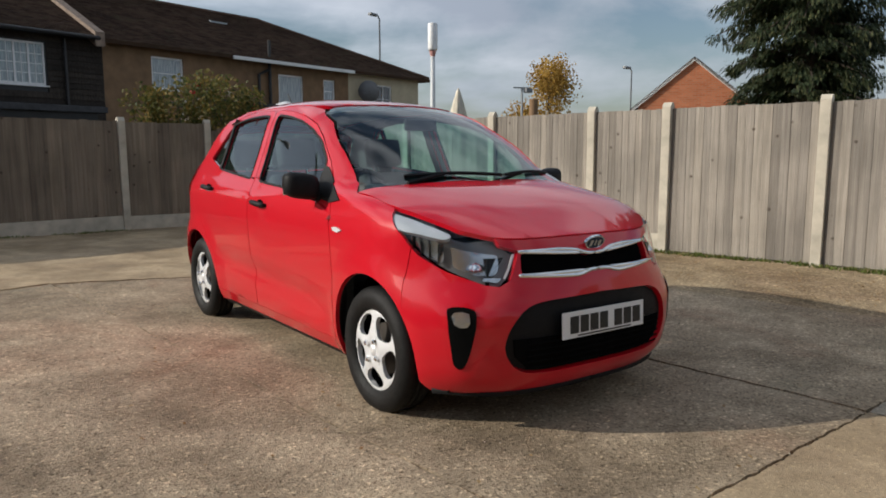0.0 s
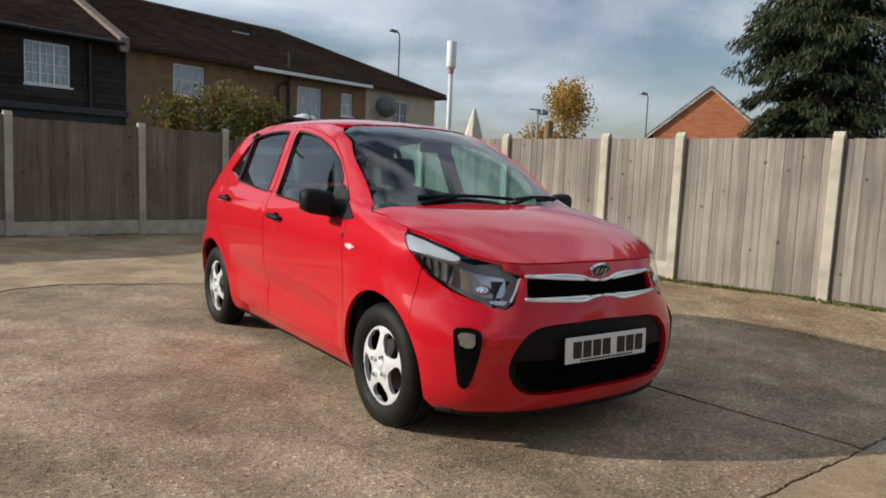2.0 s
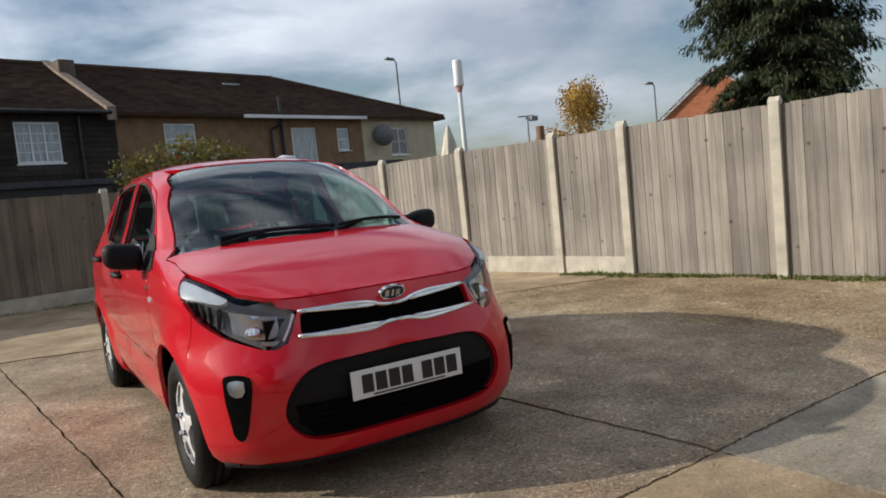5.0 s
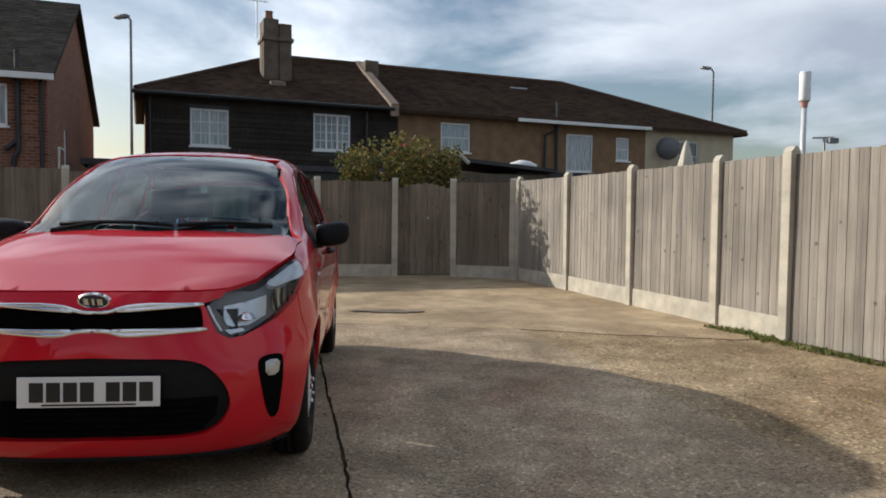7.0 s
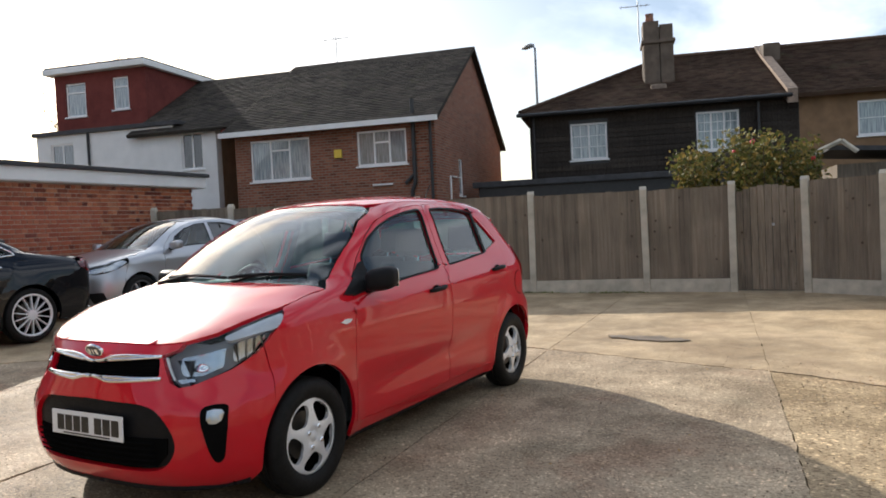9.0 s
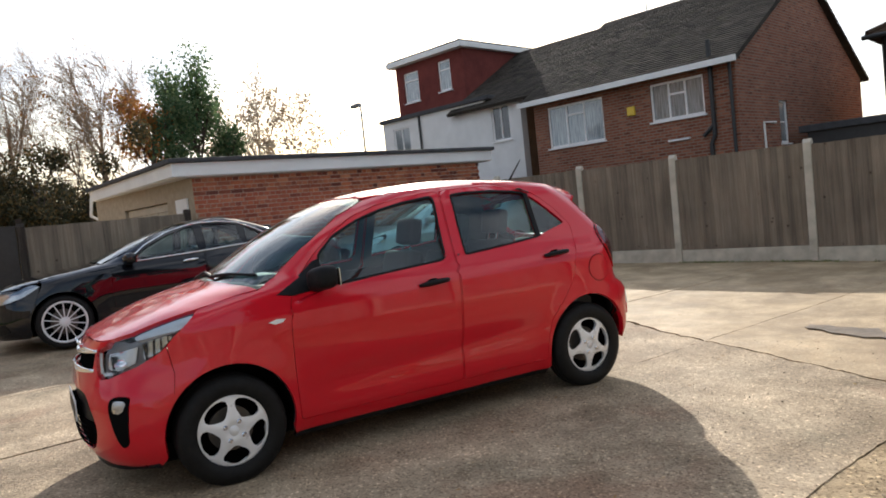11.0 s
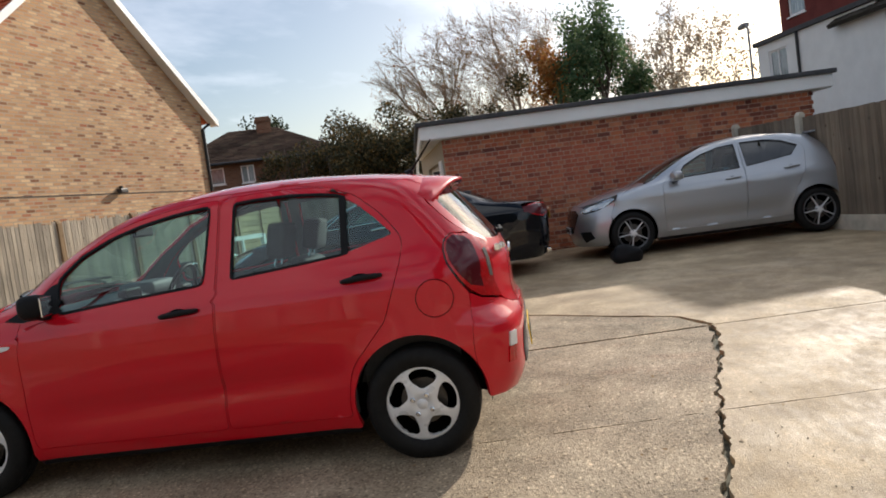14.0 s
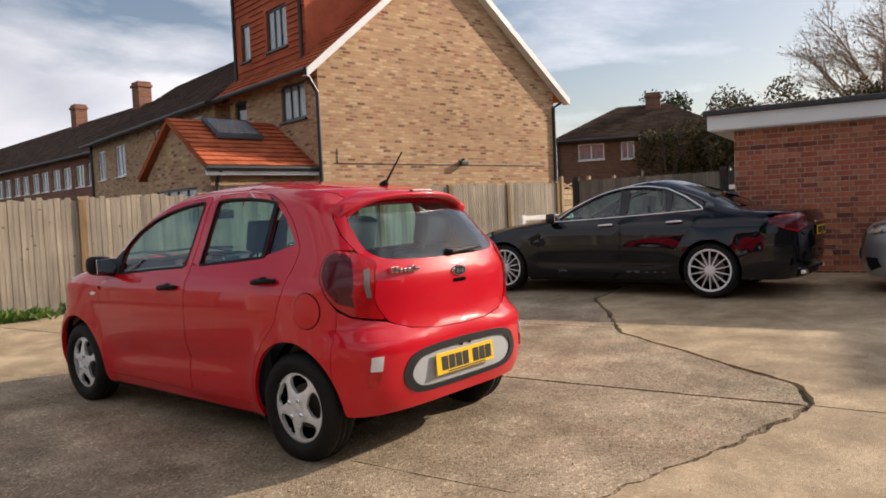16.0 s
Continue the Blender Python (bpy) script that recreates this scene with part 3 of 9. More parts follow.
garden_gate()
LEFT_POSTS = [(-12.6, -5.05), (-10.8, -5.3), (-9.0, -5.6), (-7.2, -5.9), (-5.4, -6.2), (-3.6, -6.5), (-1.8, -6.8), (0.0, -7.1), (1.8, -7.4), (3.6, -7.7), (6.5, -8.1)]
fence("fence", "old pale paling fence with rounded uneven tops, weeds at its foot", LEFT_POSTS, 1.66, M_PALING, 0.085, gravel=False, posts_mat=M_RAIL, jag=0.03, front=-1, post_h=0.02)
fence("fence", "short grey plank fence beside the garage", [(-8.05, -2.0), (-8.2, 0.45)], 1.55, M_BOARD2, 0.12, gravel=False, posts_mat=M_BLACK_BOARD, front=1)


# ---- houses ----
def roof_courses(name, quad, mat, course=0.11, piece=0.26, lap=0.018, parent=None, label="", ragged=0.012, solid=0.10):
    """A tiled slope over four corners (eave a, eave b, ridge b, ridge a): courses of pieces that step over one another."""
    a, b, c, d = [Vector(p) for p in quad]
    up = ((d - a).length + (c - b).length) / 2
    n = max(2, int(up / course))
    nrm = (b - a).cross(d - a).normalized()
    vs, fs = [], []
    for i in range(n):
        l0, r0 = a.lerp(d, i / n), b.lerp(c, i / n)
        l1, r1 = a.lerp(d, min(1, (i + 1.15) / n)), b.lerp(c, min(1, (i + 1.15) / n))
        k = max(1, int(max((r0 - l0).length, (r1 - l1).length) / piece))
        for j in range(k):
            s0, s1 = (j + (i % 2) * 0.5) / k, (j + 1 + (i % 2) * 0.5) / k
            s0, s1 = min(s0, 1), min(s1, 1)
            if j == 0:
                s0 = 0
            if s1 - s0 < 0.001:
                continue
            lift = nrm * (lap + random.uniform(0, ragged * 0.5))
            q = len(vs)
            g = 0.004 / max(0.5, (r0 - l0).length)
            p00, p10 = l0.lerp(r0, s0 + g), l0.lerp(r0, s1 - g)
            p01, p11 = l1.lerp(r1, s0 + g), l1.lerp(r1, s1 - g)
            vs += [p00 + lift, p10 + lift, p11 + nrm * 0.002, p01 + nrm * 0.002, p00, p10]
            fs += [(q, q + 1, q + 2, q + 3), (q + 4, q + 5, q + 1, q)]
    q = len(vs)
    vs += [a, b, c, d, a - nrm * solid, b - nrm * solid, c - nrm * solid, d - nrm * solid]
    fs += [(q, q + 1, q + 2, q + 3), (q + 7, q + 6, q + 5, q + 4), (q, q + 4, q + 5, q + 1), (q + 1, q + 5, q + 6, q + 2), (q + 2, q + 6, q + 7, q + 3), (q + 3, q + 7, q + 4, q)]
    return part(name, mesh_of(name, vs, fs), mat, parent, label)


def window(parent, x0, x1, z0, z1, m, frame_mat, pane_mat, cols=2, bars=0, rows=1, sill=True, top=0.0, depth=0.07, fw=0.055):
    """A framed window in a wall whose face is at y = 0: frame, panes, bars and sill."""
    w = thing_part("window", parent, m @ Matrix.Translation((x0, depth, z0)))
    W, H = x1 - x0, z1 - z0
    part("frame", boxes((0, W, -0.03, 0.03, 0, fw), (0, W, -0.03, 0.03, H - fw, H), (0, fw, -0.03, 0.03, fw, H - fw), (W - fw, W, -0.03, 0.03, fw, H - fw)), frame_mat, w)
    cw = (W - 2 * fw) / cols
    for i in range(cols):
        a, b = fw + i * cw, fw + (i + 1) * cw
        if i:
            part("mullion", boxes((a - 0.025, a + 0.025, -0.028, 0.028, fw, H - fw)), frame_mat, w)
        part("pane", boxes((a, b, 0.0, 0.012, fw, H - fw)), pane_mat, w)
        if top and i == cols // 2:
            part("transom", boxes((a, b, -0.028, 0.028, H - fw - top, H - fw - top + 0.05)), frame_mat, w)
        dims = []
        for k in range(1, bars):
            x = a + (b - a) * k / bars
            dims.append((x - 0.009, x + 0.009, -0.012, 0.0, fw, H - fw))
        for k in range(1, rows):
            z = fw + (H - 2 * fw) * k / rows
            dims.append((a, b, -0.0135, 0.0, z - 0.009, z + 0.009))
        if dims:
            part("glazing_bar", boxes(*dims), frame_mat, w)
    if sill:
        part("sill", boxes((-0.05, W + 0.05, -depth - 0.06, 0.0, -0.05, -0.004), bevel=0.008), frame_mat, w)
    return w


def thing_part(name, parent, m=None):
    ob = new(name)
    ob.parent = parent
    if m is not None:
        ob.matrix_basis = m
    return ob


def rect(x0, x1, z0, z1):
    return [(x0, z0), (x1, z0), (x1, z1), (x0, z1)]


def frame_at(p, d):
    """Local axes of a wall: x along d, y away from the yard side, z up."""
    return Matrix.Translation((p[0], p[1], 0)) @ Matrix.Rotation(math.atan2(d[1], d[0]), 4, "Z")


def terrace():
    m = frame_at((0, 17.6), (1, 0.302))
    root = thing("terrace_house", "old terrace, half black weatherboard and half brown render, under brown tiles", "house", m)
    W0 = [(-4.1, -3.06, 2.92, 3.97), (-0.62, 0.52, 2.95, 4.04), (3.5, 4.54, 3.08, 4.02), (8.2, 9.3, 2.6, 3.9), (10.28, 10.85, 3.05, 3.88), (13.05, 14.0, 2.8, 3.9)]
    holes = [rect(*w) for w in W0]
    part("wall", wall_mesh("wall", rect(-5.25, 2.05, -0.2, 4.3), [h for h in holes if h[0][0] < 2], 0.3), M_BLACK, root, "dark wall behind tarred boards")
    part("wall", wall_mesh("wall", rect(2.05, 11.55, -0.2, 4.3), [h for h in holes if 2 < h[0][0] < 11.5], 0.3), M_RENDER, root, "brown rendered wall")
    part("wall", wall_mesh("wall", rect(11.55, 15.7, -0.2, 4.25), holes[5:], 0.3), M_CREAM, root, "cream rendered wall")
    for dims in ((-5.25, -4.95, 0.3, 7.0, -0.2, 4.25), (15.4, 15.7, 0.3, 7.0, -0.2, 4.2), (-5.25, 15.7, 7.0, 7.3, -0.2, 4.2)):
        part("wall", boxes(dims), M_RENDER, root)
    # tarred boards, each its own piece, cut round the windows
    z = 2.05
    while z < 4.22:
        spans = [(-5.27, 2.03)]
        for x0, x1, z0, z1 in W0[:2]:
            if z + 0.15 > z0 - 0.05 and z < z1 + 0.04:
                spans = [s for a, b in spans for s in ((a, min(b, x0 - 0.03)), (max(a, x1 + 0.03), b)) if s[1] - s[0] > 0.05]
        for a, b in spans:
            bm = boxes((a, b, -0.012, 0.0, z, z + 0.16))
            for v in bm.verts:
                if v.co.z < z + 0.01 and v.co.y < -0.005:
                    v.co.y -= 0.026
                v.co.z += random.uniform(-0.006, 0.006)
            part("board", bm, M_BLACK_BOARD, root)
        z += 0.145
    for (x0, x1, z0, z1), (cols, bars, rows) in zip(W0, [(2, 2, 3), (3, 2, 4), (1, 1, 2), (1, 1, 1), (1, 1, 2), (2, 1, 2)]):
        window(root, x0, x1, z0, z1, Matrix(), M_UPVC, M_PANE_NET if x0 < 12 else M_PANE_DARK, cols, bars, rows)
    part("lean_to", boxes((-6.6, 1.0, -1.6, 0, -0.2, 2.2)), M_BLACK, root, "black lean-to at the foot of the wall")
    part("lean_to_roof", boxes((-6.75, 1.2, -1.75, 0.05, 2.2, 2.36), bevel=0.02), M_FELT, root)
    ez, rz, dp = 4.33, 6.35, 3.65
    roof_courses("roof", [(-5.55, -0.35, ez), (1.78, -0.35, ez), (1.78, dp, rz), (-1.15, dp, rz)], M_TILE_BROWN, 0.13, 0.24, 0.022, root)
    roof_courses("roof", [(1.82, -0.35, ez - 0.05), (16.1, -0.35, ez - 0.05), (10.3, dp, rz), (1.82, dp, rz - 0.02)], M_TILE_BROWN, 0.13, 0.24, 0.022, root)
    roof_courses("roof", [(-5.55, 7.6, ez), (-5.55, -0.35, ez), (-1.15, dp, rz), (-1.15, dp + 0.01, rz)], M_TILE_BROWN, 0.13, 0.24, 0.022, root)
    roof_courses("roof", [(16.1, -0.35, ez - 0.05), (16.1, 7.6, ez - 0.05), (10.3, dp + 0.01, rz), (10.3, dp, rz)], M_TILE_BROWN, 0.13, 0.24, 0.022, root)
    roof_courses("roof", [(16.1, 7.6, ez), (-5.55, 7.6, ez), (-1.15, dp, rz), (10.3, dp, rz)], M_TILE_BROWN, 0.26, 0.5, 0.022, root)
    bm = bmesh.new()
    tube(bm, [(-1.15, dp, rz), (4, dp, rz + 0.0), (10.3, dp, rz)], 0.10)
    tube(bm, [(-5.5, -0.3, ez + 0.03), (-1.15, dp, rz)], 0.085)
    tube(bm, [(16.05, -0.3, ez), (10.3, dp, rz)], 0.085)
    part("ridge_tiles", bm, M_TILE_BROWN, root)
    # party wall, chimneys
    bm = bmesh.new()
    q = box(bm, 1.68, 1.94, -0.40, dp, -0.25, 0.13)
    for v in q:
        v.co.z += ez + (v.co.y + 0.35) * (rz - ez) / (dp + 0.35)
    part("party_wall", bm, plain("party wall coping", (0.27, 0.20, 0.15), 0.95, vary=0.3, bump=0.5), root, "sloping rendered party wall")
    part("chimney", boxes((-1.88, -1.42, 1.3, 2.1, 4.2, 7.02), (-1.40, -1.02, 1.3, 2.1, 4.2, 6.9), (-1.94, -0.96, 1.24, 2.16, 6.35, 6.46), (-1.90, -1.0, 1.5, 1.9, 4.2, 6.6), bevel=0.02), plain("sooty chimney render", (0.13, 0.10, 0.075), 0.95, vary=0.3, scale=3, bump=0.6), root, "sooty rendered chimney stack")
    part("chimney_foot", boxes((-1.75, -1.3, 0.75, 1.35, 4.5, 5.05), bevel=0.05), plain("chimney foot", (0.20, 0.155, 0.12), 0.95, vary=0.3, bump=0.6), root)
    part("chimney_pot", lathe([(7.0, 0.0), (7.0, 0.14), (7.26, 0.11), (7.32, 0.13), (7.32, 0.0)], 12, "z"), M_RED_WALL, root, m=Matrix.Translation((-1.65, 1.7, 0)))
    part("chimney", boxes((1.72, 2.2, 2.5, 3.1, 5.0, 6.3), bevel=0.03), bpy.data.materials["sooty chimney render"], root)
    # gutters and pipes
    part("drain_pipe", tube(bmesh.new(), [(-5.6, -0.4, ez - 0.06), (1.8, -0.4, ez - 0.06)], 0.055), M_BLACK, root)
    part("drain_pipe", tube(bmesh.new(), [(-5.15, -0.1, ez - 0.1), (-5.15, -0.1, 0)], 0.04), M_BLACK, root)
    part("drain_pipe", tube(bmesh.new(), [(1.0, -0.08, 4.2), (1.0, -0.08, 2.2)], 0.045), M_BLACK, root)
    part("drain_pipe", tube(bmesh.new(), [(7.75, -0.1, 4.95), (7.75, -0.1, 2.2)], 0.055), M_BLACK, root)
    part("drain_pipe", tube(bmesh.new(), [(7.75, -0.1, 4.0), (7.3, -0.1, 3.8), (7.3, -0.1, 2.2)], 0.05), M_BLACK, root)
    part("fascia", boxes((6.1, 11.5, -0.42, -0.36, 4.16, 4.27), bevel=0.005), M_WHITE, root, "white gutter board")
    part("skylight", boxes((7.35, 8.05, 2.55, 2.7, 5.78, 5.84), m=Matrix()), M_STEEL, root, "small roof light")
    dish = thing_part("satellite_dish", root, Matrix.Translation((12.2, -0.45, 3.55)) @ Matrix.Rotation(radians(60), 4, "Z"))
    part("dish", lathe([(-0.10, 0.0), (-0.085, 0.18), (-0.03, 0.36), (0.0, 0.42), (-0.01, 0.42), (-0.1, 0.18), (-0.115, 0.0)], 24), M_DISH, dish, smooth=True)
    bm = bmesh.new()
    tube(bm, [(-0.1, 0, 0), (-0.3, 0, -0.1), (-0.3, 0.3, -0.1)], 0.02)
    part("arm", bm, M_DISH, dish)
    ant = bmesh.new()
    tube(ant, [(-1.95, 2.2, 6.6), (-1.95, 2.2, 7.9)], 0.02, 6)
    tube(ant, [(-2.5, 2.2, 7.75), (-1.6, 2.2, 7.75)], 0.012, 5)
    for i in range(6):
        tube(ant, [(-2.45 + 0.15 * i, 2.05, 7.75), (-2.45 + 0.15 * i, 2.35, 7.75)], 0.008, 4)
    part("aerial", ant, M_STEEL, root, "thin television aerial")


terrace()


def brick_house():
    m = frame_at((-5.69, 11.54), (1, 0.25)) @ Matrix.Diagonal((0.87, 0.87, 0.92, 1))
    root = thing("brick_house", "red-brown brick house with dark tiled roof and white windows", "house", m)
    W = [(-5.8, -3.85, 2.82, 3.98), (-2.35, -0.85, 3.05, 4.0)]
    part("wall", wall_mesh("wall", rect(-6.3, 0.0, -0.2, 4.2), [rect(*w) for w in W], 0.3), M_RED_WALL, root)
    dp, rz = 5.0, 7.1
    part("wall", wall_mesh("wall", [(0.3, -0.2), (2 * dp, -0.2), (2 * dp, 4.2), (dp, rz - 0.1), (0.3, 4.3)], [rect(2.6, 3.2, 2.2, 3.3)], 0.3), M_RED_WALL, root, m=Matrix.Rotation(radians(90), 4, "Z"))
    window(root, 2.6, 3.2, 2.2, 3.3, Matrix.Rotation(radians(90), 4, "Z"), M_UPVC, M_PANE_MID, 1, 1, 2)
    part("wall", boxes((-6.3, 0.0, 2 * dp - 0.3, 2 * dp, -0.2, 4.2)), M_RED_WALL, root)
    part("wall", boxes((-6.3, -6.0, 0.3, 2 * dp - 0.3, -0.2, 4.2)), M_RED_WALL, root)
    window(root, *W[0], Matrix(), M_UPVC, M_PANE_NET, 3, 1, 1, top=0.28)
    window(root, *W[1], Matrix(), M_UPVC, M_PANE_MID, 3, 1, 1, top=0.3)
    roof_courses("roof", [(-6.6, -0.35, 4.2), (0.18, -0.35, 4.2), (0.18, dp, rz), (-6.6, dp, rz)], M_TILE_DARK, 0.14, 0.28, 0.02, root)
    roof_courses("roof", [(0.18, 2 * dp + 0.35, 4.2), (-6.6, 2 * dp + 0.35, 4.2), (-6.6, dp, rz), (0.18, dp, rz)], M_TILE_DARK, 0.28, 0.5, 0.02, root)
    part("fascia", boxes((-6.6, 0.2, -0.44, -0.38, 4.08, 4.22), bevel=0.006), M_WHITE, root, "white fascia and gutter")
    part("drain_pipe", tube(bmesh.new(), [(-0.62, -0.06, 4.75), (-0.62, -0.06, 2.5), (-0.72, -0.06, 2.3), (-0.72, -0.06, 0)], 0.06), M_BLACK, root)
    part("drain_pipe", tube(bmesh.new(), [(-0.12, -0.06, 4.2), (-0.12, -0.06, 0)], 0.045), M_BLACK, root)
    part("drain_pipe", tube(bmesh.new(), [(-0.62, -0.06, 2.75), (-0.9, -0.1, 2.5)], 0.05), M_BLACK, root)
    part("overflow_pipe", boxes((-1.9, -1.3, -0.08, 0.0, 2.5, 2.54)), M_WHITE, root, "white overflow pipe")
    part("overflow_pipe", tube(bmesh.new(), [(0.03, 1.43, 1.0), (0.03, 1.43, 2.72), (0.03, 2.2, 2.72)], 0.03), M_WHITE, root, "white overflow pipe")
    part("alarm_box", boxes((-3.05, -2.82, -0.08, 0.0, 3.32, 3.55), bevel=0.02), M_YELLOW, root, "yellow alarm box")


brick_house()


def white_house():
    m = frame_at((-15.06, 9.85), (1, 0.25)) @ Matrix.Diagonal((0.85, 0.85, 0.88, 1))
    root = thing("white_house", "white painted house with maroon tile-hung dormer and dark roof", "house", m)
    part("wall", wall_mesh("wall", rect(-3.5, 2.0, -0.2, 5.0), [rect(-2.9, -1.95, 3.7, 4.72)], 0.3), M_WHITE_WALL, root)
    part("wall", wall_mesh("wall", rect(2.0, 3.6, -0.2, 4.75), [rect(2.3, 3.1, 3.55, 4.7)], 0.3), M_WHITE_WALL, root)
    part("wall", boxes((-3.5, -3.2, 0.3, 7, -0.2, 5.0)), M_RENDER, root)
    part("wall", boxes((3.3, 3.6, 0.3, 7, -0.2, 4.7)), M_RENDER, root)
    window(root, -2.9, -1.95, 3.7, 4.72, Matrix(), M_UPVC, M_PANE_MID, 2)
    window(root, 2.3, 3.1, 3.55, 4.7, Matrix(), M_UPVC, M_PANE_DARK, 2)
    part("parapet", boxes((-3.6, 2.3, -0.12, 0.4, 5.0, 5.14), bevel=0.02), M_FELT, root, "black felt flat roof edge")
    part("flat_roof", boxes((-3.5, 2.2, 0.4, 2.0, 4.9, 5.05)), M_FELT, root)
    D = [(-2.95, -2.1, 5.75, 6.9), (-0.95, -0.3, 5.85, 6.95)]
    part("dormer", wall_mesh("dormer", rect(-3.4, 0.4, 5.05, 7.25), [rect(*w) for w in D], 0.2), M_TILE_MAROON, root, "maroon tile-hung dormer", m=Matrix.Translation((0, 0.9, 0)))
    part("dormer_cheek", boxes((0.2, 0.4, 1.1, 6.0, 4.6, 7.2)), M_TILE_MAROON, root)
    part("dormer_cheek", boxes((-3.4, -3.2, 1.1, 6.0, 4.6, 7.2)), M_TILE_MAROON, root)
    for w in D:
        window(root, *w, Matrix.Translation((0, 0.9, 0)), M_UPVC, M_PANE_NET, 1, 1, 1, top=0.3)
    part("dormer_roof", boxes((-3.65, 0.6, 0.6, 6.2, 7.2, 7.4), bevel=0.02), M_WHITE, root, "white flat dormer roof edge")
    part("dormer_felt", boxes((-3.6, 0.55, 0.65, 6.15, 7.404, 7.46)), M_FELT, root)
    roof_courses("roof", [(0.42, -0.3, 4.75), (4.0, -0.3, 4.75), (7.2, 4.2, 7.25), (0.42, 4.2, 7.25)], M_TILE_DARK, 0.16, 0.3, 0.02, root)
    roof_courses("roof", [(4.0, -0.3, 4.75), (8.5, 3.0, 4.5), (7.2, 4.22, 7.25), (7.2, 4.2, 7.25)], M_TILE_DARK, 0.16, 0.3, 0.02, root)
    part("drain_pipe", tube(bmesh.new(), [(-1.3, -0.06, 5.0), (-1.3, -0.06, 0)], 0.045), M_BLACK, root)
    bm = bmesh.new()
    tube(bm, [(6.2, 4.2, 7.2), (6.2, 4.2, 8.3)], 0.02, 6)
    tube(bm, [(5.7, 4.2, 8.2), (6.7, 4.2, 8.2)], 0.012, 5)
    for i in range(5):
        tube(bm, [(5.75 + 0.2 * i, 4.0, 8.2), (5.75 + 0.2 * i, 4.4, 8.2)], 0.008, 4)
    part("aerial", bm, M_STEEL, root)


white_house()


def gable_house():
    d = Vector((1, -0.17, 0)).normalized()
    m = frame_at((-15.3, -6.65), (-d.x, -d.y)) @ Matrix.Translation((-7.85, 0, 0))
    # local x runs from the rear corner to the front corner, y away from the yard
    root = thing("gable_house", "yellow stock brick house with red tiled roof, dormer and rear extension", "house", m)
    W, ez, pk, ap = 7.85, 4.55, 7.75, 4.15
    bh = Matrix.Rotation(radians(90), 4, "Z")
    part("wall", wall_mesh("wall", [(0, -0.2), (W, -0.2), (W, ez), (W - ap, pk), (0, ez)], [], 0.3), M_STOCK, root, "yellow brick gable wall")
    rear = [(0.25, 1.35, 3.55, 4.33), (3.3, 3.9, 2.75, 4.3)]
    # rear wall, seen beside the gable
    mr = Matrix.Translation((0, 4.4, 0)) @ Matrix.Rotation(radians(-90), 4, "Z")
    part("wall", wall_mesh("wall", rect(0.0, 4.1, -0.2, ez), [rect(2.75, 3.85, 3.5, 4.33), rect(0.3, 0.95, 2.7, 4.3)], 0.3), M_STOCK, root, m=mr)
    window(root, 2.75, 3.85, 3.5, 4.33, mr, M_GREYFRAME, M_PANE_NET, 3, 1, 1)
    window(root, 0.3, 0.95, 2.7, 4.3, mr, M_GREYFRAME, M_PANE_DARK, 1, 1, 1)
    part("wall", boxes((W - 0.3, W, 0.3, 4.4, -0.2, ez)), M_STOCK, root)
    part("wall", boxes((0.3, W, 4.4, 4.7, -0.2, ez)), M_STOCK, root)
    px = W - ap
    roof_courses("roof", [(-0.35, 4.6, ez - 0.12), (-0.35, -0.22, ez - 0.12), (px, -0.22, pk + 0.08), (px, 4.6, pk + 0.08)], M_TILE_RED, 0.2, 0.3, 0.03, root, "new red roof tiles")
    roof_courses("roof", [(W + 0.4, -0.22, ez - 0.18), (W + 0.4, 4.6, ez - 0.18), (px, 4.6, pk + 0.08), (px, -0.22, pk + 0.08)], M_TILE_RED, 0.2, 0.3, 0.03, root, "new red roof tiles")
    for a, b in (((-0.4, ez - 0.16), (px, pk + 0.06)), ((px, pk + 0.06), (W + 0.45, ez - 0.22))):
        bm = bmesh.new()
        vs = [(a[0], -0.26, a[1] - 0.16), (b[0], -0.26, b[1] - 0.16), (b[0], -0.26, b[1] + 0.03), (a[0], -0.26, a[1] + 0.03)]
        q = [bm.verts.new(v) for v in vs] + [bm.verts.new((x, -0.225, z)) for x, y, z in vs]
        for f in ((0, 1, 2, 3), (7, 6, 5, 4), (0, 4, 5, 1), (1, 5, 6, 2), (2, 6, 7, 3), (3, 7, 4, 0)):
            bm.faces.new([q[i] for i in f])
        part("barge_board", bm, M_WHITE, root, "white barge board")
        bm = bmesh.new()
        dz = (b[1] - a[1]) / (b[0] - a[0])
        q = [bm.verts.new(v) for v in ((a[0], -0.225, a[1] - 0.13), (b[0], -0.225, b[1] - 0.13), (b[0], 0.0, b[1] - 0.13), (a[0], 0.0, a[1] - 0.13))]
        bm.faces.new(q)
        part("soffit", bm, M_WHITE, root)
    # tile-hung dormer over the rear slope
    D = [(0.25, 1.15, 5.15, 6.45), (2.0, 2.6, 5.35, 6.3)]
    md = Matrix.Translation((0.25, 4.4, 0)) @ Matrix.Rotation(radians(-90), 4, "Z")
    H = [rect(1.75, 2.75, 5.35, 6.35), rect(0.35, 0.85, 5.35, 6.3)]
    part("dormer", wall_mesh("dormer", rect(0.0, 3.6, 4.75, 7.3), H, 0.2), M_TILE_HUNG, root, "red tile-hung dormer", m=md)
    window(root, 1.75, 2.75, 5.35, 6.35, md, M_GREYFRAME, M_PANE_NET, 3, 1, 1)
    window(root, 0.35, 0.85, 5.35, 6.3, md, M_GREYFRAME, M_PANE_NET, 1, 1, 1)
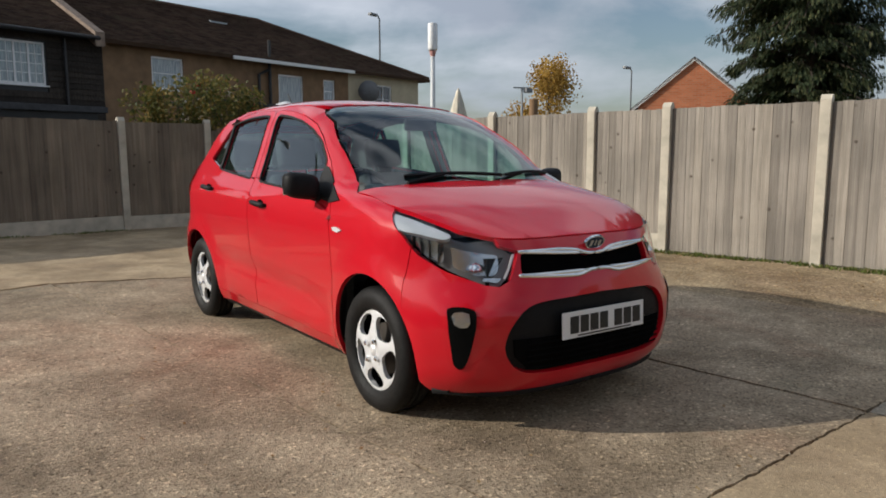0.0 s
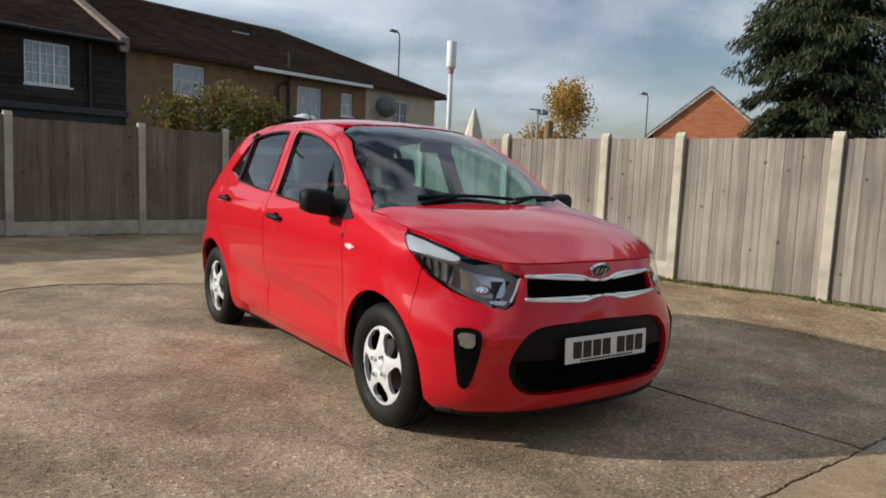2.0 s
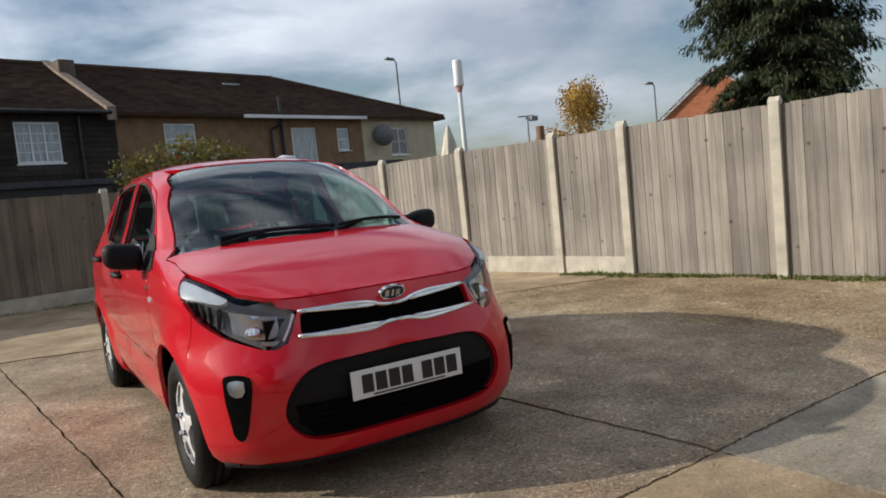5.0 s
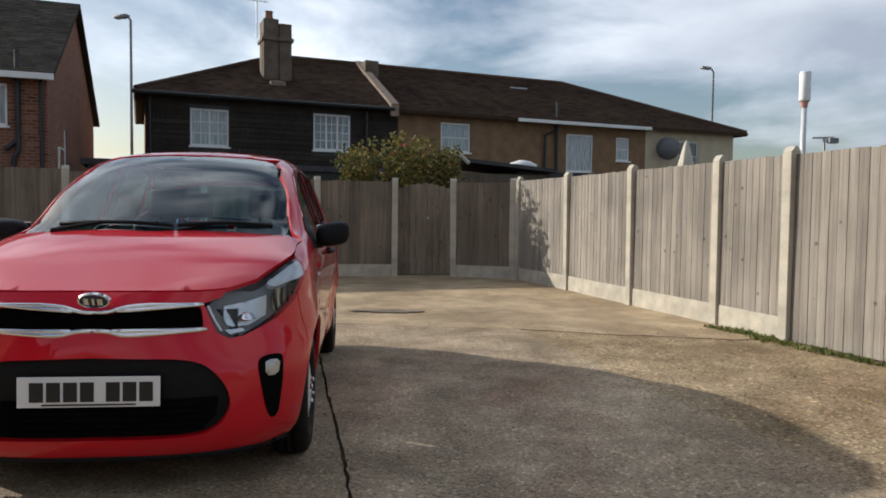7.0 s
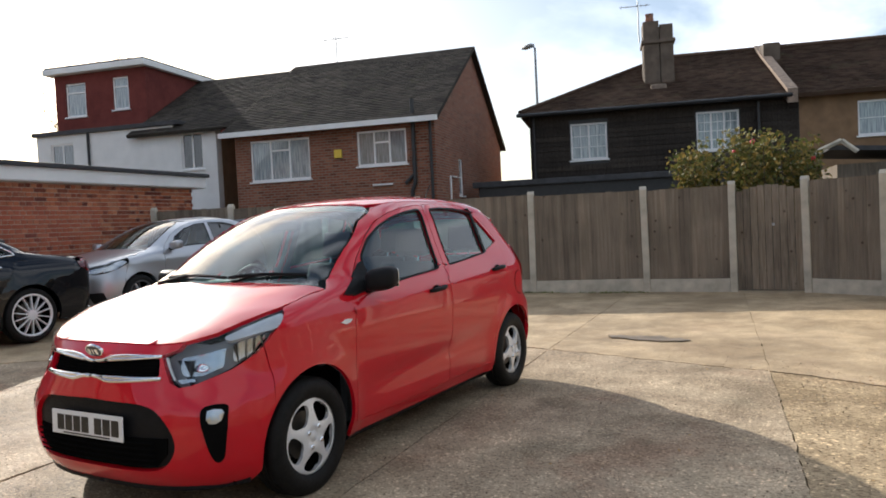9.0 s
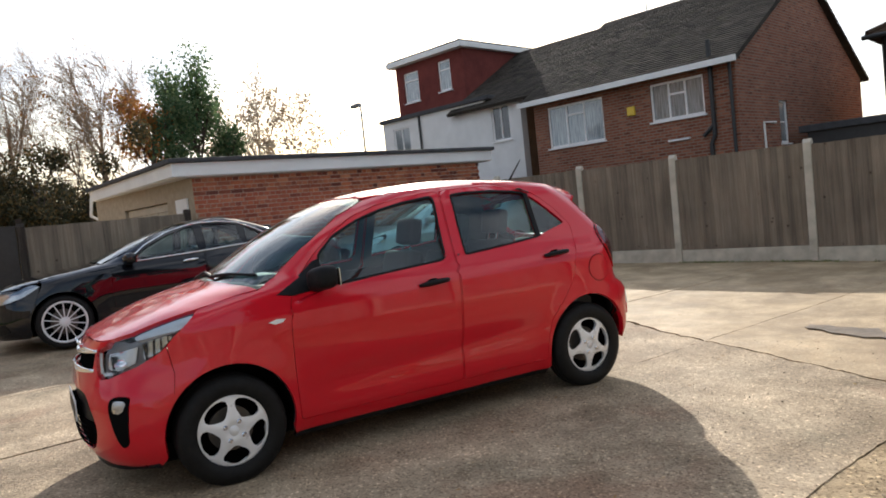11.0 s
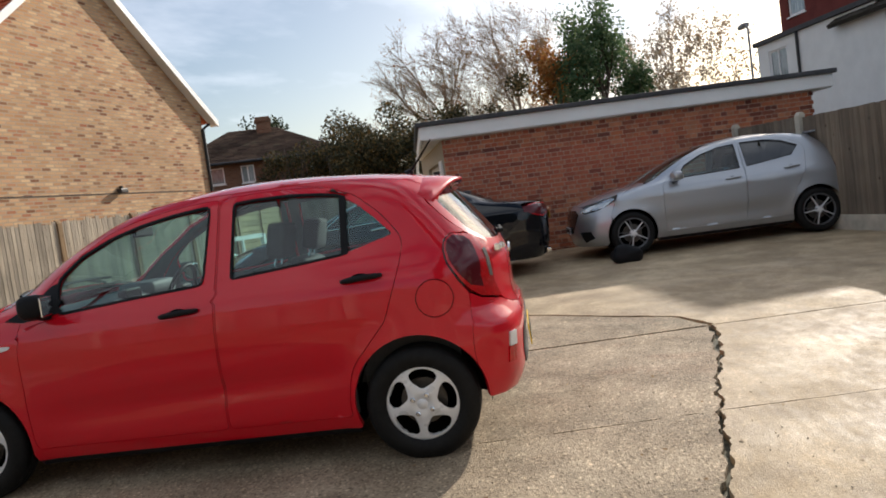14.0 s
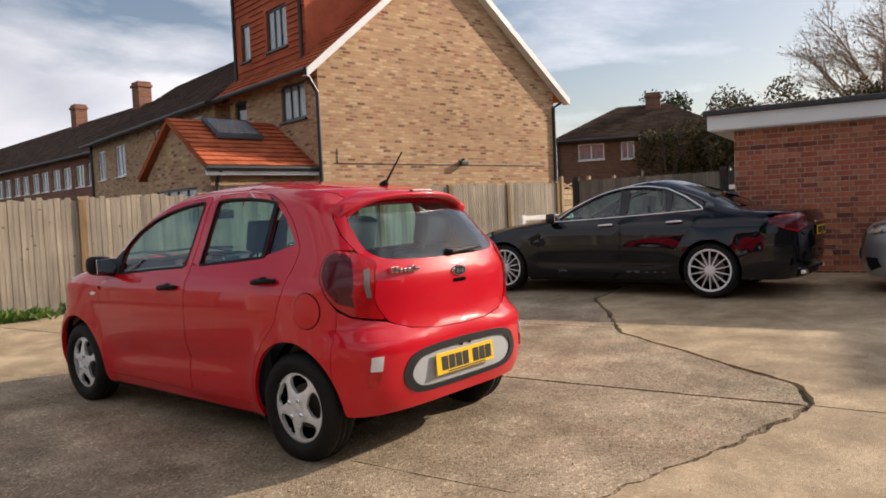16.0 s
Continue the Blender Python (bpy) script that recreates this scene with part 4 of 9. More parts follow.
    part("dormer_cheek", boxes((0.45, 3.9, 0.8, 1.0, 4.9, 7.3)), M_TILE_HUNG, root)
    part("dormer_cheek", boxes((0.45, 3.9, 4.2, 4.4, 4.9, 7.3)), M_TILE_HUNG, root)
    for i in range(17):
        for y0, y1 in (((0.8, 4.4),) if i not in range(3, 12) else ((0.8, 1.6), (2.75, 3.5))):
            part("hung_course", boxes((0.215, 0.248, y0, y1, 4.8 + 0.145 * i, 4.815 + 0.145 * i)), M_TILE_HUNG, root)
    part("dormer_roof", boxes((0.0, 4.0, 0.7, 4.6, 7.3, 7.45), bevel=0.02), M_FELT, root)
    part("drain_pipe", tube(bmesh.new(), [(-0.4, 4.6, ez - 0.16), (-0.4, -0.2, ez - 0.16)], 0.06), M_BLACK, root)
    part("drain_pipe", tube(bmesh.new(), [(-0.35, -0.1, ez - 0.2), (-0.06, -0.06, ez - 0.6), (-0.06, -0.06, 0.1)], 0.045), M_BLACK, root)
    part("drain_pipe", tube(bmesh.new(), [(W + 0.4, 0.0, ez - 0.25), (W - 0.05, -0.05, ez - 0.45), (W - 0.05, -0.05, 0.1)], 0.045), M_BLACK, root)
    part("drain_pipe", tube(bmesh.new(), [(0.2, 0.95, 4.8), (0.2, 0.95, 7.3)], 0.04), M_BLACK, root)
    part("drain_pipe", tube(bmesh.new(), [(0.2, 4.35, 4.6), (0.2, 4.35, 7.3)], 0.04), M_BLACK, root)
    part("cable", boxes((0.3, W - 0.5, -0.015, 0.0, 2.42, 2.435), (0.4, 0.412, -0.015, 0, 2.42, 2.75)), M_BLACK, root, "thin cable along the wall")
    cam_box = thing_part("wall_camera", root, Matrix.Translation((4.15, -0.12, 2.47)))
    part("housing", boxes((-0.14, 0.1, -0.06, 0.06, -0.05, 0.05), bevel=0.02), M_BLACK, cam_box)
    part("bracket", boxes((0.02, 0.06, 0.04, 0.12, -0.03, 0.12)), M_BLACK, cam_box)
    # rear extension with its own pitched roof
    part("extension_wall", wall_mesh("extension_wall", rect(-2.4, -0.02, -0.2, 2.35), [], 0.25), M_STOCK, root, "yellow brick extension wall", m=Matrix.Translation((0, 0.35, 0)))
    part("extension_wall", wall_mesh("extension_wall", [(0.0, -0.2), (3.6, -0.2), (3.6, 2.35), (1.8, 3.45), (0, 2.35)], [rect(0.5, 2.9, 0.6, 2.0)], 0.25), M_STOCK, root, m=Matrix.Translation((-2.4, 3.95, 0)) @ Matrix.Rotation(radians(-90), 4, "Z"))
    window(root, 0.5, 2.9, 0.6, 2.0, Matrix.Translation((-2.4, 3.95, 0)) @ Matrix.Rotation(radians(-90), 4, "Z"), M_GREYFRAME, M_PANE_MID, 4, 1, 1)
    slope = roof_courses("extension_roof", [(-2.55, 0.12, 2.36), (-0.02, 0.12, 2.36), (-0.02, 2.15, 3.55), (-2.55, 2.15, 3.55)], M_TILE_RED, 0.2, 0.3, 0.035, root, "new orange-red pantiles")
    tagged(slope, "new orange-red pantiles", kind="stuff")
    slope = roof_courses("extension_roof", [(-0.02, 4.2, 2.36), (-2.55, 4.2, 2.36), (-2.55, 2.15, 3.55), (-0.02, 2.15, 3.55)], M_TILE_RED, 0.2, 0.3, 0.035, root, "new orange-red pantiles")
    tagged(slope, "new orange-red pantiles", kind="stuff")
    part("extension_fascia", boxes((-2.6, -0.02, 0.07, 0.11, 2.17, 2.27)), M_WHITE, root)
    part("drain_pipe", tube(bmesh.new(), [(-2.62, 0.03, 2.31), (-0.02, 0.03, 2.31)], 0.055), M_BLACK, root)
    part("drain_pipe", tube(bmesh.new(), [(-2.3, 0.05, 2.3), (-2.3, 0.28, 2.05), (-2.3, 0.28, 0.0)], 0.04), M_BLACK, root)
    roof_light = boxes((-1.85, -0.75, 1.15, 1.95, 0, 0.07), bevel=0.01)
    for v in roof_light.verts:
        v.co.z += 2.40 + (v.co.y - 0.12) * (1.19 / 2.03) + 0.03
    part("roof_light", roof_light, M_GREYFRAME, root, "dark framed roof light")
    glass = boxes((-1.77, -0.83, 1.23, 1.87, 0.072, 0.08))
    for v in glass.verts:
        v.co.z += 2.40 + (v.co.y - 0.12) * (1.19 / 2.03) + 0.035
    part("roof_light_pane", glass, M_PANE_MID, root)


gable_house()


def row_house(name, label, p, d, length, ez, rz, depth, wall, tile, wins, hip=0.0, chim=(), kind_pane=None):
    """A plain far house: walls with windows, a gabled or hipped roof, chimneys."""
    root = thing(name, label, "house", frame_at(p, d))
    part("wall", wall_mesh("wall", rect(0, length, -0.3, ez), [rect(*w) for w in wins], 0.3), wall, root)
    half = depth / 2
    if hip:
        for dims in ((0, 0.3, 0.3, depth, -0.3, ez), (length - 0.3, length, 0.3, depth, -0.3, ez), (0.3, length - 0.3, depth - 0.3, depth, -0.3, ez)):
            part("wall", boxes(dims), wall, root)
    else:
        g = [(0.3, -0.3), (depth, -0.3), (depth, ez), (half, rz - 0.1), (0.3, ez + 0.05)]
        for x in (0.3, length):
            part("wall", wall_mesh("wall", g, [], 0.3), wall, root, m=Matrix.Translation((x, 0, 0)) @ Matrix.Rotation(radians(90), 4, "Z"))
    o = 0.3
    quads = [[(-o, -o, ez), (length + o, -o, ez), (length - hip + (0 if hip else o), half, rz), (hip - (0 if hip else o), half, rz)],
             [(length + o, depth + o, ez), (-o, depth + o, ez), (hip - (0 if hip else o), half, rz), (length - hip + (0 if hip else o), half, rz)]]
    if hip:
        quads += [[(-o, depth + o, ez), (-o, -o, ez), (hip, half, rz), (hip, half + 0.01, rz)], [(length + o, -o, ez), (length + o, depth + o, ez), (length - hip, half + 0.01, rz), (length - hip, half, rz)]]
    for q in quads:
        roof_courses("roof", q, tile, 0.22, 0.4, 0.022, root)
    for w in wins:
        window(root, *w, Matrix(), M_UPVC, kind_pane or M_PANE_MID, 2)
    for x, y, h in chim:
        part("chimney", boxes((x - 0.35, x + 0.35, y - 0.3, y + 0.3, rz - 1.2, rz + h), (x - 0.4, x + 0.4, y - 0.35, y + 0.35, rz + h - 0.25, rz + h - 0.12), bevel=0.015), M_RED_WALL if h > 0.8 else wall, root)
    part("drain_pipe", tube(bmesh.new(), [(-o, -o - 0.04, ez - 0.05), (length + o, -o - 0.04, ez - 0.05)], 0.06), M_BLACK, root)
    part("drain_pipe", tube(bmesh.new(), [(0.1, -0.06, ez), (0.1, -0.06, 0)], 0.045), M_BLACK, root)
    return root


row_house("hipped_house", "brown brick house with dark hipped roof beyond the drive", (-27.0, -13.4), (-0.348, 0.937), 7.5, 4.3, 6.1, 6.5, M_FAR_BRICK, M_TILE_BROWN,
          [(1.0, 2.2, 3.35, 4.1), (2.95, 3.55, 3.3, 4.1), (6.1, 6.6, 3.2, 3.9)], hip=2.6, chim=((4.3, 2.9, 0.5),))
row_house("row_house", "brown brick row house with dark tiled roof and white windows", (-10.3, -24.5), (0.18, 0.984), 11.9, 4.4, 7.1, 7.4, M_STOCK, M_TILE_BROWN,
          [(0.8, 1.7, 3.0, 4.1), (3.0, 4.1, 3.0, 4.1), (7.2, 8.4, 3.2, 4.2), (9.8, 11.0, 3.2, 4.2)], chim=((10.2, 3.4, 0.9),), kind_pane=M_PANE_NET)
row_house("row_house", "red-brown brick row houses further off with dark tiles and tall chimneys", (-13.4, -50.6), (0.08, 0.997), 24.0, 4.4, 6.7, 5.0, M_RED_WALL, M_TILE_BROWN,
          [(3.0 * k + a, 3.0 * k + a + 0.95, 3.05, 4.0) for k in range(8) for a in (0.6, 2.0)], chim=((15.5, 2.5, 1.0), (23.2, 2.5, 1.0)), kind_pane=M_PANE_NET)


def garage():
    d = Vector((-0.148, 0.989, 0))
    m = frame_at((-8.25, 0.6), (d.x, d.y))
    root = thing("garage", "long flat-roofed red brick garage with white fascia", "garage", m)
    L, H = 6.55, 2.28
    part("mortar_wall", boxes((0.02, L - 0.02, 0.006, 0.22, -0.1, H)), M_MORTAR, root, "mortar bed of the brick wall")
    # front with doors, running back from the corner
    mf = Matrix.Translation((0, 0.0, 0)) @ Matrix.Rotation(radians(90 + 3), 4, "Z")
    part("front_wall", wall_mesh("front_wall", rect(0.0, 5.3, -0.1, H), [rect(1.2, 3.5, -0.05, 1.95)], -0.2), plain("garage front render", (0.36, 0.30, 0.22), 0.9, vary=0.15, bump=0.3), root, m=mf)
    for i in range(13):
        part("door_slat", boxes((1.2, 3.5, -0.12, -0.07, 0.02 + i * 0.148, 0.16 + i * 0.148), bevel=0.012), plain("cream shutter", (0.45, 0.40, 0.31), 0.6) if i == 0 else bpy.data.materials["cream shutter"], root, m=mf)
    part("notice", boxes((0.25, 0.75, 0.005, 0.03, 1.2, 1.95)), M_WHITE, root, "white notice board", m=mf)
    part("back_wall", boxes((L - 0.2, L, 0.2, 4.8, -0.1, H)), M_RED_WALL, root)
    part("back_wall", boxes((0.3, L, 4.8, 5.0, -0.1, H)), M_RED_WALL, root)
    part("fascia", boxes((-0.32, L + 0.3, -0.14, -0.10, H + 0.02, H + 0.24)), M_WHITE, root, "white painted fascia")
    part("fascia", boxes((-0.36, -0.32, -0.14, 5.4, H + 0.02, H + 0.24)), M_WHITE, root, "white painted fascia")
    part("flat_roof", boxes((-0.42, L + 0.36, -0.2, 5.5, H + 0.24, H + 0.32), bevel=0.02), M_FELT, root, "black felt roof edge")
    part("soffit", boxes((-0.31, L + 0.29, -0.098, 5.2, H + 0.0, H + 0.03)), M_WHITE, root)
    part("drain_pipe", tube(bmesh.new(), [(-0.36, 5.3, H + 0.1), (-0.4, 5.35, H - 0.3), (-0.1, 5.3, H - 0.5)], 0.035), M_WHITE, root)
    # the bricks: those in sight of the yard one by one
    bw, bh, j = 0.213, 0.063, 0.012
    brick = boxes((0.0, bw, 0.0, 0.05, 0.0, bh), bevel=0.004)
    me = bpy.data.meshes.new("brick")
    brick.to_mesh(me)
    brick.free()
    me.materials.append(M_BRICKS)
    brick = boxes((0.0, (bw - j) / 2, 0.0, 0.05, 0.0, bh), bevel=0.004)
    header = bpy.data.meshes.new("brick")
    brick.to_mesh(header)
    brick.free()
    header.materials.append(M_BRICKS)
    rest, n = bmesh.new(), 0
    rows = int((H + 0.02) / (bh + j))
    for r in range(rows):
        x = -(bw + j) / 4 if r % 2 else 0.0
        long = (bw - j) / 2 if r % 2 else bw
        while x < L - 0.02:
            x0, x1 = max(x, 0.0), min(x + long, L)
            z = 0.02 + r * (bh + j)
            if x1 - x0 > 0.04:
                dy = random.uniform(-0.004, 0.002)
                if z > 1.05 and x < 3.9 and n < 300 and x1 - x0 > long - 0.005:
                    part("brick", header if r % 2 else me, None, root, m=Matrix.Translation((x0, dy, z)))
                    n += 1
                else:
                    box(rest, x0, x1, dy, 0.05, z, z + bh)
            x += long + j
    tagged(part("brickwork", rest, masonry_island, root), "rest of the red brick courses", kind="stuff")


def make_island_masonry():
    m = Nodes("garage brick courses")
    c = m.ramp(m.rand(True), (0, (0.13, 0.045, 0.035)), (0.2, (0.36, 0.105, 0.055)), (0.4, (0.50, 0.175, 0.085)), (0.6, (0.22, 0.065, 0.04)), (0.8, (0.56, 0.24, 0.13)), (1, (0.34, 0.10, 0.055)))
    c = m.mix(0.5, c, m.ramp(m.noise(7, 6), (0.3, (0.55, 0.52, 0.5)), (0.7, (1.1, 1.08, 1.05))), "MULTIPLY")
    m.base(c)
    m.setp(rough=0.9, spec=0.2)
    m.bump(m.noise(60, 5), 0.6, 0.004)
    return m.mat


masonry_island = make_island_masonry()
garage()


def red_gable():
    """Orange brick house whose gable shows over the sunlit fence."""
    p = Vector((28.7, 18.4, 0))
    d = Vector((1.86, -2.5, 0)).normalized()
    m = frame_at((p.x - d.x * 2.55, p.y - d.y * 2.55), (d.x, d.y)) @ Matrix.Diagonal((1.33, 1.33, 1.2, 1))
    root = thing("orange_brick_house", "orange brick gable with white barge boards behind the fence", "house", m)
    part("wall", wall_mesh("wall", [(0, 0), (3.9, 0), (3.9, 3.0), (1.95, 4.75), (0, 3.0)], [], 0.3), M_ORANGE_BRICK, root)
    for a, b in (((-0.25, 2.72), (1.95, 4.75)), ((1.95, 4.75), (4.15, 2.72))):
        bm = bmesh.new()
        vs = [(a[0], -0.1, a[1] - 0.02), (b[0], -0.1, b[1] - 0.02), (b[0], -0.1, b[1] + 0.12), (a[0], -0.1, a[1] + 0.12)]
        q = [bm.verts.new(v) for v in vs] + [bm.verts.new((x, 0.05, z)) for x, y, z in vs]
        for f in ((0, 1, 2, 3), (7, 6, 5, 4), (0, 4, 5, 1), (1, 5, 6, 2), (2, 6, 7, 3), (3, 7, 4, 0)):
            bm.faces.new([q[i] for i in f])
        part("barge_board", bm, M_WHITE, root, "white barge board")
    roof_courses("roof", [(4.2, -0.1, 2.8), (4.2, 6.0, 2.8), (1.95, 6.0, 4.88), (1.95, -0.1, 4.88)], M_TILE_BROWN, 0.2, 0.3, 0.02, root)
    roof_courses("roof", [(-0.3, 6.0, 2.8), (-0.3, -0.1, 2.8), (1.95, -0.1, 4.88), (1.95, 6.0, 4.88)], M_TILE_BROWN, 0.2, 0.3, 0.02, root)


red_gable()
# ---- car bodies ----
M_RED = paint("red car paint", (0.575, 0.004, 0.016), 0.0, 0.1, 0.4, 0.1, 1.5)
M_SILVER = paint("silver car paint", (0.42, 0.44, 0.47), 0.75, 0.12, 0.38)
M_DARKBLUE = paint("black car paint", (0.005, 0.006, 0.009), 0.0, 0.1, 0.4, 0.0)
M_GLASS = glazing("green tinted car glass", (0.56, 0.80, 0.79), 1.0, 1.6)
M_PRIVACY = glazing("dark privacy glass", (0.05, 0.055, 0.06), 1.0, 1.8)
M_TRIM = plain("black grained plastic", (0.009, 0.009, 0.010), 0.55, vary=0.15, scale=30, bump=0.15, spec=0.16)
M_GLOSSBLACK = plain("gloss black plastic", (0.010, 0.010, 0.011), 0.16, vary=0.1)
# black of undersides and wells; also shade painted into the handle hollows
M_GAP = plain("black underside and hollow shade", (0.006, 0.006, 0.006), 0.95, vary=0.2, spec=0.0)
M_CHROME = plain("bright chrome", (0.82, 0.83, 0.84), 0.12, metal=1.0, vary=0.03)
M_ALLOY = plain("silver wheel lacquer", (0.74, 0.75, 0.76), 0.3, metal=0.15, vary=0.05, scale=4, coat=0.5)
M_GUNMETAL = plain("gunmetal wheel", (0.11, 0.11, 0.115), 0.35, metal=0.6, vary=0.1)
M_TYRE = plain("tyre rubber", (0.009, 0.009, 0.009), 0.6, vary=0.25, scale=25, bump=0.25, spec=0.2)
M_BRAKE = plain("brake iron", (0.10, 0.09, 0.08), 0.5, metal=0.7, vary=0.3)
M_SEAT = plain("dark seat cloth", (0.045, 0.047, 0.05), 0.9, vary=0.2, scale=60, bump=0.4)
M_DASH = plain("dark grey dashboard", (0.07, 0.075, 0.078), 0.65, vary=0.15, scale=40, bump=0.2)
M_LINING = plain("light headlining", (0.6, 0.6, 0.58), 0.95, vary=0.06)
M_PILLAR = plain("grey pillar trim", (0.11, 0.113, 0.116), 0.8, vary=0.08)
M_PLATE = plain("white reflective plate", (0.74, 0.75, 0.76), 0.35, vary=0.03)
M_PLATE_Y = plain("yellow reflective plate", (0.80, 0.50, 0.02), 0.35, vary=0.03)
M_INK = plain("black plate figures", (0.012, 0.012, 0.012), 0.5)
M_REFLECTOR = plain("headlamp reflector", (0.46, 0.48, 0.50), 0.16, metal=0.9, vary=0.10, scale=30, bump=0.12)
M_TAIL = plain("red lamp plastic", (0.46, 0.004, 0.008), 0.25, vary=0.25, scale=25, coat=0.8, spec=0.2)
M_SMOKE = plain("smoked lamp plastic", (0.16, 0.15, 0.14), 0.15, vary=0.2)
M_GREYTRIM = plain("dark grey bumper trim", (0.022, 0.0225, 0.0235), 0.5, vary=0.1, spec=0.25)
M_TAIL_DARK = plain("deep red lamp plastic", (0.085, 0.004, 0.009), 0.25, vary=0.1, coat=0.5, spec=0.2)
M_CLEARLAMP = plain("clear lamp plastic", (0.72, 0.73, 0.74), 0.14, vary=0.06, coat=1.0)
M_GUIDE = plain("pale light guide", (0.42, 0.45, 0.48), 0.2, vary=0.08, coat=0.6)
M_HOUSING = plain("dark lamp housing", (0.12, 0.125, 0.13), 0.35, vary=0.15)
M_LENS = glazing("clear headlamp lens", (0.95, 0.97, 0.98), 1.0, 1.35)
M_GREYINS = plain("grey bumper insert", (0.40, 0.41, 0.42), 0.5, vary=0.05)
M_BLUE_BADGE = plain("dark badge enamel", (0.02, 0.03, 0.05), 0.25)


def pch(xk, yk):
    """A smooth curve through points that does not overshoot."""
    xk, yk = np.asarray(xk, float), np.asarray(yk, float)
    h, dlt = np.diff(xk), np.diff(yk) / np.diff(xk)
    d = np.zeros(len(xk))
    for i in range(1, len(xk) - 1):
        if dlt[i - 1] * dlt[i] > 0:
            w1, w2 = 2 * h[i] + h[i - 1], h[i] + 2 * h[i - 1]
            d[i] = (w1 + w2) / (w1 / dlt[i - 1] + w2 / dlt[i])
    d[0], d[-1] = dlt[0], dlt[-1]

    def f(x):
        x = np.clip(np.asarray(x, float), xk[0], xk[-1])
        i = np.clip(np.searchsorted(xk, x) - 1, 0, len(h) - 1)
        t = (x - xk[i]) / h[i]
        return (2 * t**3 - 3 * t**2 + 1) * yk[i] + (t**3 - 2 * t**2 + t) * h[i] * d[i] + (3 * t**2 - 2 * t**3) * yk[i + 1] + (t**3 - t**2) * h[i] * d[i + 1]

    return f


class Shape:
    """A car body as level slices: front and rear on the centre line, half width, and how long and full the rounded ends are.
    The car points to -y; u runs from the nose (0) round the corner (1), along the flank to 2 and round to the tail (3)."""

    def __init__(self, front, rear, width, lf, lr, nf, nr, swell=None):
        self.yf, self.yr, self.w, self.lf, self.lr, self.fnf, self.fnr = [pch(*zip(*t)) for t in (front, rear, width, lf, lr, nf, nr)]
        self.swell = swell

    def ends(self, z):
        yf, yr, w, lf, lr = self.yf(z), self.yr(z), self.w(z), self.lf(z), self.lr(z)
        s = np.minimum(1, 0.96 * (yr - yf) / np.maximum(lf + lr, 1e-6))
        return yf, yr, w, lf * s, lr * s

    def at(self, u, z):
        u, z = np.asarray(u, float), np.asarray(z, float)
        yf, yr, w, lf, lr = self.ends(z)
        nf, nr = self.fnf(z), self.fnr(z)
        a = np.clip(u, 0, 1) * np.pi / 2
        b = np.clip(3 - u, 0, 1) * np.pi / 2
        x = np.where(u < 1, w * np.sin(a) ** (2 / nf), np.where(u > 2, w * np.sin(b) ** (2 / nr), w))
        y = np.where(u < 1, yf + lf * (1 - np.clip(np.cos(a), 0, 1) ** (2 / nf)), np.where(u > 2, yr - lr * (1 - np.clip(np.cos(b), 0, 1) ** (2 / nr)), yf + lf + (yr - lr - yf - lf) * (u - 1)))
        if self.swell:
            x = x + self.swell(y, z) * np.clip(np.minimum(u * 1.4 - 0.4, (3 - u) * 1.4 - 0.4), 0, 1)
        return np.stack([x, y, z], -1)

    def half(self, y, z):
        yf, yr, w, lf, lr = self.ends(z)
        nf, nr = self.fnf(z), self.fnr(z)
        a = np.clip((yf + lf - y) / lf, 0, None)
        b = np.clip((y - yr + lr) / lr, 0, None)
        x = w * np.clip(1 - a**nf, 0, None) ** (1 / nf) * np.clip(1 - b**nr, 0, None) ** (1 / nr)
        return np.where((y < yf) | (y > yr), -1.0, x)

    def top(self, x, y, zmax, zmin=0.5):
        lo, hi = np.full(np.shape(x), zmin), np.full(np.shape(x), zmax)
        for _ in range(40):
            mid = (lo + hi) / 2
            ok = self.half(y, mid) >= np.abs(x)
            lo, hi = np.where(ok, mid, lo), np.where(ok, hi, mid)
        return lo

    def u_of(self, kind, a, z):
        yf, yr, w, lf, lr = self.ends(z)
        nf, nr = float(self.fnf(z)), float(self.fnr(z))
        if kind == "F":
            return float(np.arcsin(min(1, (abs(a) / w)) ** (nf / 2)) / (np.pi / 2))
        if kind == "R":
            return float(3 - np.arcsin(min(1, (abs(a) / w)) ** (nr / 2)) / (np.pi / 2))
        if a < yf + lf:
            return float(np.arccos(np.clip((yf + lf - a) / lf, 0, 1) ** (nf / 2)) / (np.pi / 2))
        if a > yr - lr:
            return float(3 - np.arccos(np.clip((a - yr + lr) / lr, 0, 1) ** (nr / 2)) / (np.pi / 2))
        return float(1 + (a - yf - lf) / (yr - lr - yf - lf))


KU = [0, 1, 2, 3]
KM = [0, 0.95, 3.25, 4.10]


def on_shape(shape, pts, zmax):
    """Outline points, tagged F (x, z), R (x, z), S (y, z) or T (x, y), as (m, z)."""
    full = []
    for p, q in zip(pts, pts[1:] + pts[:1]):
        full.append(p)
        if p[0] == q[0] and p[0] in "SFRT":
            k = int(math.hypot(q[1] - p[1], q[2] - p[2]) / 0.04)
            full += [(p[0], p[1] + (q[1] - p[1]) * i / (k + 1), p[2] + (q[2] - p[2]) * i / (k + 1)) for i in range(1, k + 1)]
    out = []
    for k, a, b in full:
        if k == "T":
            z = float(shape.top(np.array(a), np.array(b), zmax, 0.7))
            u = shape.u_of("S", b, z)
        else:
            z, u = b, shape.u_of(k, a, b)
        out.append((float(np.interp(u, KU, KM)), z))
    return out


def S(*pts):
    return [("S", a, b) for a, b in pts]


def F(*pts):
    return [("F", a, b) for a, b in pts]


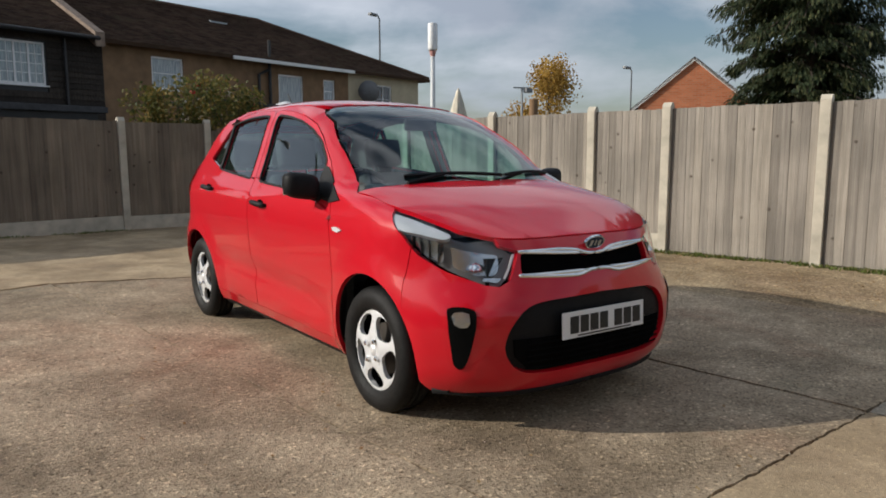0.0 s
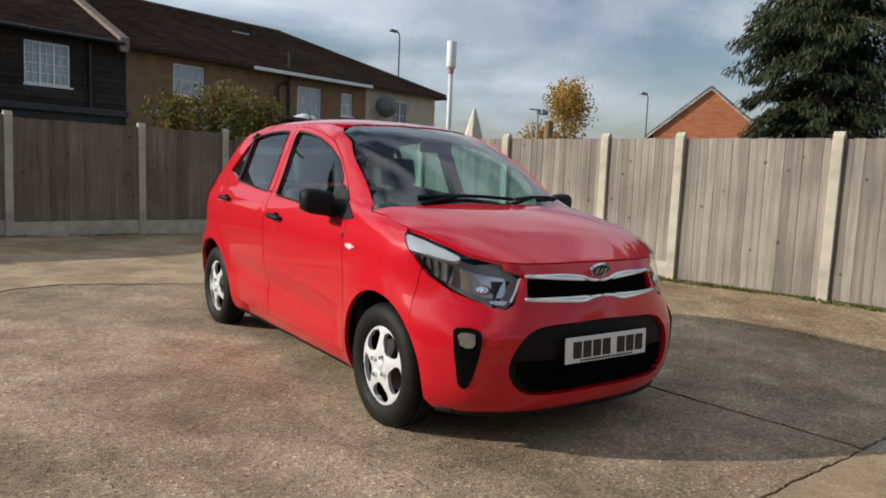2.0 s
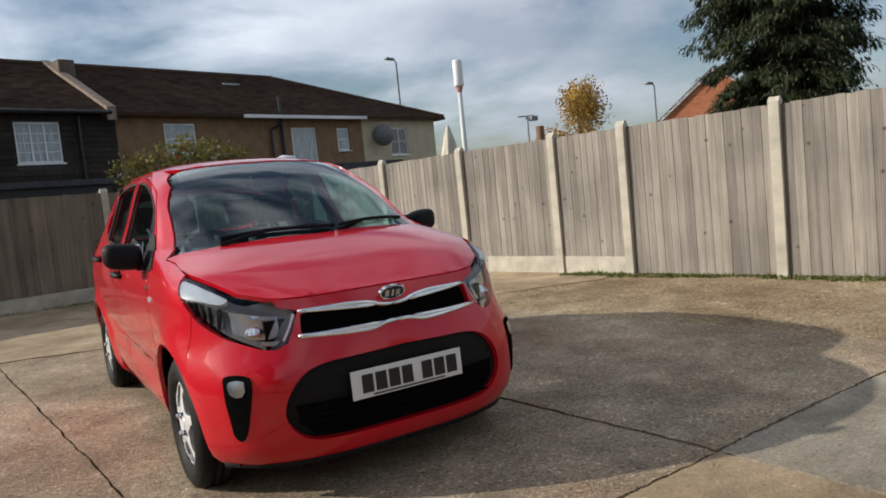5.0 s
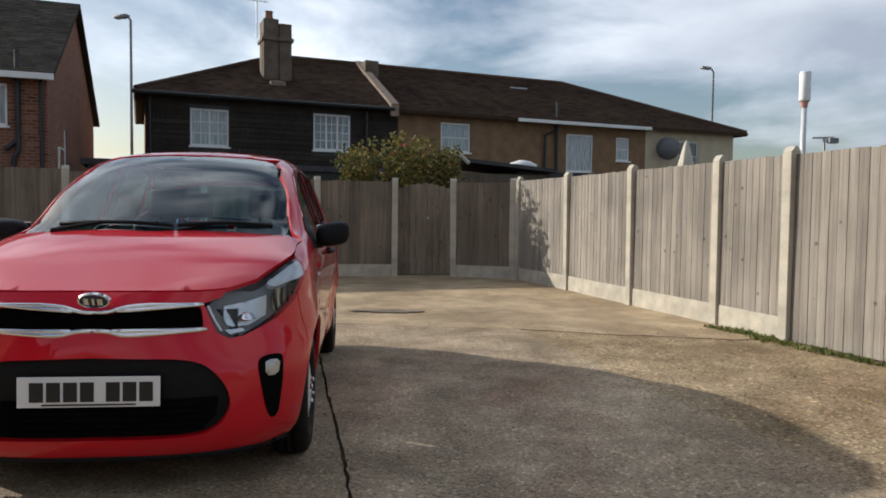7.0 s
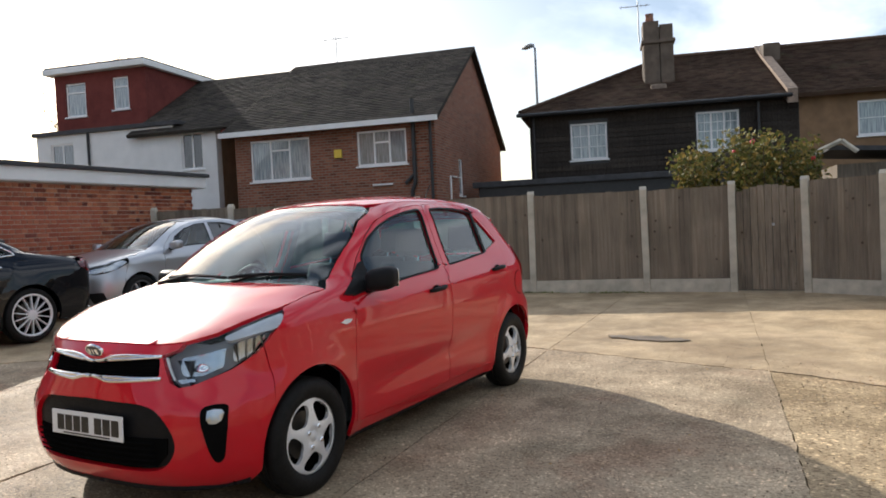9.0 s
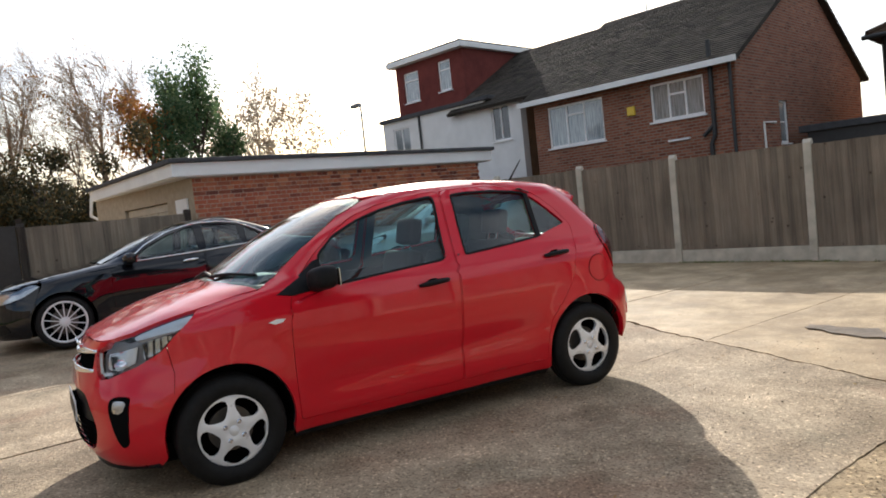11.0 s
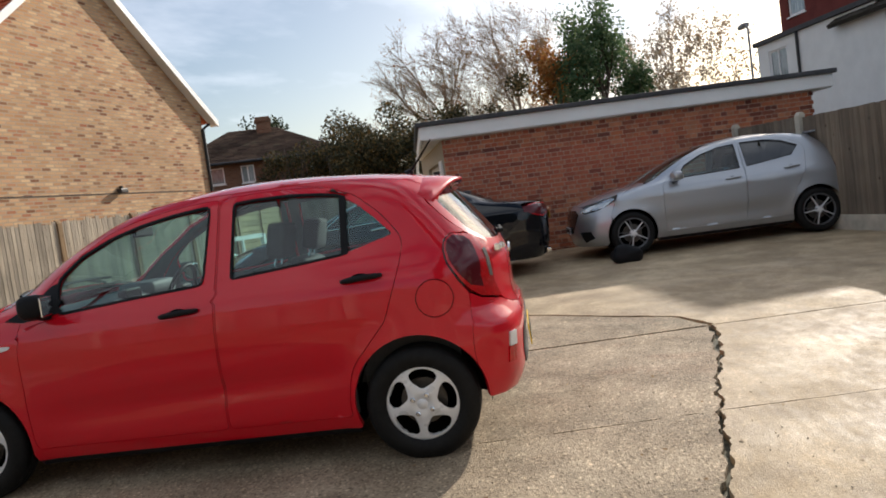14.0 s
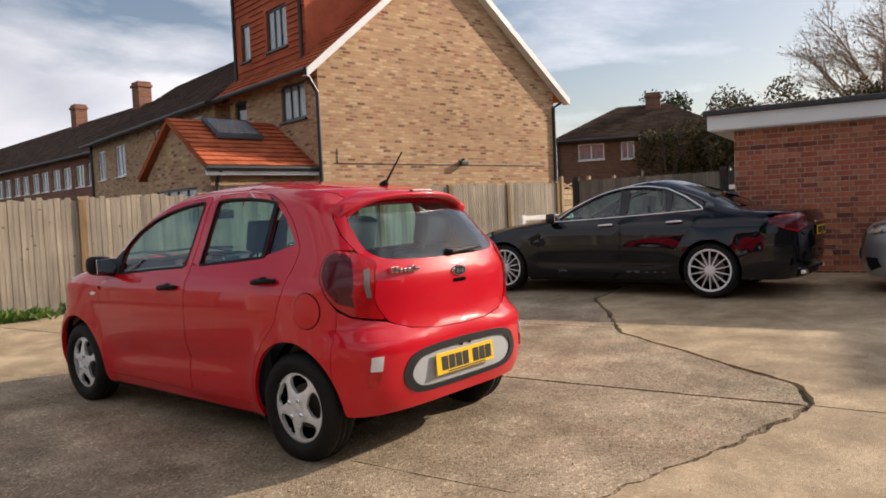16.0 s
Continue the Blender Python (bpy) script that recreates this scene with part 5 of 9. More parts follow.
def R(*pts):
    return [("R", a, b) for a, b in pts]


def T(*pts):
    return [("T", a, b) for a, b in pts]


def skin(name, p, f, mat, parent, off=0.0, depth=0.014, label="", weld=False):
    """A curved panel from 3D points and triangles, moved out by off, with its rim turned in."""
    n = np.zeros_like(p)
    fn = np.cross(p[f[:, 1]] - p[f[:, 0]], p[f[:, 2]] - p[f[:, 0]])
    for i in range(3):
        np.add.at(n, f[:, i], fn)
    if weld:
        on = np.abs(p[:, 0]) < 1e-4
        n[on, 0] = 0
    n /= np.maximum(np.linalg.norm(n, axis=1, keepdims=True), 1e-9)
    q = p + n * off
    k = len(p)
    vs, fs = list(q), [tuple(t) for t in f]
    if depth:
        edges = rim_edges(f)
        ids = sorted({i for e in edges for i in e})
        at = {i: k + 2 * c for c, i in enumerate(ids)}
        for i in ids:
            vs += [q[i], q[i] - n[i] * depth]
        fs += [(at[b], at[a], at[a] + 1, at[b] + 1) for a, b in edges]
    me = mesh_of(name, vs, fs, smooth=True)
    return part(name, me, mat, parent, label)


def panel(shape, name, outer, holes, mat, parent, side=1, off=0.0, depth=0.014, step=0.05, label="", sym=False, zmax=1.49, shrink=0.0, stepy=None):
    """A piece of the body side, nose or tail between outlines."""
    o = on_shape(shape, outer, zmax)
    hs = [on_shape(shape, h, zmax) for h in holes]
    if shrink:
        o = inset(o, shrink)
    v, f = fill(o, hs, step, True, stepy)
    u = np.interp(v[:, 0], KM, KU)
    p = shape.at(u, v[:, 1])
    p[np.abs(u) < 1e-6, 0] = 0
    p[np.abs(u - 3) < 1e-6, 0] = 0
    # m grows tailwards, so on the left flank (x > 0) the given winding faces inwards or outwards by the test below
    if sym:
        q = p * [-1, 1, 1]
        k = len(p)
        on = np.abs(p[:, 0]) < 1e-5
        ids = np.where(on, np.arange(k), np.arange(k) + k)
        f2 = ids[f][:, ::-1]
        p, f = np.concatenate([p, q]), np.concatenate([f, f2])
    elif side < 0:
        p = p * [-1, 1, 1]
        f = f[:, ::-1]
    return skin(name, p, f, mat, parent, off, depth, label, weld=sym)


def soft(pts, r=0.03, closed=False):
    """An outline whose corners are rounded off; pieces of unlike kind keep their joint."""
    for _ in range(2):
        out, n = [], len(pts)
        for i, p in enumerate(pts):
            a, b = pts[i - 1], pts[(i + 1) % n]
            end = not closed and i in (0, n - 1)
            if end or a[0] != p[0] or b[0] != p[0]:
                out.append(p)
                continue
            for q in (a, b):
                length = math.hypot(q[1] - p[1], q[2] - p[2])
                k = min(0.25, r / max(length, 1e-6))
                out.append((p[0], p[1] + (q[1] - p[1]) * k, p[2] + (q[2] - p[2]) * k))
        pts = out
    return pts


def inset(poly, d):
    p = np.array(poly)
    a, b = np.roll(p, 1, 0), np.roll(p, -1, 0)
    t = b - a
    t /= np.maximum(np.linalg.norm(t, axis=1, keepdims=True), 1e-9)
    n = np.stack([-t[:, 1], t[:, 0]], 1)
    area = 0.5 * np.sum(p[:, 0] * b[:, 1] - b[:, 0] * p[:, 1])
    return [tuple(v) for v in p + n * d * (1 if area > 0 else -1)]


def lid(shape, name, half, mat, parent, zmax, zmin=0.5, off=0.0, depth=0.014, step=0.05, label="", holes=()):
    """A bonnet or roof over an outline in x, y, of which the right half is mirrored."""
    v, f = fill(half, holes, step)
    z = shape.top(v[:, 0], v[:, 1], zmax, zmin)
    p = np.column_stack([v, z])
    on = np.abs(p[:, 0]) < 1e-5
    k = len(p)
    ids = np.where(on, np.arange(k), np.arange(k) + k)
    p, f = np.concatenate([p, p * [-1, 1, 1]]), np.concatenate([f, ids[f][:, ::-1]])
    return skin(name, p, f, mat, parent, off, depth, label, weld=True)


def arc(cy, cz, r, a0, a1, n=20):
    return [(cy + r * math.cos(radians(a0 + (a1 - a0) * i / n)), cz + r * math.sin(radians(a0 + (a1 - a0) * i / n))) for i in range(n + 1)]


def strip(shape, pts, r, mat, parent, name, off=0.0, sym=True, zmax=1.49, flat=1.0, side=1):
    """A thin trim strip that follows the body along an outline."""
    m = on_shape(shape, pts + pts[-1:], zmax)[: -1]
    bm = bmesh.new()
    line = []
    for mm, z in m:
        p = shape.at(np.interp(mm, KM, KU), z)
        line.append(Vector(p))
    for s in ((1, -1) if sym else (side,)):
        tube(bm, [Vector((v.x * s, v.y - off, v.z)) for v in line], r, 8)
    return part(name, bm, mat, parent, smooth=True)


# ---- wheels ----
def wheel(parent, x, y, r, rim, width, style, side, name="wheel", hub=None, spin=0.0):
    """A wheel at the hub (x, y): tyre, rim, spokes and disc, its outer face away from the car."""
    w = thing_part(name, parent, Matrix.Translation((x, y, hub or r)) @ (Matrix() if side > 0 else Matrix.Rotation(math.pi, 4, "Z")))
    h = width / 2
    prof = [(-h * 0.7, rim * 0.98), (-h, rim + 0.02), (-h * 1.04, (r + rim) / 2), (-h * 0.86, r - 0.012), (-h * 0.6, r - 0.001), (-0.02, r), (-0.02, r - 0.008), (-0.012, r - 0.008), (-0.012, r), (0.012, r), (0.012, r - 0.008), (0.02, r - 0.008), (0.02, r), (h * 0.6, r - 0.001), (h * 0.86, r - 0.012), (h * 1.04, (r + rim) / 2 + 0.01), (h * 1.06, (r + rim) / 2 - 0.01), (h, rim + 0.012), (h * 0.8, rim * 0.97)]
    part("tyre", lathe(prof, 48), M_TYRE, w, smooth=True)
    part("barrel", lathe([(h * 0.75, rim * 0.97), (-h * 0.6, rim * 0.93), (-h * 0.6, 0.0)], 36), M_GAP, w, smooth=True)
    part("brake_disc", lathe([(h * 0.1, 0.0), (h * 0.1, rim * 0.62), (-h * 0.1, rim * 0.62)], 32), M_BRAKE, w)
    if style == "cover":
        holes = []
        for k in range(5):
            c = math.radians(90 + 36 + 72 * k + spin)
            hole = []
            for a, rr in ((-20, 0.885), (-10, 0.91), (0, 0.915), (10, 0.91), (20, 0.885), (27, 0.82), (28.5, 0.72), (25, 0.60), (17, 0.50), (8, 0.43), (0, 0.415), (-8, 0.43), (-17, 0.50), (-25, 0.60), (-28.5, 0.72), (-27, 0.82)):
                t = c + math.radians(a)
                hole.append((rim * rr * math.cos(t), rim * rr * math.sin(t)))
            holes.append(hole)
        R1 = rim * 1.06
        circ = [(R1 * math.cos(2 * math.pi * k / 60), R1 * math.sin(2 * math.pi * k / 60)) for k in range(60)]
        v, f = fill(circ, holes, 0.014)
        rr = np.hypot(v[:, 0], v[:, 1]) / rim
        ang = np.arctan2(v[:, 1], v[:, 0]) - math.radians(90 + spin)
        ridge = np.cos(ang * 5) * np.clip((rr - 0.30) / 0.3, 0, 1) * np.clip((0.95 - rr) / 0.1, 0, 1)
        out = h * 0.90 + 0.007 * ridge + 0.016 * np.cos(np.clip(rr, 0, 1) * 3.1) - 0.012 * np.clip(rr - 0.98, 0, 1) * 8 + 0.006 * np.exp(-((rr - 0.93) / 0.05) ** 2) - 0.014 * np.exp(-(rr / 0.24) ** 4)
        p = np.column_stack([out, v])
        skin("wheel_cover", p, f, M_ALLOY, w, 0.0, 0.022, "silver five-spoke wheel cover")
        for k in range(4):
            t = math.radians(45 + 90 * k + 14)
            part("wheel_nut", lathe([(h * 0.9, 0.014), (h * 0.9 + 0.018, 0.013), (h * 0.9 + 0.022, 0.009), (h * 0.9 + 0.022, 0.0)], 6), M_CHROME, w, m=Matrix.Translation((0, 0.052 * math.cos(t), 0.052 * math.sin(t))))
        part("hub_cap", lathe([(h * 0.9, 0.028), (h * 0.95, 0.026), (h * 0.97, 0.0)], 20), M_ALLOY, w, smooth=True)
    else:
        n, col, col2 = (14, M_ALLOY, M_ALLOY) if style == "multi" else (10, M_ALLOY, M_GUNMETAL)
        part("rim_ring", lathe([(h * 0.8, rim * 0.93), (h * 0.98, rim * 0.96), (h * 1.0, rim * 1.03), (h * 0.9, rim * 1.05), (h * 0.8, rim * 1.0)], 40), M_ALLOY if style == "multi" else M_GUNMETAL, w, smooth=True)
        for k in range(n):
            t = 2 * math.pi * k / n + (0.16 * (-1) ** k if style != "multi" else 0)
            bm = boxes((h * 0.55, h * 0.92, -0.0055, 0.0055, rim * 0.16, rim * 0.96), bevel=0.003)
            for vt in bm.verts:
                if vt.co.z < rim * 0.5:
                    vt.co.x += 0.012
                    vt.co.y *= 1.3
            part("spoke", bm, col if k % 2 or style == "multi" else col2, w, m=Matrix.Rotation(t, 4, "X"))
        part("hub_cap", lathe([(h * 0.6, rim * 0.26), (h * 1.0, rim * 0.24), (h * 1.06, rim * 0.12), (h * 1.06, 0)], 24), M_ALLOY, w, smooth=True)
    return w


def seat(parent, x, y, back=True, w=0.44):
    s = thing_part("seat", parent, Matrix.Translation((x, y, 0)))

    def cushion(name, x0, x1, y0, y1, z0, z1, tilt=0.0, org=(0, 0, 0)):
        bm = boxes((x0, x1, y0, y1, z0, z1), bevel=min(x1 - x0, y1 - y0, z1 - z0) * 0.3)
        part(name, bm, M_SEAT, s, smooth=True, m=Matrix.Translation(org) @ Matrix.Rotation(radians(tilt), 4, "X"))

    cushion("cushion", -w / 2, w / 2, -0.26, 0.22, 0.36, 0.52)
    cushion("backrest", -w / 2, w / 2, -0.06, 0.07, 0.0, 0.58, -18, (0, 0.22, 0.46))
    cushion("headrest", -0.13, 0.13, -0.05, 0.05, 0.0, 0.19, -12, (0, 0.44, 1.055))
    bm = bmesh.new()
    for dx in (-0.06, 0.06):
        tube(bm, [(dx, 0.41, 0.98), (dx, 0.45, 1.10)], 0.007, 6)
    part("headrest_posts", bm, M_CHROME, s)


def bars_plate(parent, name, w, h, m, back, groups):
    """A number plate whose figures are plain bars."""
    pl = thing_part(name, parent, m)
    part("plate_sheet", boxes((-w / 2, w / 2, -0.006, 0.0, 0, h), bevel=0.002), back, pl)
    x = -w / 2 + 0.045
    for ch in groups:
        if ch:
            part("figure_bar", boxes((x, x + 0.05, -0.0085, -0.006, 0.02, h - 0.02)), M_INK, pl)
            x += 0.061
        else:
            x += 0.033
    part("maker_line", boxes((-0.17, 0.17, -0.008, -0.006, 0.006, 0.012)), M_INK, pl)
    return pl


def mirror(parent, side, x, y, z, body, s=1.0):
    mr = thing_part("door_mirror", parent, Matrix.Translation((x * side, y, z)) @ Matrix.Diagonal((side * s, s, s, 1)) @ Matrix.Rotation(radians(14), 4, "Z"))
    bm = bmesh.new()
    bmesh.ops.create_uvsphere(bm, u_segments=24, v_segments=14, radius=1.0)
    for v in bm.verts:
        c = v.co
        e = 0.62
        c.x, c.y, c.z = [math.copysign(abs(q) ** e, q) for q in c]
        c.x, c.y, c.z = c.x * 0.092, c.y * 0.055, c.z * 0.064
        if c.y < 0:
            c.y *= 1.35
        c.z += 0.012 * (c.x / 0.098)
    part("housing", bm, body, mr, smooth=True)
    part("mirror_glass", boxes((-0.082, 0.082, 0.049, 0.057, -0.048, 0.048), bevel=0.004), M_CHROME, mr, "mirror glass")
    part("foot", boxes((-0.16, -0.05, -0.02, 0.04, -0.075, -0.035), bevel=0.014), M_TRIM, mr)
    return mr


def handle(parent, shape, y, z, side, mat, L=0.2):
    x = float(shape.half(np.array(y), np.array(z)))
    if shape.swell:
        x += float(shape.swell(np.array(y), np.array(z)))
    h = thing_part("door_handle", parent, Matrix.Translation((x * side, y, z)) @ Matrix.Rotation(radians(3.5), 4, "X"))
    bm = bmesh.new()
    n = 12
    line = [(side * (0.004 + 0.030 * math.sin(math.pi * i / n) ** 0.5), -L / 2 + L * i / n, 0.004 * math.sin(math.pi * i / n)) for i in range(n + 1)]
    tube(bm, line, [0.010 + 0.006 * math.sin(math.pi * i / n) ** 0.5 for i in range(n + 1)], 10)
    part("grip", bm, mat, h, smooth=True)
    # flat black oval: shade of the body-coloured finger recess, put in as colour
    bm = bmesh.new()
    bmesh.ops.create_uvsphere(bm, u_segments=16, v_segments=8, radius=1.0)
    for v in bm.verts:
        v.co.x, v.co.y, v.co.z = v.co.x * 0.003, v.co.y * 0.05 - 0.01, v.co.z * 0.026
    part("finger_hollow", bm, M_GAP, h, smooth=True)


def swell_red(y, z):
    s = 0.0
    for cy in (-1.2, 1.2):
        r = np.hypot(y - cy, z - 0.29)
        s = s + 0.013 * np.exp(-((r - 0.335) / 0.05) ** 2) + 0.009 / (1 + np.exp((r - 0.415) / 0.010))
    door = 1 / (1 + np.exp(-(y + 0.70) * 14)) / (1 + np.exp((y - 0.78) * 14))
    # the hollow low on the doors, under a crease that rises towards the tail
    crease = 0.455 + 0.05 * (y + 0.7)
    s = s - 0.024 * door * np.exp(-((z - crease + 0.055) / 0.06) ** 2) + 0.007 * door * np.exp(-((z - 0.262) / 0.028) ** 2)
    line = 0.845 + 0.060 * (y + 0.9)
    s = s + 0.008 / (1 + np.exp((z - line) / 0.012)) * np.clip((z - 0.45) / 0.3, 0, 1) - 0.004
    return s


RED = Shape(
    front=[(0.12, -1.74), (0.17, -1.80), (0.24, -1.85), (0.34, -1.868), (0.48, -1.872), (0.60, -1.855), (0.70, -1.825), (0.76, -1.795), (0.795, -1.765), (0.82, -1.70), (0.85, -1.62), (0.90, -1.49), (0.95, -1.33), (0.985, -1.19), (1.00, -1.12), (1.02, -1.085), (1.10, -0.955), (1.20, -0.785), (1.30, -0.585), (1.37, -0.43), (1.42, -0.28), (1.45, -0.12), (1.47, 0.08), (1.482, 0.28), (1.486, 0.42)],
    rear=[(0.12, 1.50), (0.20, 1.64), (0.28, 1.705), (0.40, 1.738), (0.52, 1.742), (0.60, 1.742), (0.64, 1.734), (0.66, 1.712), (0.74, 1.698), (0.90, 1.695), (1.00, 1.66), (1.10, 1.59), (1.20, 1.512), (1.30, 1.428), (1.35, 1.375), (1.385, 1.33), (1.42, 1.17), (1.45, 0.93), (1.47, 0.70), (1.482, 0.52), (1.486, 0.44)],
    width=[(0.12, 0.66), (0.17, 0.715), (0.25, 0.752), (0.35, 0.772), (0.48, 0.786), (0.62, 0.794), (0.75, 0.796), (0.85, 0.788), (0.92, 0.772), (0.98, 0.744), (1.05, 0.713), (1.15, 0.672), (1.25, 0.634), (1.33, 0.602), (1.38, 0.574), (1.405, 0.552), (1.425, 0.522), (1.445, 0.47), (1.462, 0.39), (1.475, 0.28), (1.483, 0.15), (1.486, 0.02)],
    lf=[(0.12, 0.44), (0.3, 0.50), (0.5, 0.56), (0.7, 0.66), (0.79, 0.66), (0.85, 0.48), (0.90, 0.46), (0.95, 0.62), (1.0, 0.55), (1.1, 0.40), (1.2, 0.32), (1.35, 0.30), (1.45, 0.45), (1.486, 0.3)],
    lr=[(0.12, 0.40), (0.3, 0.42), (0.5, 0.46), (0.7, 0.44), (0.9, 0.38), (1.05, 0.30), (1.2, 0.30), (1.35, 0.34), (1.42, 0.45), (1.486, 0.3)],
    nf=[(0.12, 2.8), (0.45, 2.85), (0.56, 2.6), (0.64, 2.4), (0.75, 2.5), (0.85, 3.3), (0.95, 3.2), (1.0, 2.7), (1.1, 2.3), (1.486, 2.3)],
    nr=[(0.12, 3.4), (0.35, 3.9), (0.58, 3.8), (0.70, 2.8), (0.80, 2.6), (1.486, 2.4)],
    swell=swell_red,
)


def arch_shell(profile, sides, low):
    """The upper part of a turned wheel housing, open below."""
    data = lathe(profile, sides)
    bm = bmesh.new()
    if isinstance(data, bmesh.types.BMesh):
        bm.free()
        bm = data
    else:
        bm.from_mesh(data)
    bmesh.ops.delete(bm, geom=[v for v in bm.verts if v.co.z < low], context="VERTS")
    return bm


def wells(parent, y, r, x0, x1):
    for s in (1, -1):
        for yy in y:
            part("wheel_well", arch_shell([(s * x0, 0.02), (s * x0, r), (s * x1, r)], 28, -0.10), M_GAP, parent, m=Matrix.Translation((0, yy, 0.29)))


def plan_point(sh, k, a, z):
    p = sh.at(np.array(sh.u_of(k, a, z)), np.array(z))
    return (float(p[0]), float(p[1]))


def bonnet_outline(sh):
    nose = [(0.0, 0.797), (0.12, 0.797), (0.22, 0.7965), (0.30, 0.7955), (0.38, 0.796), (0.44, 0.799), (0.49, 0.804)]
    edge = [(-1.60, 0.829), (-1.52, 0.857), (-1.42, 0.885), (-1.32, 0.907), (-1.215, 0.9255), (-1.10, 0.9485), (-0.99, 0.9622)]
    pts = [plan_point(sh, "F", x, z) for x, z in nose] + [plan_point(sh, "S", y, z) for y, z in edge]
    pts = [(max(0.0, x - (0.003 if i > 6 else 0.0)), y + 0.002) for i, (x, y) in enumerate(pts)]
    pts[0] = (0.0, pts[0][1])
    return pts + [(0.55, -1.045), (0.3, -1.088), (0.0, -1.108)]


def red_car():
    root = thing("hatchback_car", "bright red five-door hatchback with silver wheel covers, parked on concrete", "car", pose(0.024, 0, 0, 0, 0, 0.1) @ Matrix.Diagonal((0.96, 1, 1, 1)))
    sh = RED
    A, cz = 0.333, 0.29
    archF = S(*arc(-1.2, cz, A, 146, -18, 30))
    archR = S(*arc(1.2, cz, A, 198, 28, 30))
    door_f = soft(S((-0.842, 0.24), (-0.85, 0.50), (-0.848, 0.72), (-0.835, 0.87), (-0.81, 0.925), (-0.74, 1.015), (-0.64, 1.115), (-0.50, 1.222), (-0.36, 1.302), (-0.2, 1.352), (-0.05, 1.379), (0.10, 1.396), (0.256, 1.405), (0.234, 0.99), (0.216, 0.74), (0.205, 0.45), (0.197, 0.24)), 0.018, True)
    win_f = soft(S((-0.615, 0.932), (-0.622, 1.10), (-0.50, 1.20), (-0.34, 1.272), (-0.18, 1.318), (0.0, 1.350), (0.205, 1.371), (0.166, 0.986), (-0.2, 0.964)), 0.018, True)
    door_r = soft(S((0.203, 0.24), (0.211, 0.45), (0.222, 0.74), (0.240, 0.99), (0.262, 1.405), (0.45, 1.412), (0.64, 1.408), (0.84, 1.388), (0.97, 1.335), (1.10, 1.222), (1.19, 1.108), (1.197, 1.06), (1.172, 0.95), (1.078, 0.705), (0.97, 0.585), (0.892, 0.50), (0.858, 0.40), (0.846, 0.30), (0.85, 0.24)), 0.018, True)
    win_r = soft(S((0.318, 0.998), (0.338, 1.368), (0.45, 1.374), (0.64, 1.37), (0.80, 1.354), (0.895, 1.336), (0.895, 1.046), (0.6, 1.02)), 0.008, True)
    win_q = soft(S((0.918, 1.326), (0.985, 1.28), (1.06, 1.212), (1.15, 1.118), (1.135, 1.108), (0.918, 1.052)), 0.008, True)
    roof_edge = T((0.44, 1.33), (0.497, 1.15), (0.522, 0.87), (0.528, 0.5), (0.522, 0.1), (0.50, -0.1))
    side_out = archF[:-1] + S((-0.87, 0.175), (0.87, 0.175)) + archR + S((1.487, 0.52), (1.493, 0.66), (1.493, 0.79), (1.452, 0.85), (1.404, 0.94), (1.391, 1.0), (1.398, 1.054), (1.43, 1.082)) + R((0.60, 1.078), (0.607, 1.15), (0.583, 1.24), (0.548, 1.302)) + roof_edge
    side_out += S((-0.245, 1.385), (-0.43, 1.308), (-0.68, 1.155), (-0.87, 1.015), (-0.985, 0.962), (-1.10, 0.948), (-1.215, 0.926), (-1.295, 0.910), (-1.43, 0.803), (-1.466, 0.762), (-1.448, 0.62))
    for s in (1, -1):
        panel(sh, "body_side", side_out, [door_f, door_r], M_RED, root, s, 0.0, 0.02, 0.045)
        d1 = panel(sh, "front_door", inset_tag(door_f, 0.0035), [win_f], M_RED, root, s, 0.001, 0.02, 0.045)
        d2 = panel(sh, "rear_door", inset_tag(door_r, 0.0035), [win_r, win_q], M_RED, root, s, 0.001, 0.02, 0.045)
        panel(sh, "pillar_trim", side_out, [door_f, door_r], M_PILLAR, root, s, -0.026, 0.0, 0.06)
        panel(sh, "inner_frame", inset_tag(door_f, 0.006), [inset_tag(win_f, -0.004)], M_PILLAR, d1, s, -0.026, 0.0, 0.06)
        panel(sh, "inner_frame", inset_tag(door_r, 0.006), [inset_tag(win_r, -0.004), inset_tag(win_q, -0.004)], M_PILLAR, d2, s, -0.026, 0.0, 0.06)
        panel(sh, "window_seal", inset_tag(win_f, -0.008), [inset_tag(win_f, 0.004)], M_TRIM, d1, s, 0.004, 0.012, 0.03)
        panel(sh, "window_seal", inset_tag(win_r, -0.008), [inset_tag(win_r, 0.004)], M_TRIM, d2, s, 0.004, 0.012, 0.03)
        panel(sh, "window_bar", S((0.889, 1.038), (0.889, 1.344), (0.924, 1.330), (0.924, 1.046)), [], M_TRIM, d2, s, 0.005, 0.01, 0.05)
        for d, wn in ((d1, win_f), (d2, win_r), (d2, win_q)):
            g = panel(sh, "window_glass", inset_tag(wn, -0.006), [], M_GLASS, d, s, -0.012, 0.0, 0.08)
            g.visible_shadow = False
        panel(sh, "mirror_triangle", S((-0.90, 0.925), (-0.80, 0.91), (-0.615, 0.934), (-0.622, 1.085), (-0.66, 1.075), (-0.78, 0.985)), [], M_TRIM, root, s, 0.006, 0.012, 0.04)
        mirror(root, s, 0.855, -0.66, 0.988, M_TRIM)
        handle(d1, sh, 0.045, 0.862, s, M_TRIM)
        handle(d2, sh, 0.985, 0.922, s, M_TRIM)
        panel(sh, "side_repeater", S((-0.97, 0.792), (-0.93, 0.778), (-0.89, 0.785), (-0.875, 0.80), (-0.92, 0.805)), [], M_CLEARLAMP, root, s, 0.006, 0.01, 0.02, "small clear side repeater")
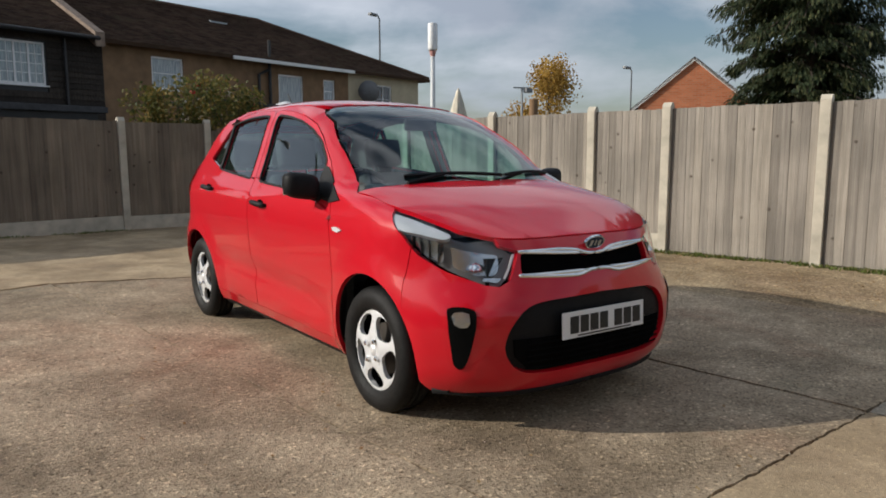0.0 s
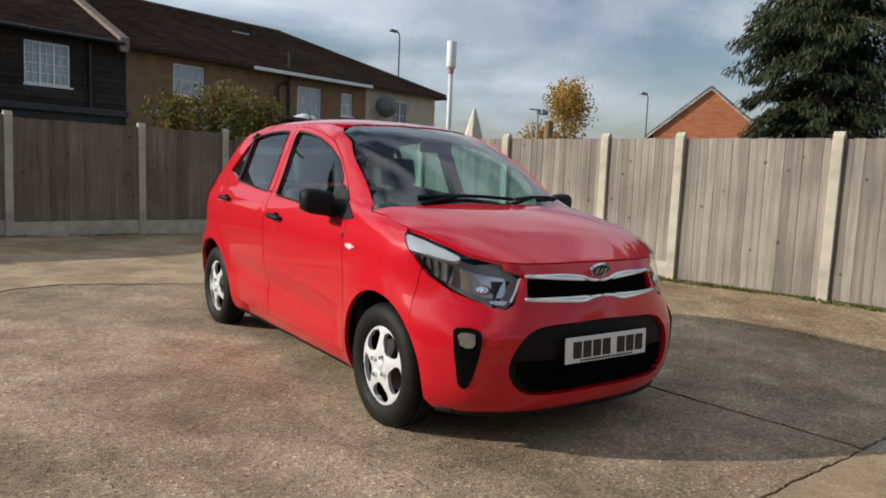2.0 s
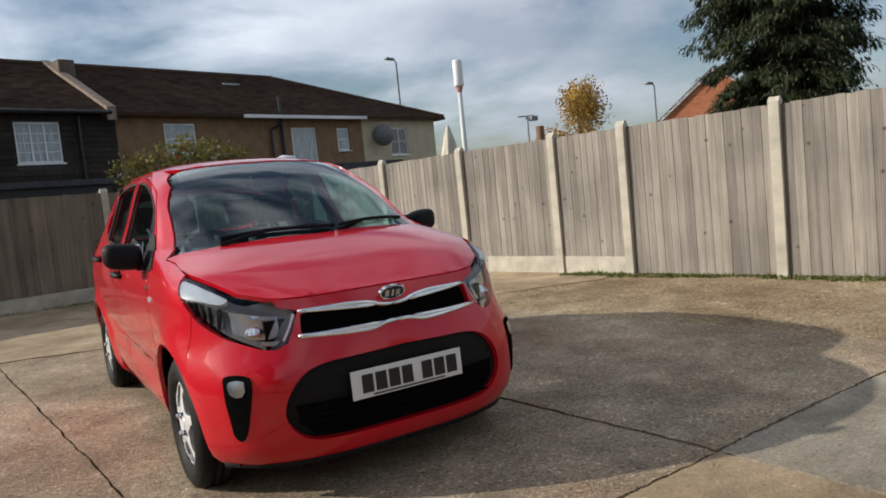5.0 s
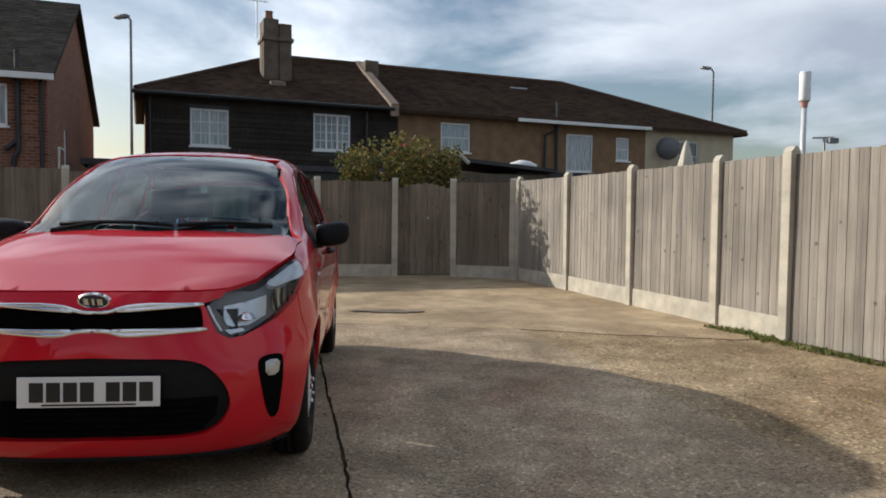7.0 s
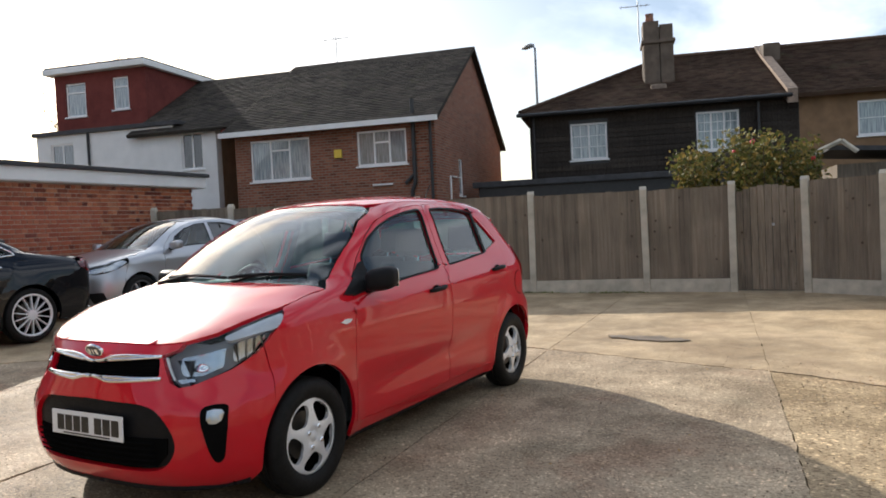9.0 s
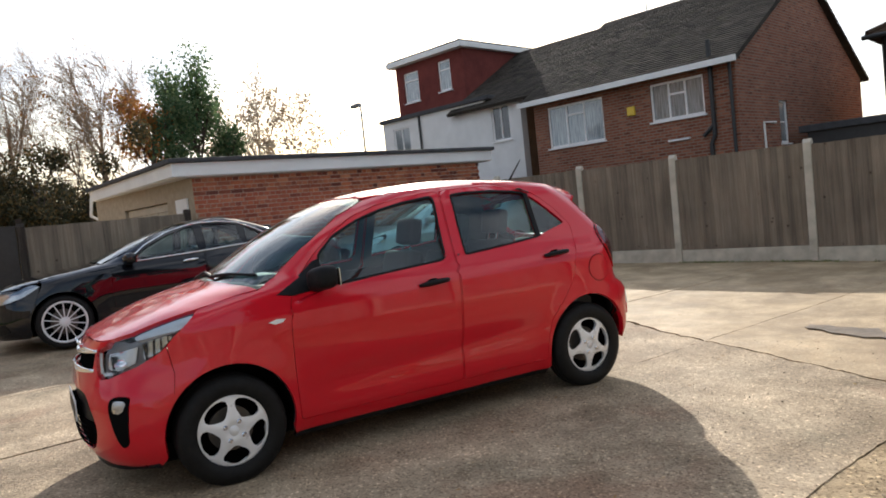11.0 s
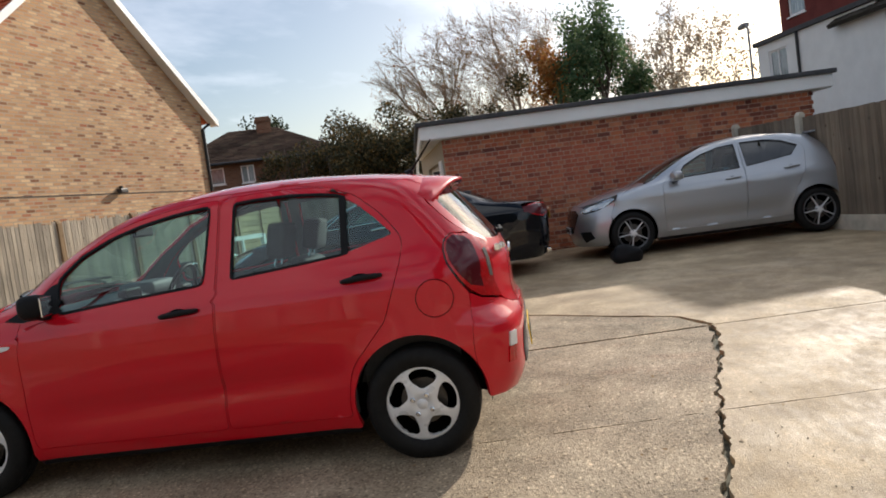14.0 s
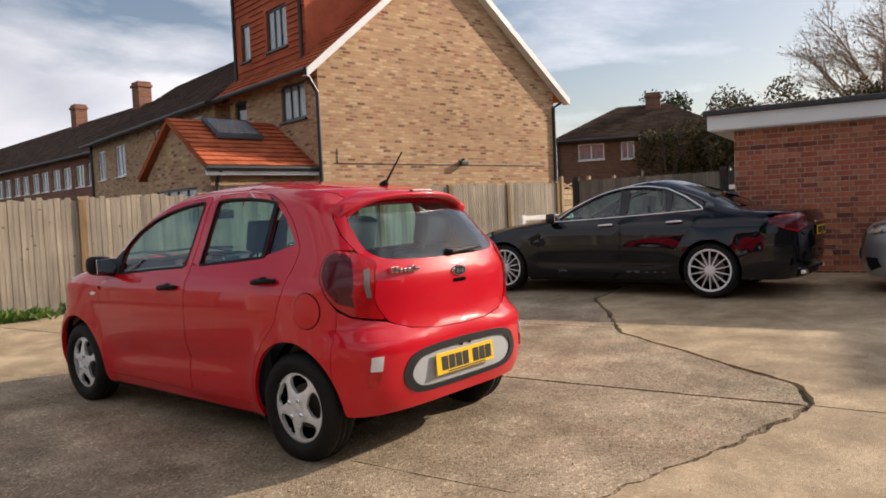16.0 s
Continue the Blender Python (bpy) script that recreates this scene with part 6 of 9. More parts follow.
        panel(sh, "headlamp_bowl", HEAD, [], M_HOUSING, root, s, -0.045, 0.0, 0.05)
        hl = panel(sh, "headlamp", HEAD, [], M_LENS, root, s, 0.003, 0.0, 0.04, "large clear headlamp")
        hl.visible_shadow = False
        panel(sh, "light_guide", HEAD_BAND, [], M_GUIDE, hl, s, -0.008, 0.02, 0.03, "bright light guide strip")
        panel(sh, "reflector", HEAD_IN, [], M_REFLECTOR, hl, s, -0.03, 0.02, 0.03)
        panel(sh, "reflector", HEAD_OUT, [], M_REFLECTOR, hl, s, -0.034, 0.02, 0.03)
        panel(sh, "lamp_edge", HEAD_EDGE, [], M_CLEARLAMP, hl, s, -0.012, 0.01, 0.03)
        panel(sh, "indicator", HEAD_LOW, [], M_REFLECTOR, hl, s, -0.01, 0.02, 0.03)
        bowl = lathe([(0.0, 0.0), (0.004, 0.018), (0.018, 0.036), (0.032, 0.044), (0.032, 0.047)], 20, "y")
        part("projector", bowl, M_CHROME, hl, smooth=True, m=Matrix.Translation((s * 0.545, -1.655, 0.708)) @ Matrix.Rotation(math.pi, 4, "X"))
        for k in range(4):
            panel(sh, "lamp_fin", S((-1.575 + 0.035 * k, 0.70 + 0.014 * k), (-1.570 + 0.035 * k, 0.70 + 0.014 * k), (-1.565 + 0.035 * k, 0.775 + 0.012 * k), (-1.570 + 0.035 * k, 0.775 + 0.012 * k)), [], M_GLOSSBLACK, hl, s, -0.024, 0.01, 0.03)
        fog = panel(sh, "fog_recess", FOG, [], M_GAP, root, s, 0.004, 0.03, 0.03)
        panel(sh, "fog_lamp", F((0.634, 0.515), (0.652, 0.521), (0.677, 0.518), (0.687, 0.505), (0.684, 0.472), (0.667, 0.46), (0.647, 0.463), (0.636, 0.48)), [], M_REFLECTOR, fog, s, 0.006, 0.012, 0.02, "small clear fog lamp")
        panel(sh, "tail_lamp_bezel", inset_tag(TAIL, 0.007), [], M_GLOSSBLACK, root, s, 0.004, 0.015, 0.035)
        tl = panel(sh, "tail_lamp", TAIL, [], M_TAIL, root, s, 0.008, 0.02, 0.035, "wrap-round red tail lamp")
        panel(sh, "dark_lens", TAIL_DARK, [], M_TAIL_DARK, tl, s, 0.010, 0.004, 0.03)
        panel(sh, "clear_lens", R((0.582, 0.985), (0.612, 0.975), (0.628, 0.90), (0.62, 0.845), (0.598, 0.84), (0.602, 0.91)), [], M_SMOKE, tl, s, 0.012, 0.004, 0.03)
        rf = panel(sh, "rear_reflector", R((0.628, 0.488), (0.685, 0.488), (0.690, 0.415), (0.640, 0.415)), [], M_TAIL, root, s, 0.008, 0.012, 0.03)
        panel(sh, "reversing_lamp", R((0.615, 0.562), (0.672, 0.558), (0.680, 0.492), (0.626, 0.490)), [], M_CLEARLAMP, rf, s, 0.009, 0.012, 0.03)
        for yy in (-1.2, 1.2):
            wheel(root, (0.694 if yy < 0 else 0.698) * s, yy, 0.285, 0.187, 0.17, "cover", s, hub=0.274, spin=0.0 if yy < 0 else 30.0)
        panel(sh, "sill_trim", S((-0.865, 0.14), (0.865, 0.14), (0.865, 0.173), (-0.865, 0.173)), [], M_TRIM, root, s, 0.0, 0.02, 0.1)
    flap = panel(sh, "fuel_flap", S(*arc(1.33, 0.785, 0.088, 0, 348, 30)), [], M_RED, root, 1, 0.004, 0.003, 0.03)
    panel(sh, "flap_gap", S(*arc(1.33, 0.785, 0.0925, 0, 348, 30)), [], M_GAP, flap, 1, 0.0016, 0.003, 0.03)
    # bonnet, roof, screens
    lid(sh, "bonnet", bonnet_outline(sh), M_RED, root, 1.03, 0.5, 0.0015, 0.02, 0.04)
    lid(sh, "roof", [(0.0, -0.262), (0.25, -0.245), (0.42, -0.205), (0.492, -0.09), (0.518, 0.1), (0.524, 0.5), (0.518, 0.87), (0.493, 1.15), (0.436, 1.325), (0.25, 1.35), (0.0, 1.36)], M_RED, root, 1.4858, 1.0, 0.001, 0.02, 0.05)
    lid(sh, "headlining", [(0.0, -0.22), (0.42, -0.17), (0.49, 0.1), (0.49, 0.87), (0.40, 1.28), (0.0, 1.30)], M_LINING, root, 1.4858, 1.0, -0.035, 0.0, 0.1)
    ws = F((0.0, 1.012), (0.3, 1.008), (0.52, 0.998)) + S((-0.975, 0.985), (-0.87, 1.022), (-0.68, 1.162), (-0.43, 1.315), (-0.245, 1.392)) + F((0.40, 1.41), (0.2, 1.421), (0.0, 1.4245))
    g = panel(sh, "windscreen", ws, [], M_GLASS, root, 1, -0.004, 0.0, 0.06, sym=True)
    g.visible_shadow = False
    panel(sh, "windscreen_band", F((0.0, 1.40), (0.35, 1.388)) + S((-0.30, 1.362), (-0.245, 1.392)) + F((0.40, 1.41), (0.2, 1.421), (0.0, 1.4245)), [], M_GLOSSBLACK, root, 1, -0.008, 0.0, 0.05, sym=True)
    lid(sh, "cowl", [(0.0, -1.118), (0.3, -1.098), (0.55, -1.056), (0.69, -1.02), (0.69, -0.96), (0.55, -0.99), (0.3, -1.02), (0.0, -1.03)], M_TRIM, root, 1.012, 0.5, -0.012, 0.02, 0.04)
    for x0, x1, y1 in ((-0.46, 0.10, -0.985), (0.12, 0.56, -0.955)):
        bm = bmesh.new()
        line = []
        for i in range(9):
            x = x0 + (x1 - x0) * i / 8
            z = 1.035 + 0.012 * math.sin(i / 8 * math.pi)
            y = float(sh.yf(np.array(z))) + float(sh.lf(np.array(z))) * (1 - (1 - (abs(x) / 0.73) ** 2.3) ** (1 / 2.3))
            line.append((x, y - 0.022, z))
        tube(bm, line, 0.009, 6)
        tube(bm, [(x0 - 0.02, -1.06, 1.005), line[3]], 0.011, 6)
        part("wiper", bm, M_TRIM, root)
    # nose
    lower = soft(F((0.0, 0.252), (0.33, 0.252), (0.42, 0.262), (0.475, 0.295), (0.51, 0.35), (0.512, 0.40), (0.485, 0.465), (0.42, 0.53), (0.33, 0.552), (0.0, 0.562)), 0.03)
    grille = soft(F((0.0, 0.658), (0.06, 0.658), (0.115, 0.642), (0.20, 0.645), (0.405, 0.655), (0.392, 0.742), (0.20, 0.748), (0.11, 0.741), (0.055, 0.722), (0.0, 0.72)), 0.012)
    outer = F((0.0, 0.794), (0.2, 0.7935), (0.36, 0.7925), (0.44, 0.7955), (0.482, 0.80), (0.465, 0.772), (0.397, 0.751), (0.427, 0.688), (0.456, 0.637), (0.50, 0.614), (0.55, 0.621)) + S((-1.605, 0.672), (-1.50, 0.730), (-1.470, 0.757), (-1.452, 0.62), (-1.474, 0.485)) + S(*arc(-1.2, cz, A, 147.5, 194, 8)) + S((-1.545, 0.17)) + F((0.55, 0.165), (0.3, 0.165), (0.0, 0.165)) + lower + grille
    panel(sh, "front_bumper", outer, [], M_RED, root, 1, 0.0, 0.035, 0.04, sym=True)
    panel(sh, "lower_grille", lower, [], M_TRIM, root, 1, -0.022, 0.0, 0.05, sym=True)
    panel(sh, "grille_mesh", F((0.0, 0.40), (0.47, 0.40), (0.46, 0.33), (0.40, 0.275), (0.3, 0.262), (0.0, 0.26)), [], M_GAP, root, 1, -0.014, 0.01, 0.05, sym=True)
    for z in (0.285, 0.31, 0.335, 0.36, 0.385):
        strip(sh, F((0.0, z), (0.2, z), (0.42, z)), 0.0045, M_GAP, root, "grille_slat", 0.006)
    panel(sh, "upper_grille", grille, [], M_GAP, root, 1, -0.025, 0.0, 0.05, sym=True)
    for z in (0.668, 0.682, 0.696, 0.71):
        strip(sh, F((0.0, z), (0.2, z), (0.38, z)), 0.0025, M_GAP, root, "grille_slat", -0.016)
    strip(sh, soft(F((0.0, 0.658), (0.06, 0.657), (0.115, 0.640), (0.20, 0.643), (0.415, 0.654)), 0.02), 0.0095, M_CHROME, root, "chrome_strip", 0.0)
    strip(sh, soft(F((0.0, 0.722), (0.055, 0.724), (0.11, 0.742), (0.20, 0.749), (0.398, 0.746)), 0.02), 0.0085, M_CHROME, root, "chrome_strip", 0.0)
    strip(sh, F((0.0, 0.168), (0.3, 0.168), (0.55, 0.17)) + S((-1.56, 0.175)), 0.018, M_TRIM, root, "bumper_lip", -0.008)
    badge(root, Matrix.Translation((0.0, -1.808, 0.769)) @ Matrix.Rotation(radians(24), 4, "X"), 1.0)
    bars_plate(root, "number_plate", 0.52, 0.111, Matrix.Translation((0.003, -1.876, 0.386)) @ Matrix.Rotation(radians(-2), 4, "X"), M_PLATE, [1, 1, 1, 1, 0, 1, 1, 1])
    part("plate_bracket", boxes((-0.2, 0.2, -1.868, -1.83, 0.40, 0.48), bevel=0.008), M_GAP, root)
    # tail
    glass_r = soft(R((0.0, 1.010), (0.3, 1.014), (0.48, 1.024), (0.548, 1.06), (0.55, 1.14), (0.527, 1.25), (0.493, 1.295), (0.25, 1.316), (0.0, 1.320)), 0.03)
    gate = soft(R((0.0, 0.648), (0.22, 0.652), (0.40, 0.675), (0.48, 0.70), (0.525, 0.722), (0.582, 0.82), (0.564, 0.955), (0.524, 1.012), (0.56, 1.042), (0.596, 1.066), (0.603, 1.15), (0.578, 1.24), (0.545, 1.298), (0.5, 1.318), (0.25, 1.338), (0.0, 1.342)), 0.02)
    panel(sh, "tailgate", gate + glass_r[::-1], [], M_RED, root, 1, 0.0, 0.02, 0.04, sym=True)
    g = panel(sh, "rear_screen", glass_r, [], M_GLASS, root, 1, -0.003, 0.0, 0.06, sym=True)
    g.visible_shadow = False
    pan = soft(R((0.0, 0.335), (0.35, 0.338), (0.44, 0.352), (0.50, 0.40), (0.51, 0.45), (0.475, 0.525), (0.40, 0.56), (0.25, 0.575), (0.0, 0.58)), 0.03)
    bump = R((0.0, 0.644), (0.22, 0.649), (0.40, 0.671), (0.483, 0.697), (0.535, 0.716), (0.60, 0.728), (0.688, 0.748)) + S((1.4955, 0.785), (1.4955, 0.66), (1.4895, 0.52)) + S(*arc(1.2, cz, A, 27, -4, 8)) + R((0.66, 0.262), (0.45, 0.266), (0.0, 0.27)) + pan
    panel(sh, "rear_bumper", bump, [], M_RED, root, 1, 0.0, 0.03, 0.04, sym=True)
    panel(sh, "bumper_insert", pan, [], M_TRIM, root, 1, -0.012, 0.0, 0.05, sym=True)
    panel(sh, "insert_plate", R((0.0, 0.355), (0.33, 0.358), (0.41, 0.375), (0.462, 0.425), (0.455, 0.475), (0.39, 0.532), (0.25, 0.548), (0.0, 0.552)), [], M_GREYINS, root, 1, -0.004, 0.012, 0.05, sym=True)
    ring = soft(R((0.0, 0.362), (0.33, 0.365), (0.405, 0.382), (0.452, 0.43), (0.442, 0.475), (0.385, 0.522), (0.25, 0.538), (0.0, 0.542)), 0.03)
    panel(sh, "insert_ring", pan + ring[::-1], [], M_GREYTRIM, root, 1, 0.004, 0.02, 0.04, sym=True)
    bars_plate(root, "number_plate", 0.52, 0.111, Matrix.Translation((0.03, 1.757, 0.408)) @ Matrix.Rotation(math.pi, 4, "Z") @ Matrix.Rotation(radians(-4), 4, "X"), M_PLATE_Y, [1, 1, 1, 1, 0, 1, 1, 1])
    badge(root, Matrix.Translation((-0.02, 1.692, 0.928)) @ Matrix.Rotation(math.pi, 4, "Z") @ Matrix.Rotation(radians(4), 4, "X"), 0.9)
    # black block in place of the shaded recess under the red handle
    part("tailgate_grip", boxes((-0.075, 0.035, 1.67, 1.703, 0.868, 0.888), bevel=0.008), M_GAP, root)
    for i in range(7):
        part("name_stroke", boxes((0.475 - i * 0.027, 0.493 - i * 0.027, 1.632 + i * 0.0045, 1.660 + i * 0.0045, 0.955, 0.974 + (0.012 if i in (0, 1, 5) else 0)), bevel=0.003), M_CHROME, root)
    bm = bmesh.new()
    tube(bm, [(0.02, 1.635, 1.035), (0.0, 1.665, 1.03), (-0.30, 1.648, 1.045)], [0.016, 0.014, 0.007], 8)
    part("rear_wiper", bm, M_TRIM, root)
    # roof spoiler
    vs, fs = [], []
    cols = 25
    for i in range(cols):
        t = -1 + 2 * i / (cols - 1)
        x = 0.56 * t
        e = abs(t) ** 3
        zt = float(sh.top(np.array(abs(x) * 0.93), np.array(1.30), 1.4858, 1.0)) - 0.02 * e
        tip = 1.485 - 0.10 * t * t - 0.03 * e
        zz = zt - 0.035 - 0.015 * e
        prof = [(1.285, zt + 0.002), (1.36, zt - 0.006), (tip - 0.012, zz + 0.008), (tip, zz - 0.004), (tip - 0.012, zz - 0.018), (1.38, zz - 0.03), (1.34, zz - 0.04)]
        vs += [(x, y, z) for y, z in prof]
    k = 7
    for i in range(cols - 1):
        for j in range(k - 1):
            fs.append((i * k + j, (i + 1) * k + j, (i + 1) * k + j + 1, i * k + j + 1))
    fs += [tuple(range(k)), tuple((cols - 1) * k + j for j in range(k - 1, -1, -1))]
    part("spoiler", mesh_of("spoiler", vs, fs, smooth=True), M_RED, root)
    part("brake_light", boxes((-0.09, 0.09, 1.452, 1.474, 1.366, 1.38), bevel=0.004), M_TAIL_DARK, root)
    bm = bmesh.new()
    tube(bm, [(0, 1.17, 1.415), (0, 1.20, 1.44)], [0.03, 0.016], 10)
    tube(bm, [(0, 1.195, 1.435), (0, 1.33, 1.60)], [0.008, 0.004], 6)
    part("aerial", bm, M_TRIM, root, "short black roof aerial")
    # underside, wells, cabin
    part("floor_pan", boxes((-0.66, 0.66, -1.62, 0.86, 0.17, 0.26), (-0.45, 0.45, 0.86, 1.45, 0.24, 0.30), (-0.52, 0.52, -1.70, -1.0, 0.26, 0.72), (-0.55, 0.55, 1.05, 1.58, 0.26, 0.62)), M_GAP, root)
    wells(root, (-1.2, 1.2), 0.338, 0.44, 0.68)
    for s in (0.68, -0.68):
        part("door_card", boxes((s - 0.02, s + 0.02, -0.83, 0.86, 0.24, 0.90)), M_DASH, root)
        part("boot_lining", boxes((s * 0.853 - 0.02, s * 0.853 + 0.02, 0.9, 1.4, 0.24, 0.98)), M_DASH, root)
    dash = boxes((-0.66, 0.66, -1.02, -0.60, 0.55, 0.93), bevel=0.06)
    part("dashboard", dash, M_DASH, root, smooth=True)
    part("instrument_hood", boxes((-0.52, -0.20, -0.82, -0.58, 0.90, 0.985), bevel=0.03), M_DASH, root, smooth=True)
    part("screen_unit", boxes((-0.09, 0.09, -0.66, -0.60, 0.86, 0.97), bevel=0.01), M_GLOSSBLACK, root)
    part("parcel_shelf", boxes((-0.52, 0.52, 1.12, 1.50, 0.93, 0.95)), M_DASH, root)
    for x, y in ((-0.34, 0.02), (0.34, 0.02)):
        seat(root, x, y)
    for x in (-0.34, 0.34):
        seat(root, x, 0.80, w=0.52)
    sw = thing_part("steering_wheel", root, Matrix.Translation((-0.36, -0.47, 0.885)) @ Matrix.Rotation(radians(68), 4, "X"))
    bm = bmesh.new()
    ringp = [(0.18 * math.cos(2 * math.pi * i / 32), 0.18 * math.sin(2 * math.pi * i / 32), 0) for i in range(33)]
    tube(bm, ringp, 0.016, 8, cap=False)
    part("rim", bm, M_TRIM, sw, smooth=True)
    part("spokes", boxes((-0.17, 0.17, -0.025, 0.025, -0.02, 0.01), (-0.025, 0.025, -0.17, 0.0, -0.02, 0.01), bevel=0.006), M_REFLECTOR, sw)
    part("boss", boxes((-0.065, 0.065, -0.06, 0.06, -0.03, 0.03), bevel=0.02), M_TRIM, sw, smooth=True)
    part("interior_mirror", boxes((-0.11, 0.11, -0.50, -0.47, 1.27, 1.335), bevel=0.012), M_TRIM, root)
    return root


def inset_tag(pts, d):
    """The same outline drawn in by d metres."""
    p = inset([(a, b) for _, a, b in pts], d)
    return [(k, float(a), float(b)) for (k, _, _), (a, b) in zip(pts, p)]


def badge(parent, m, s):
    b = thing_part("badge", parent, m)
    prof = [(64 * s / 1000, 33 * s / 1000)]
    a, c = prof[0]

    def oval(k, y0, y1):
        vs, fs, n = [], [], 36
        for y, q in ((y0, k), (y1, k * 0.94)):
            vs += [(a * q * math.cos(2 * math.pi * i / n), y, c * q * math.sin(2 * math.pi * i / n)) for i in range(n)]
        fs = [(i, (i + 1) % n, n + (i + 1) % n, n + i) for i in range(n)] + [tuple(range(n, 2 * n))]
        return mesh_of("oval", vs, fs)

    part("badge_rim", oval(1.0, 0.0, -0.010), M_CHROME, b)
    part("badge_field", oval(0.84, -0.009, -0.0115), M_BLUE_BADGE, b)
    part("badge_mark", boxes((-0.036 * s, -0.018 * s, -0.0135, -0.0115, -0.014 * s, 0.014 * s), (-0.006 * s, 0.004 * s, -0.0135, -0.0115, -0.014 * s, 0.014 * s), (0.014 * s, 0.034 * s, -0.0135, -0.0115, -0.014 * s, 0.012 * s)), M_CHROME, b)


HEAD = soft(F((0.402, 0.748), (0.432, 0.688), (0.461, 0.642), (0.503, 0.619), (0.55, 0.626)) + S((-1.605, 0.678), (-1.50, 0.736), (-1.432, 0.81), (-1.30, 0.905), (-1.42, 0.879), (-1.52, 0.851), (-1.60, 0.823)) + F((0.488, 0.797), (0.467, 0.776)), 0.012, True)
HEAD_BAND = soft(S((-1.318, 0.897), (-1.42, 0.8755), (-1.52, 0.8475), (-1.60, 0.8185), (-1.595, 0.800), (-1.50, 0.820), (-1.42, 0.828), (-1.37, 0.842)), 0.012, True)
HEAD_IN = soft(F((0.478, 0.742), (0.480, 0.69), (0.50, 0.660), (0.575, 0.660)) + S((-1.625, 0.69), (-1.605, 0.768)), 0.012, True)
HEAD_OUT = soft(S((-1.59, 0.70), (-1.578, 0.778), (-1.46, 0.806), (-1.445, 0.79), (-1.495, 0.745)), 0.012, True)
HEAD_LOW = F((0.482, 0.648), (0.502, 0.631), (0.555, 0.638), (0.548, 0.650))
HEAD_EDGE = F((0.411, 0.742), (0.440, 0.688), (0.468, 0.645), (0.474, 0.648), (0.447, 0.690), (0.420, 0.743))
FOG = soft(F((0.609, 0.522), (0.627, 0.538), (0.672, 0.541), (0.698, 0.53), (0.702, 0.45), (0.684, 0.31), (0.667, 0.288), (0.652, 0.292), (0.639, 0.34), (0.617, 0.47)), 0.012, True)
TAIL = soft(R((0.53, 1.01), (0.571, 0.955), (0.589, 0.82), (0.535, 0.727), (0.60, 0.737), (0.688, 0.758)) + S((1.499, 0.80), (1.458, 0.855), (1.410, 0.943), (1.397, 1.0), (1.404, 1.05), (1.433, 1.074)) + R((0.60, 1.058), (0.56, 1.034)), 0.012, True)
TAIL_DARK = R((0.672, 0.80)) + S((1.503, 0.822), (1.465, 0.87), (1.420, 0.95), (1.407, 1.005), (1.414, 1.045), (1.44, 1.064)) + R((0.645, 1.052), (0.64, 1.03), (0.662, 0.95), (0.68, 0.86))
red_car()
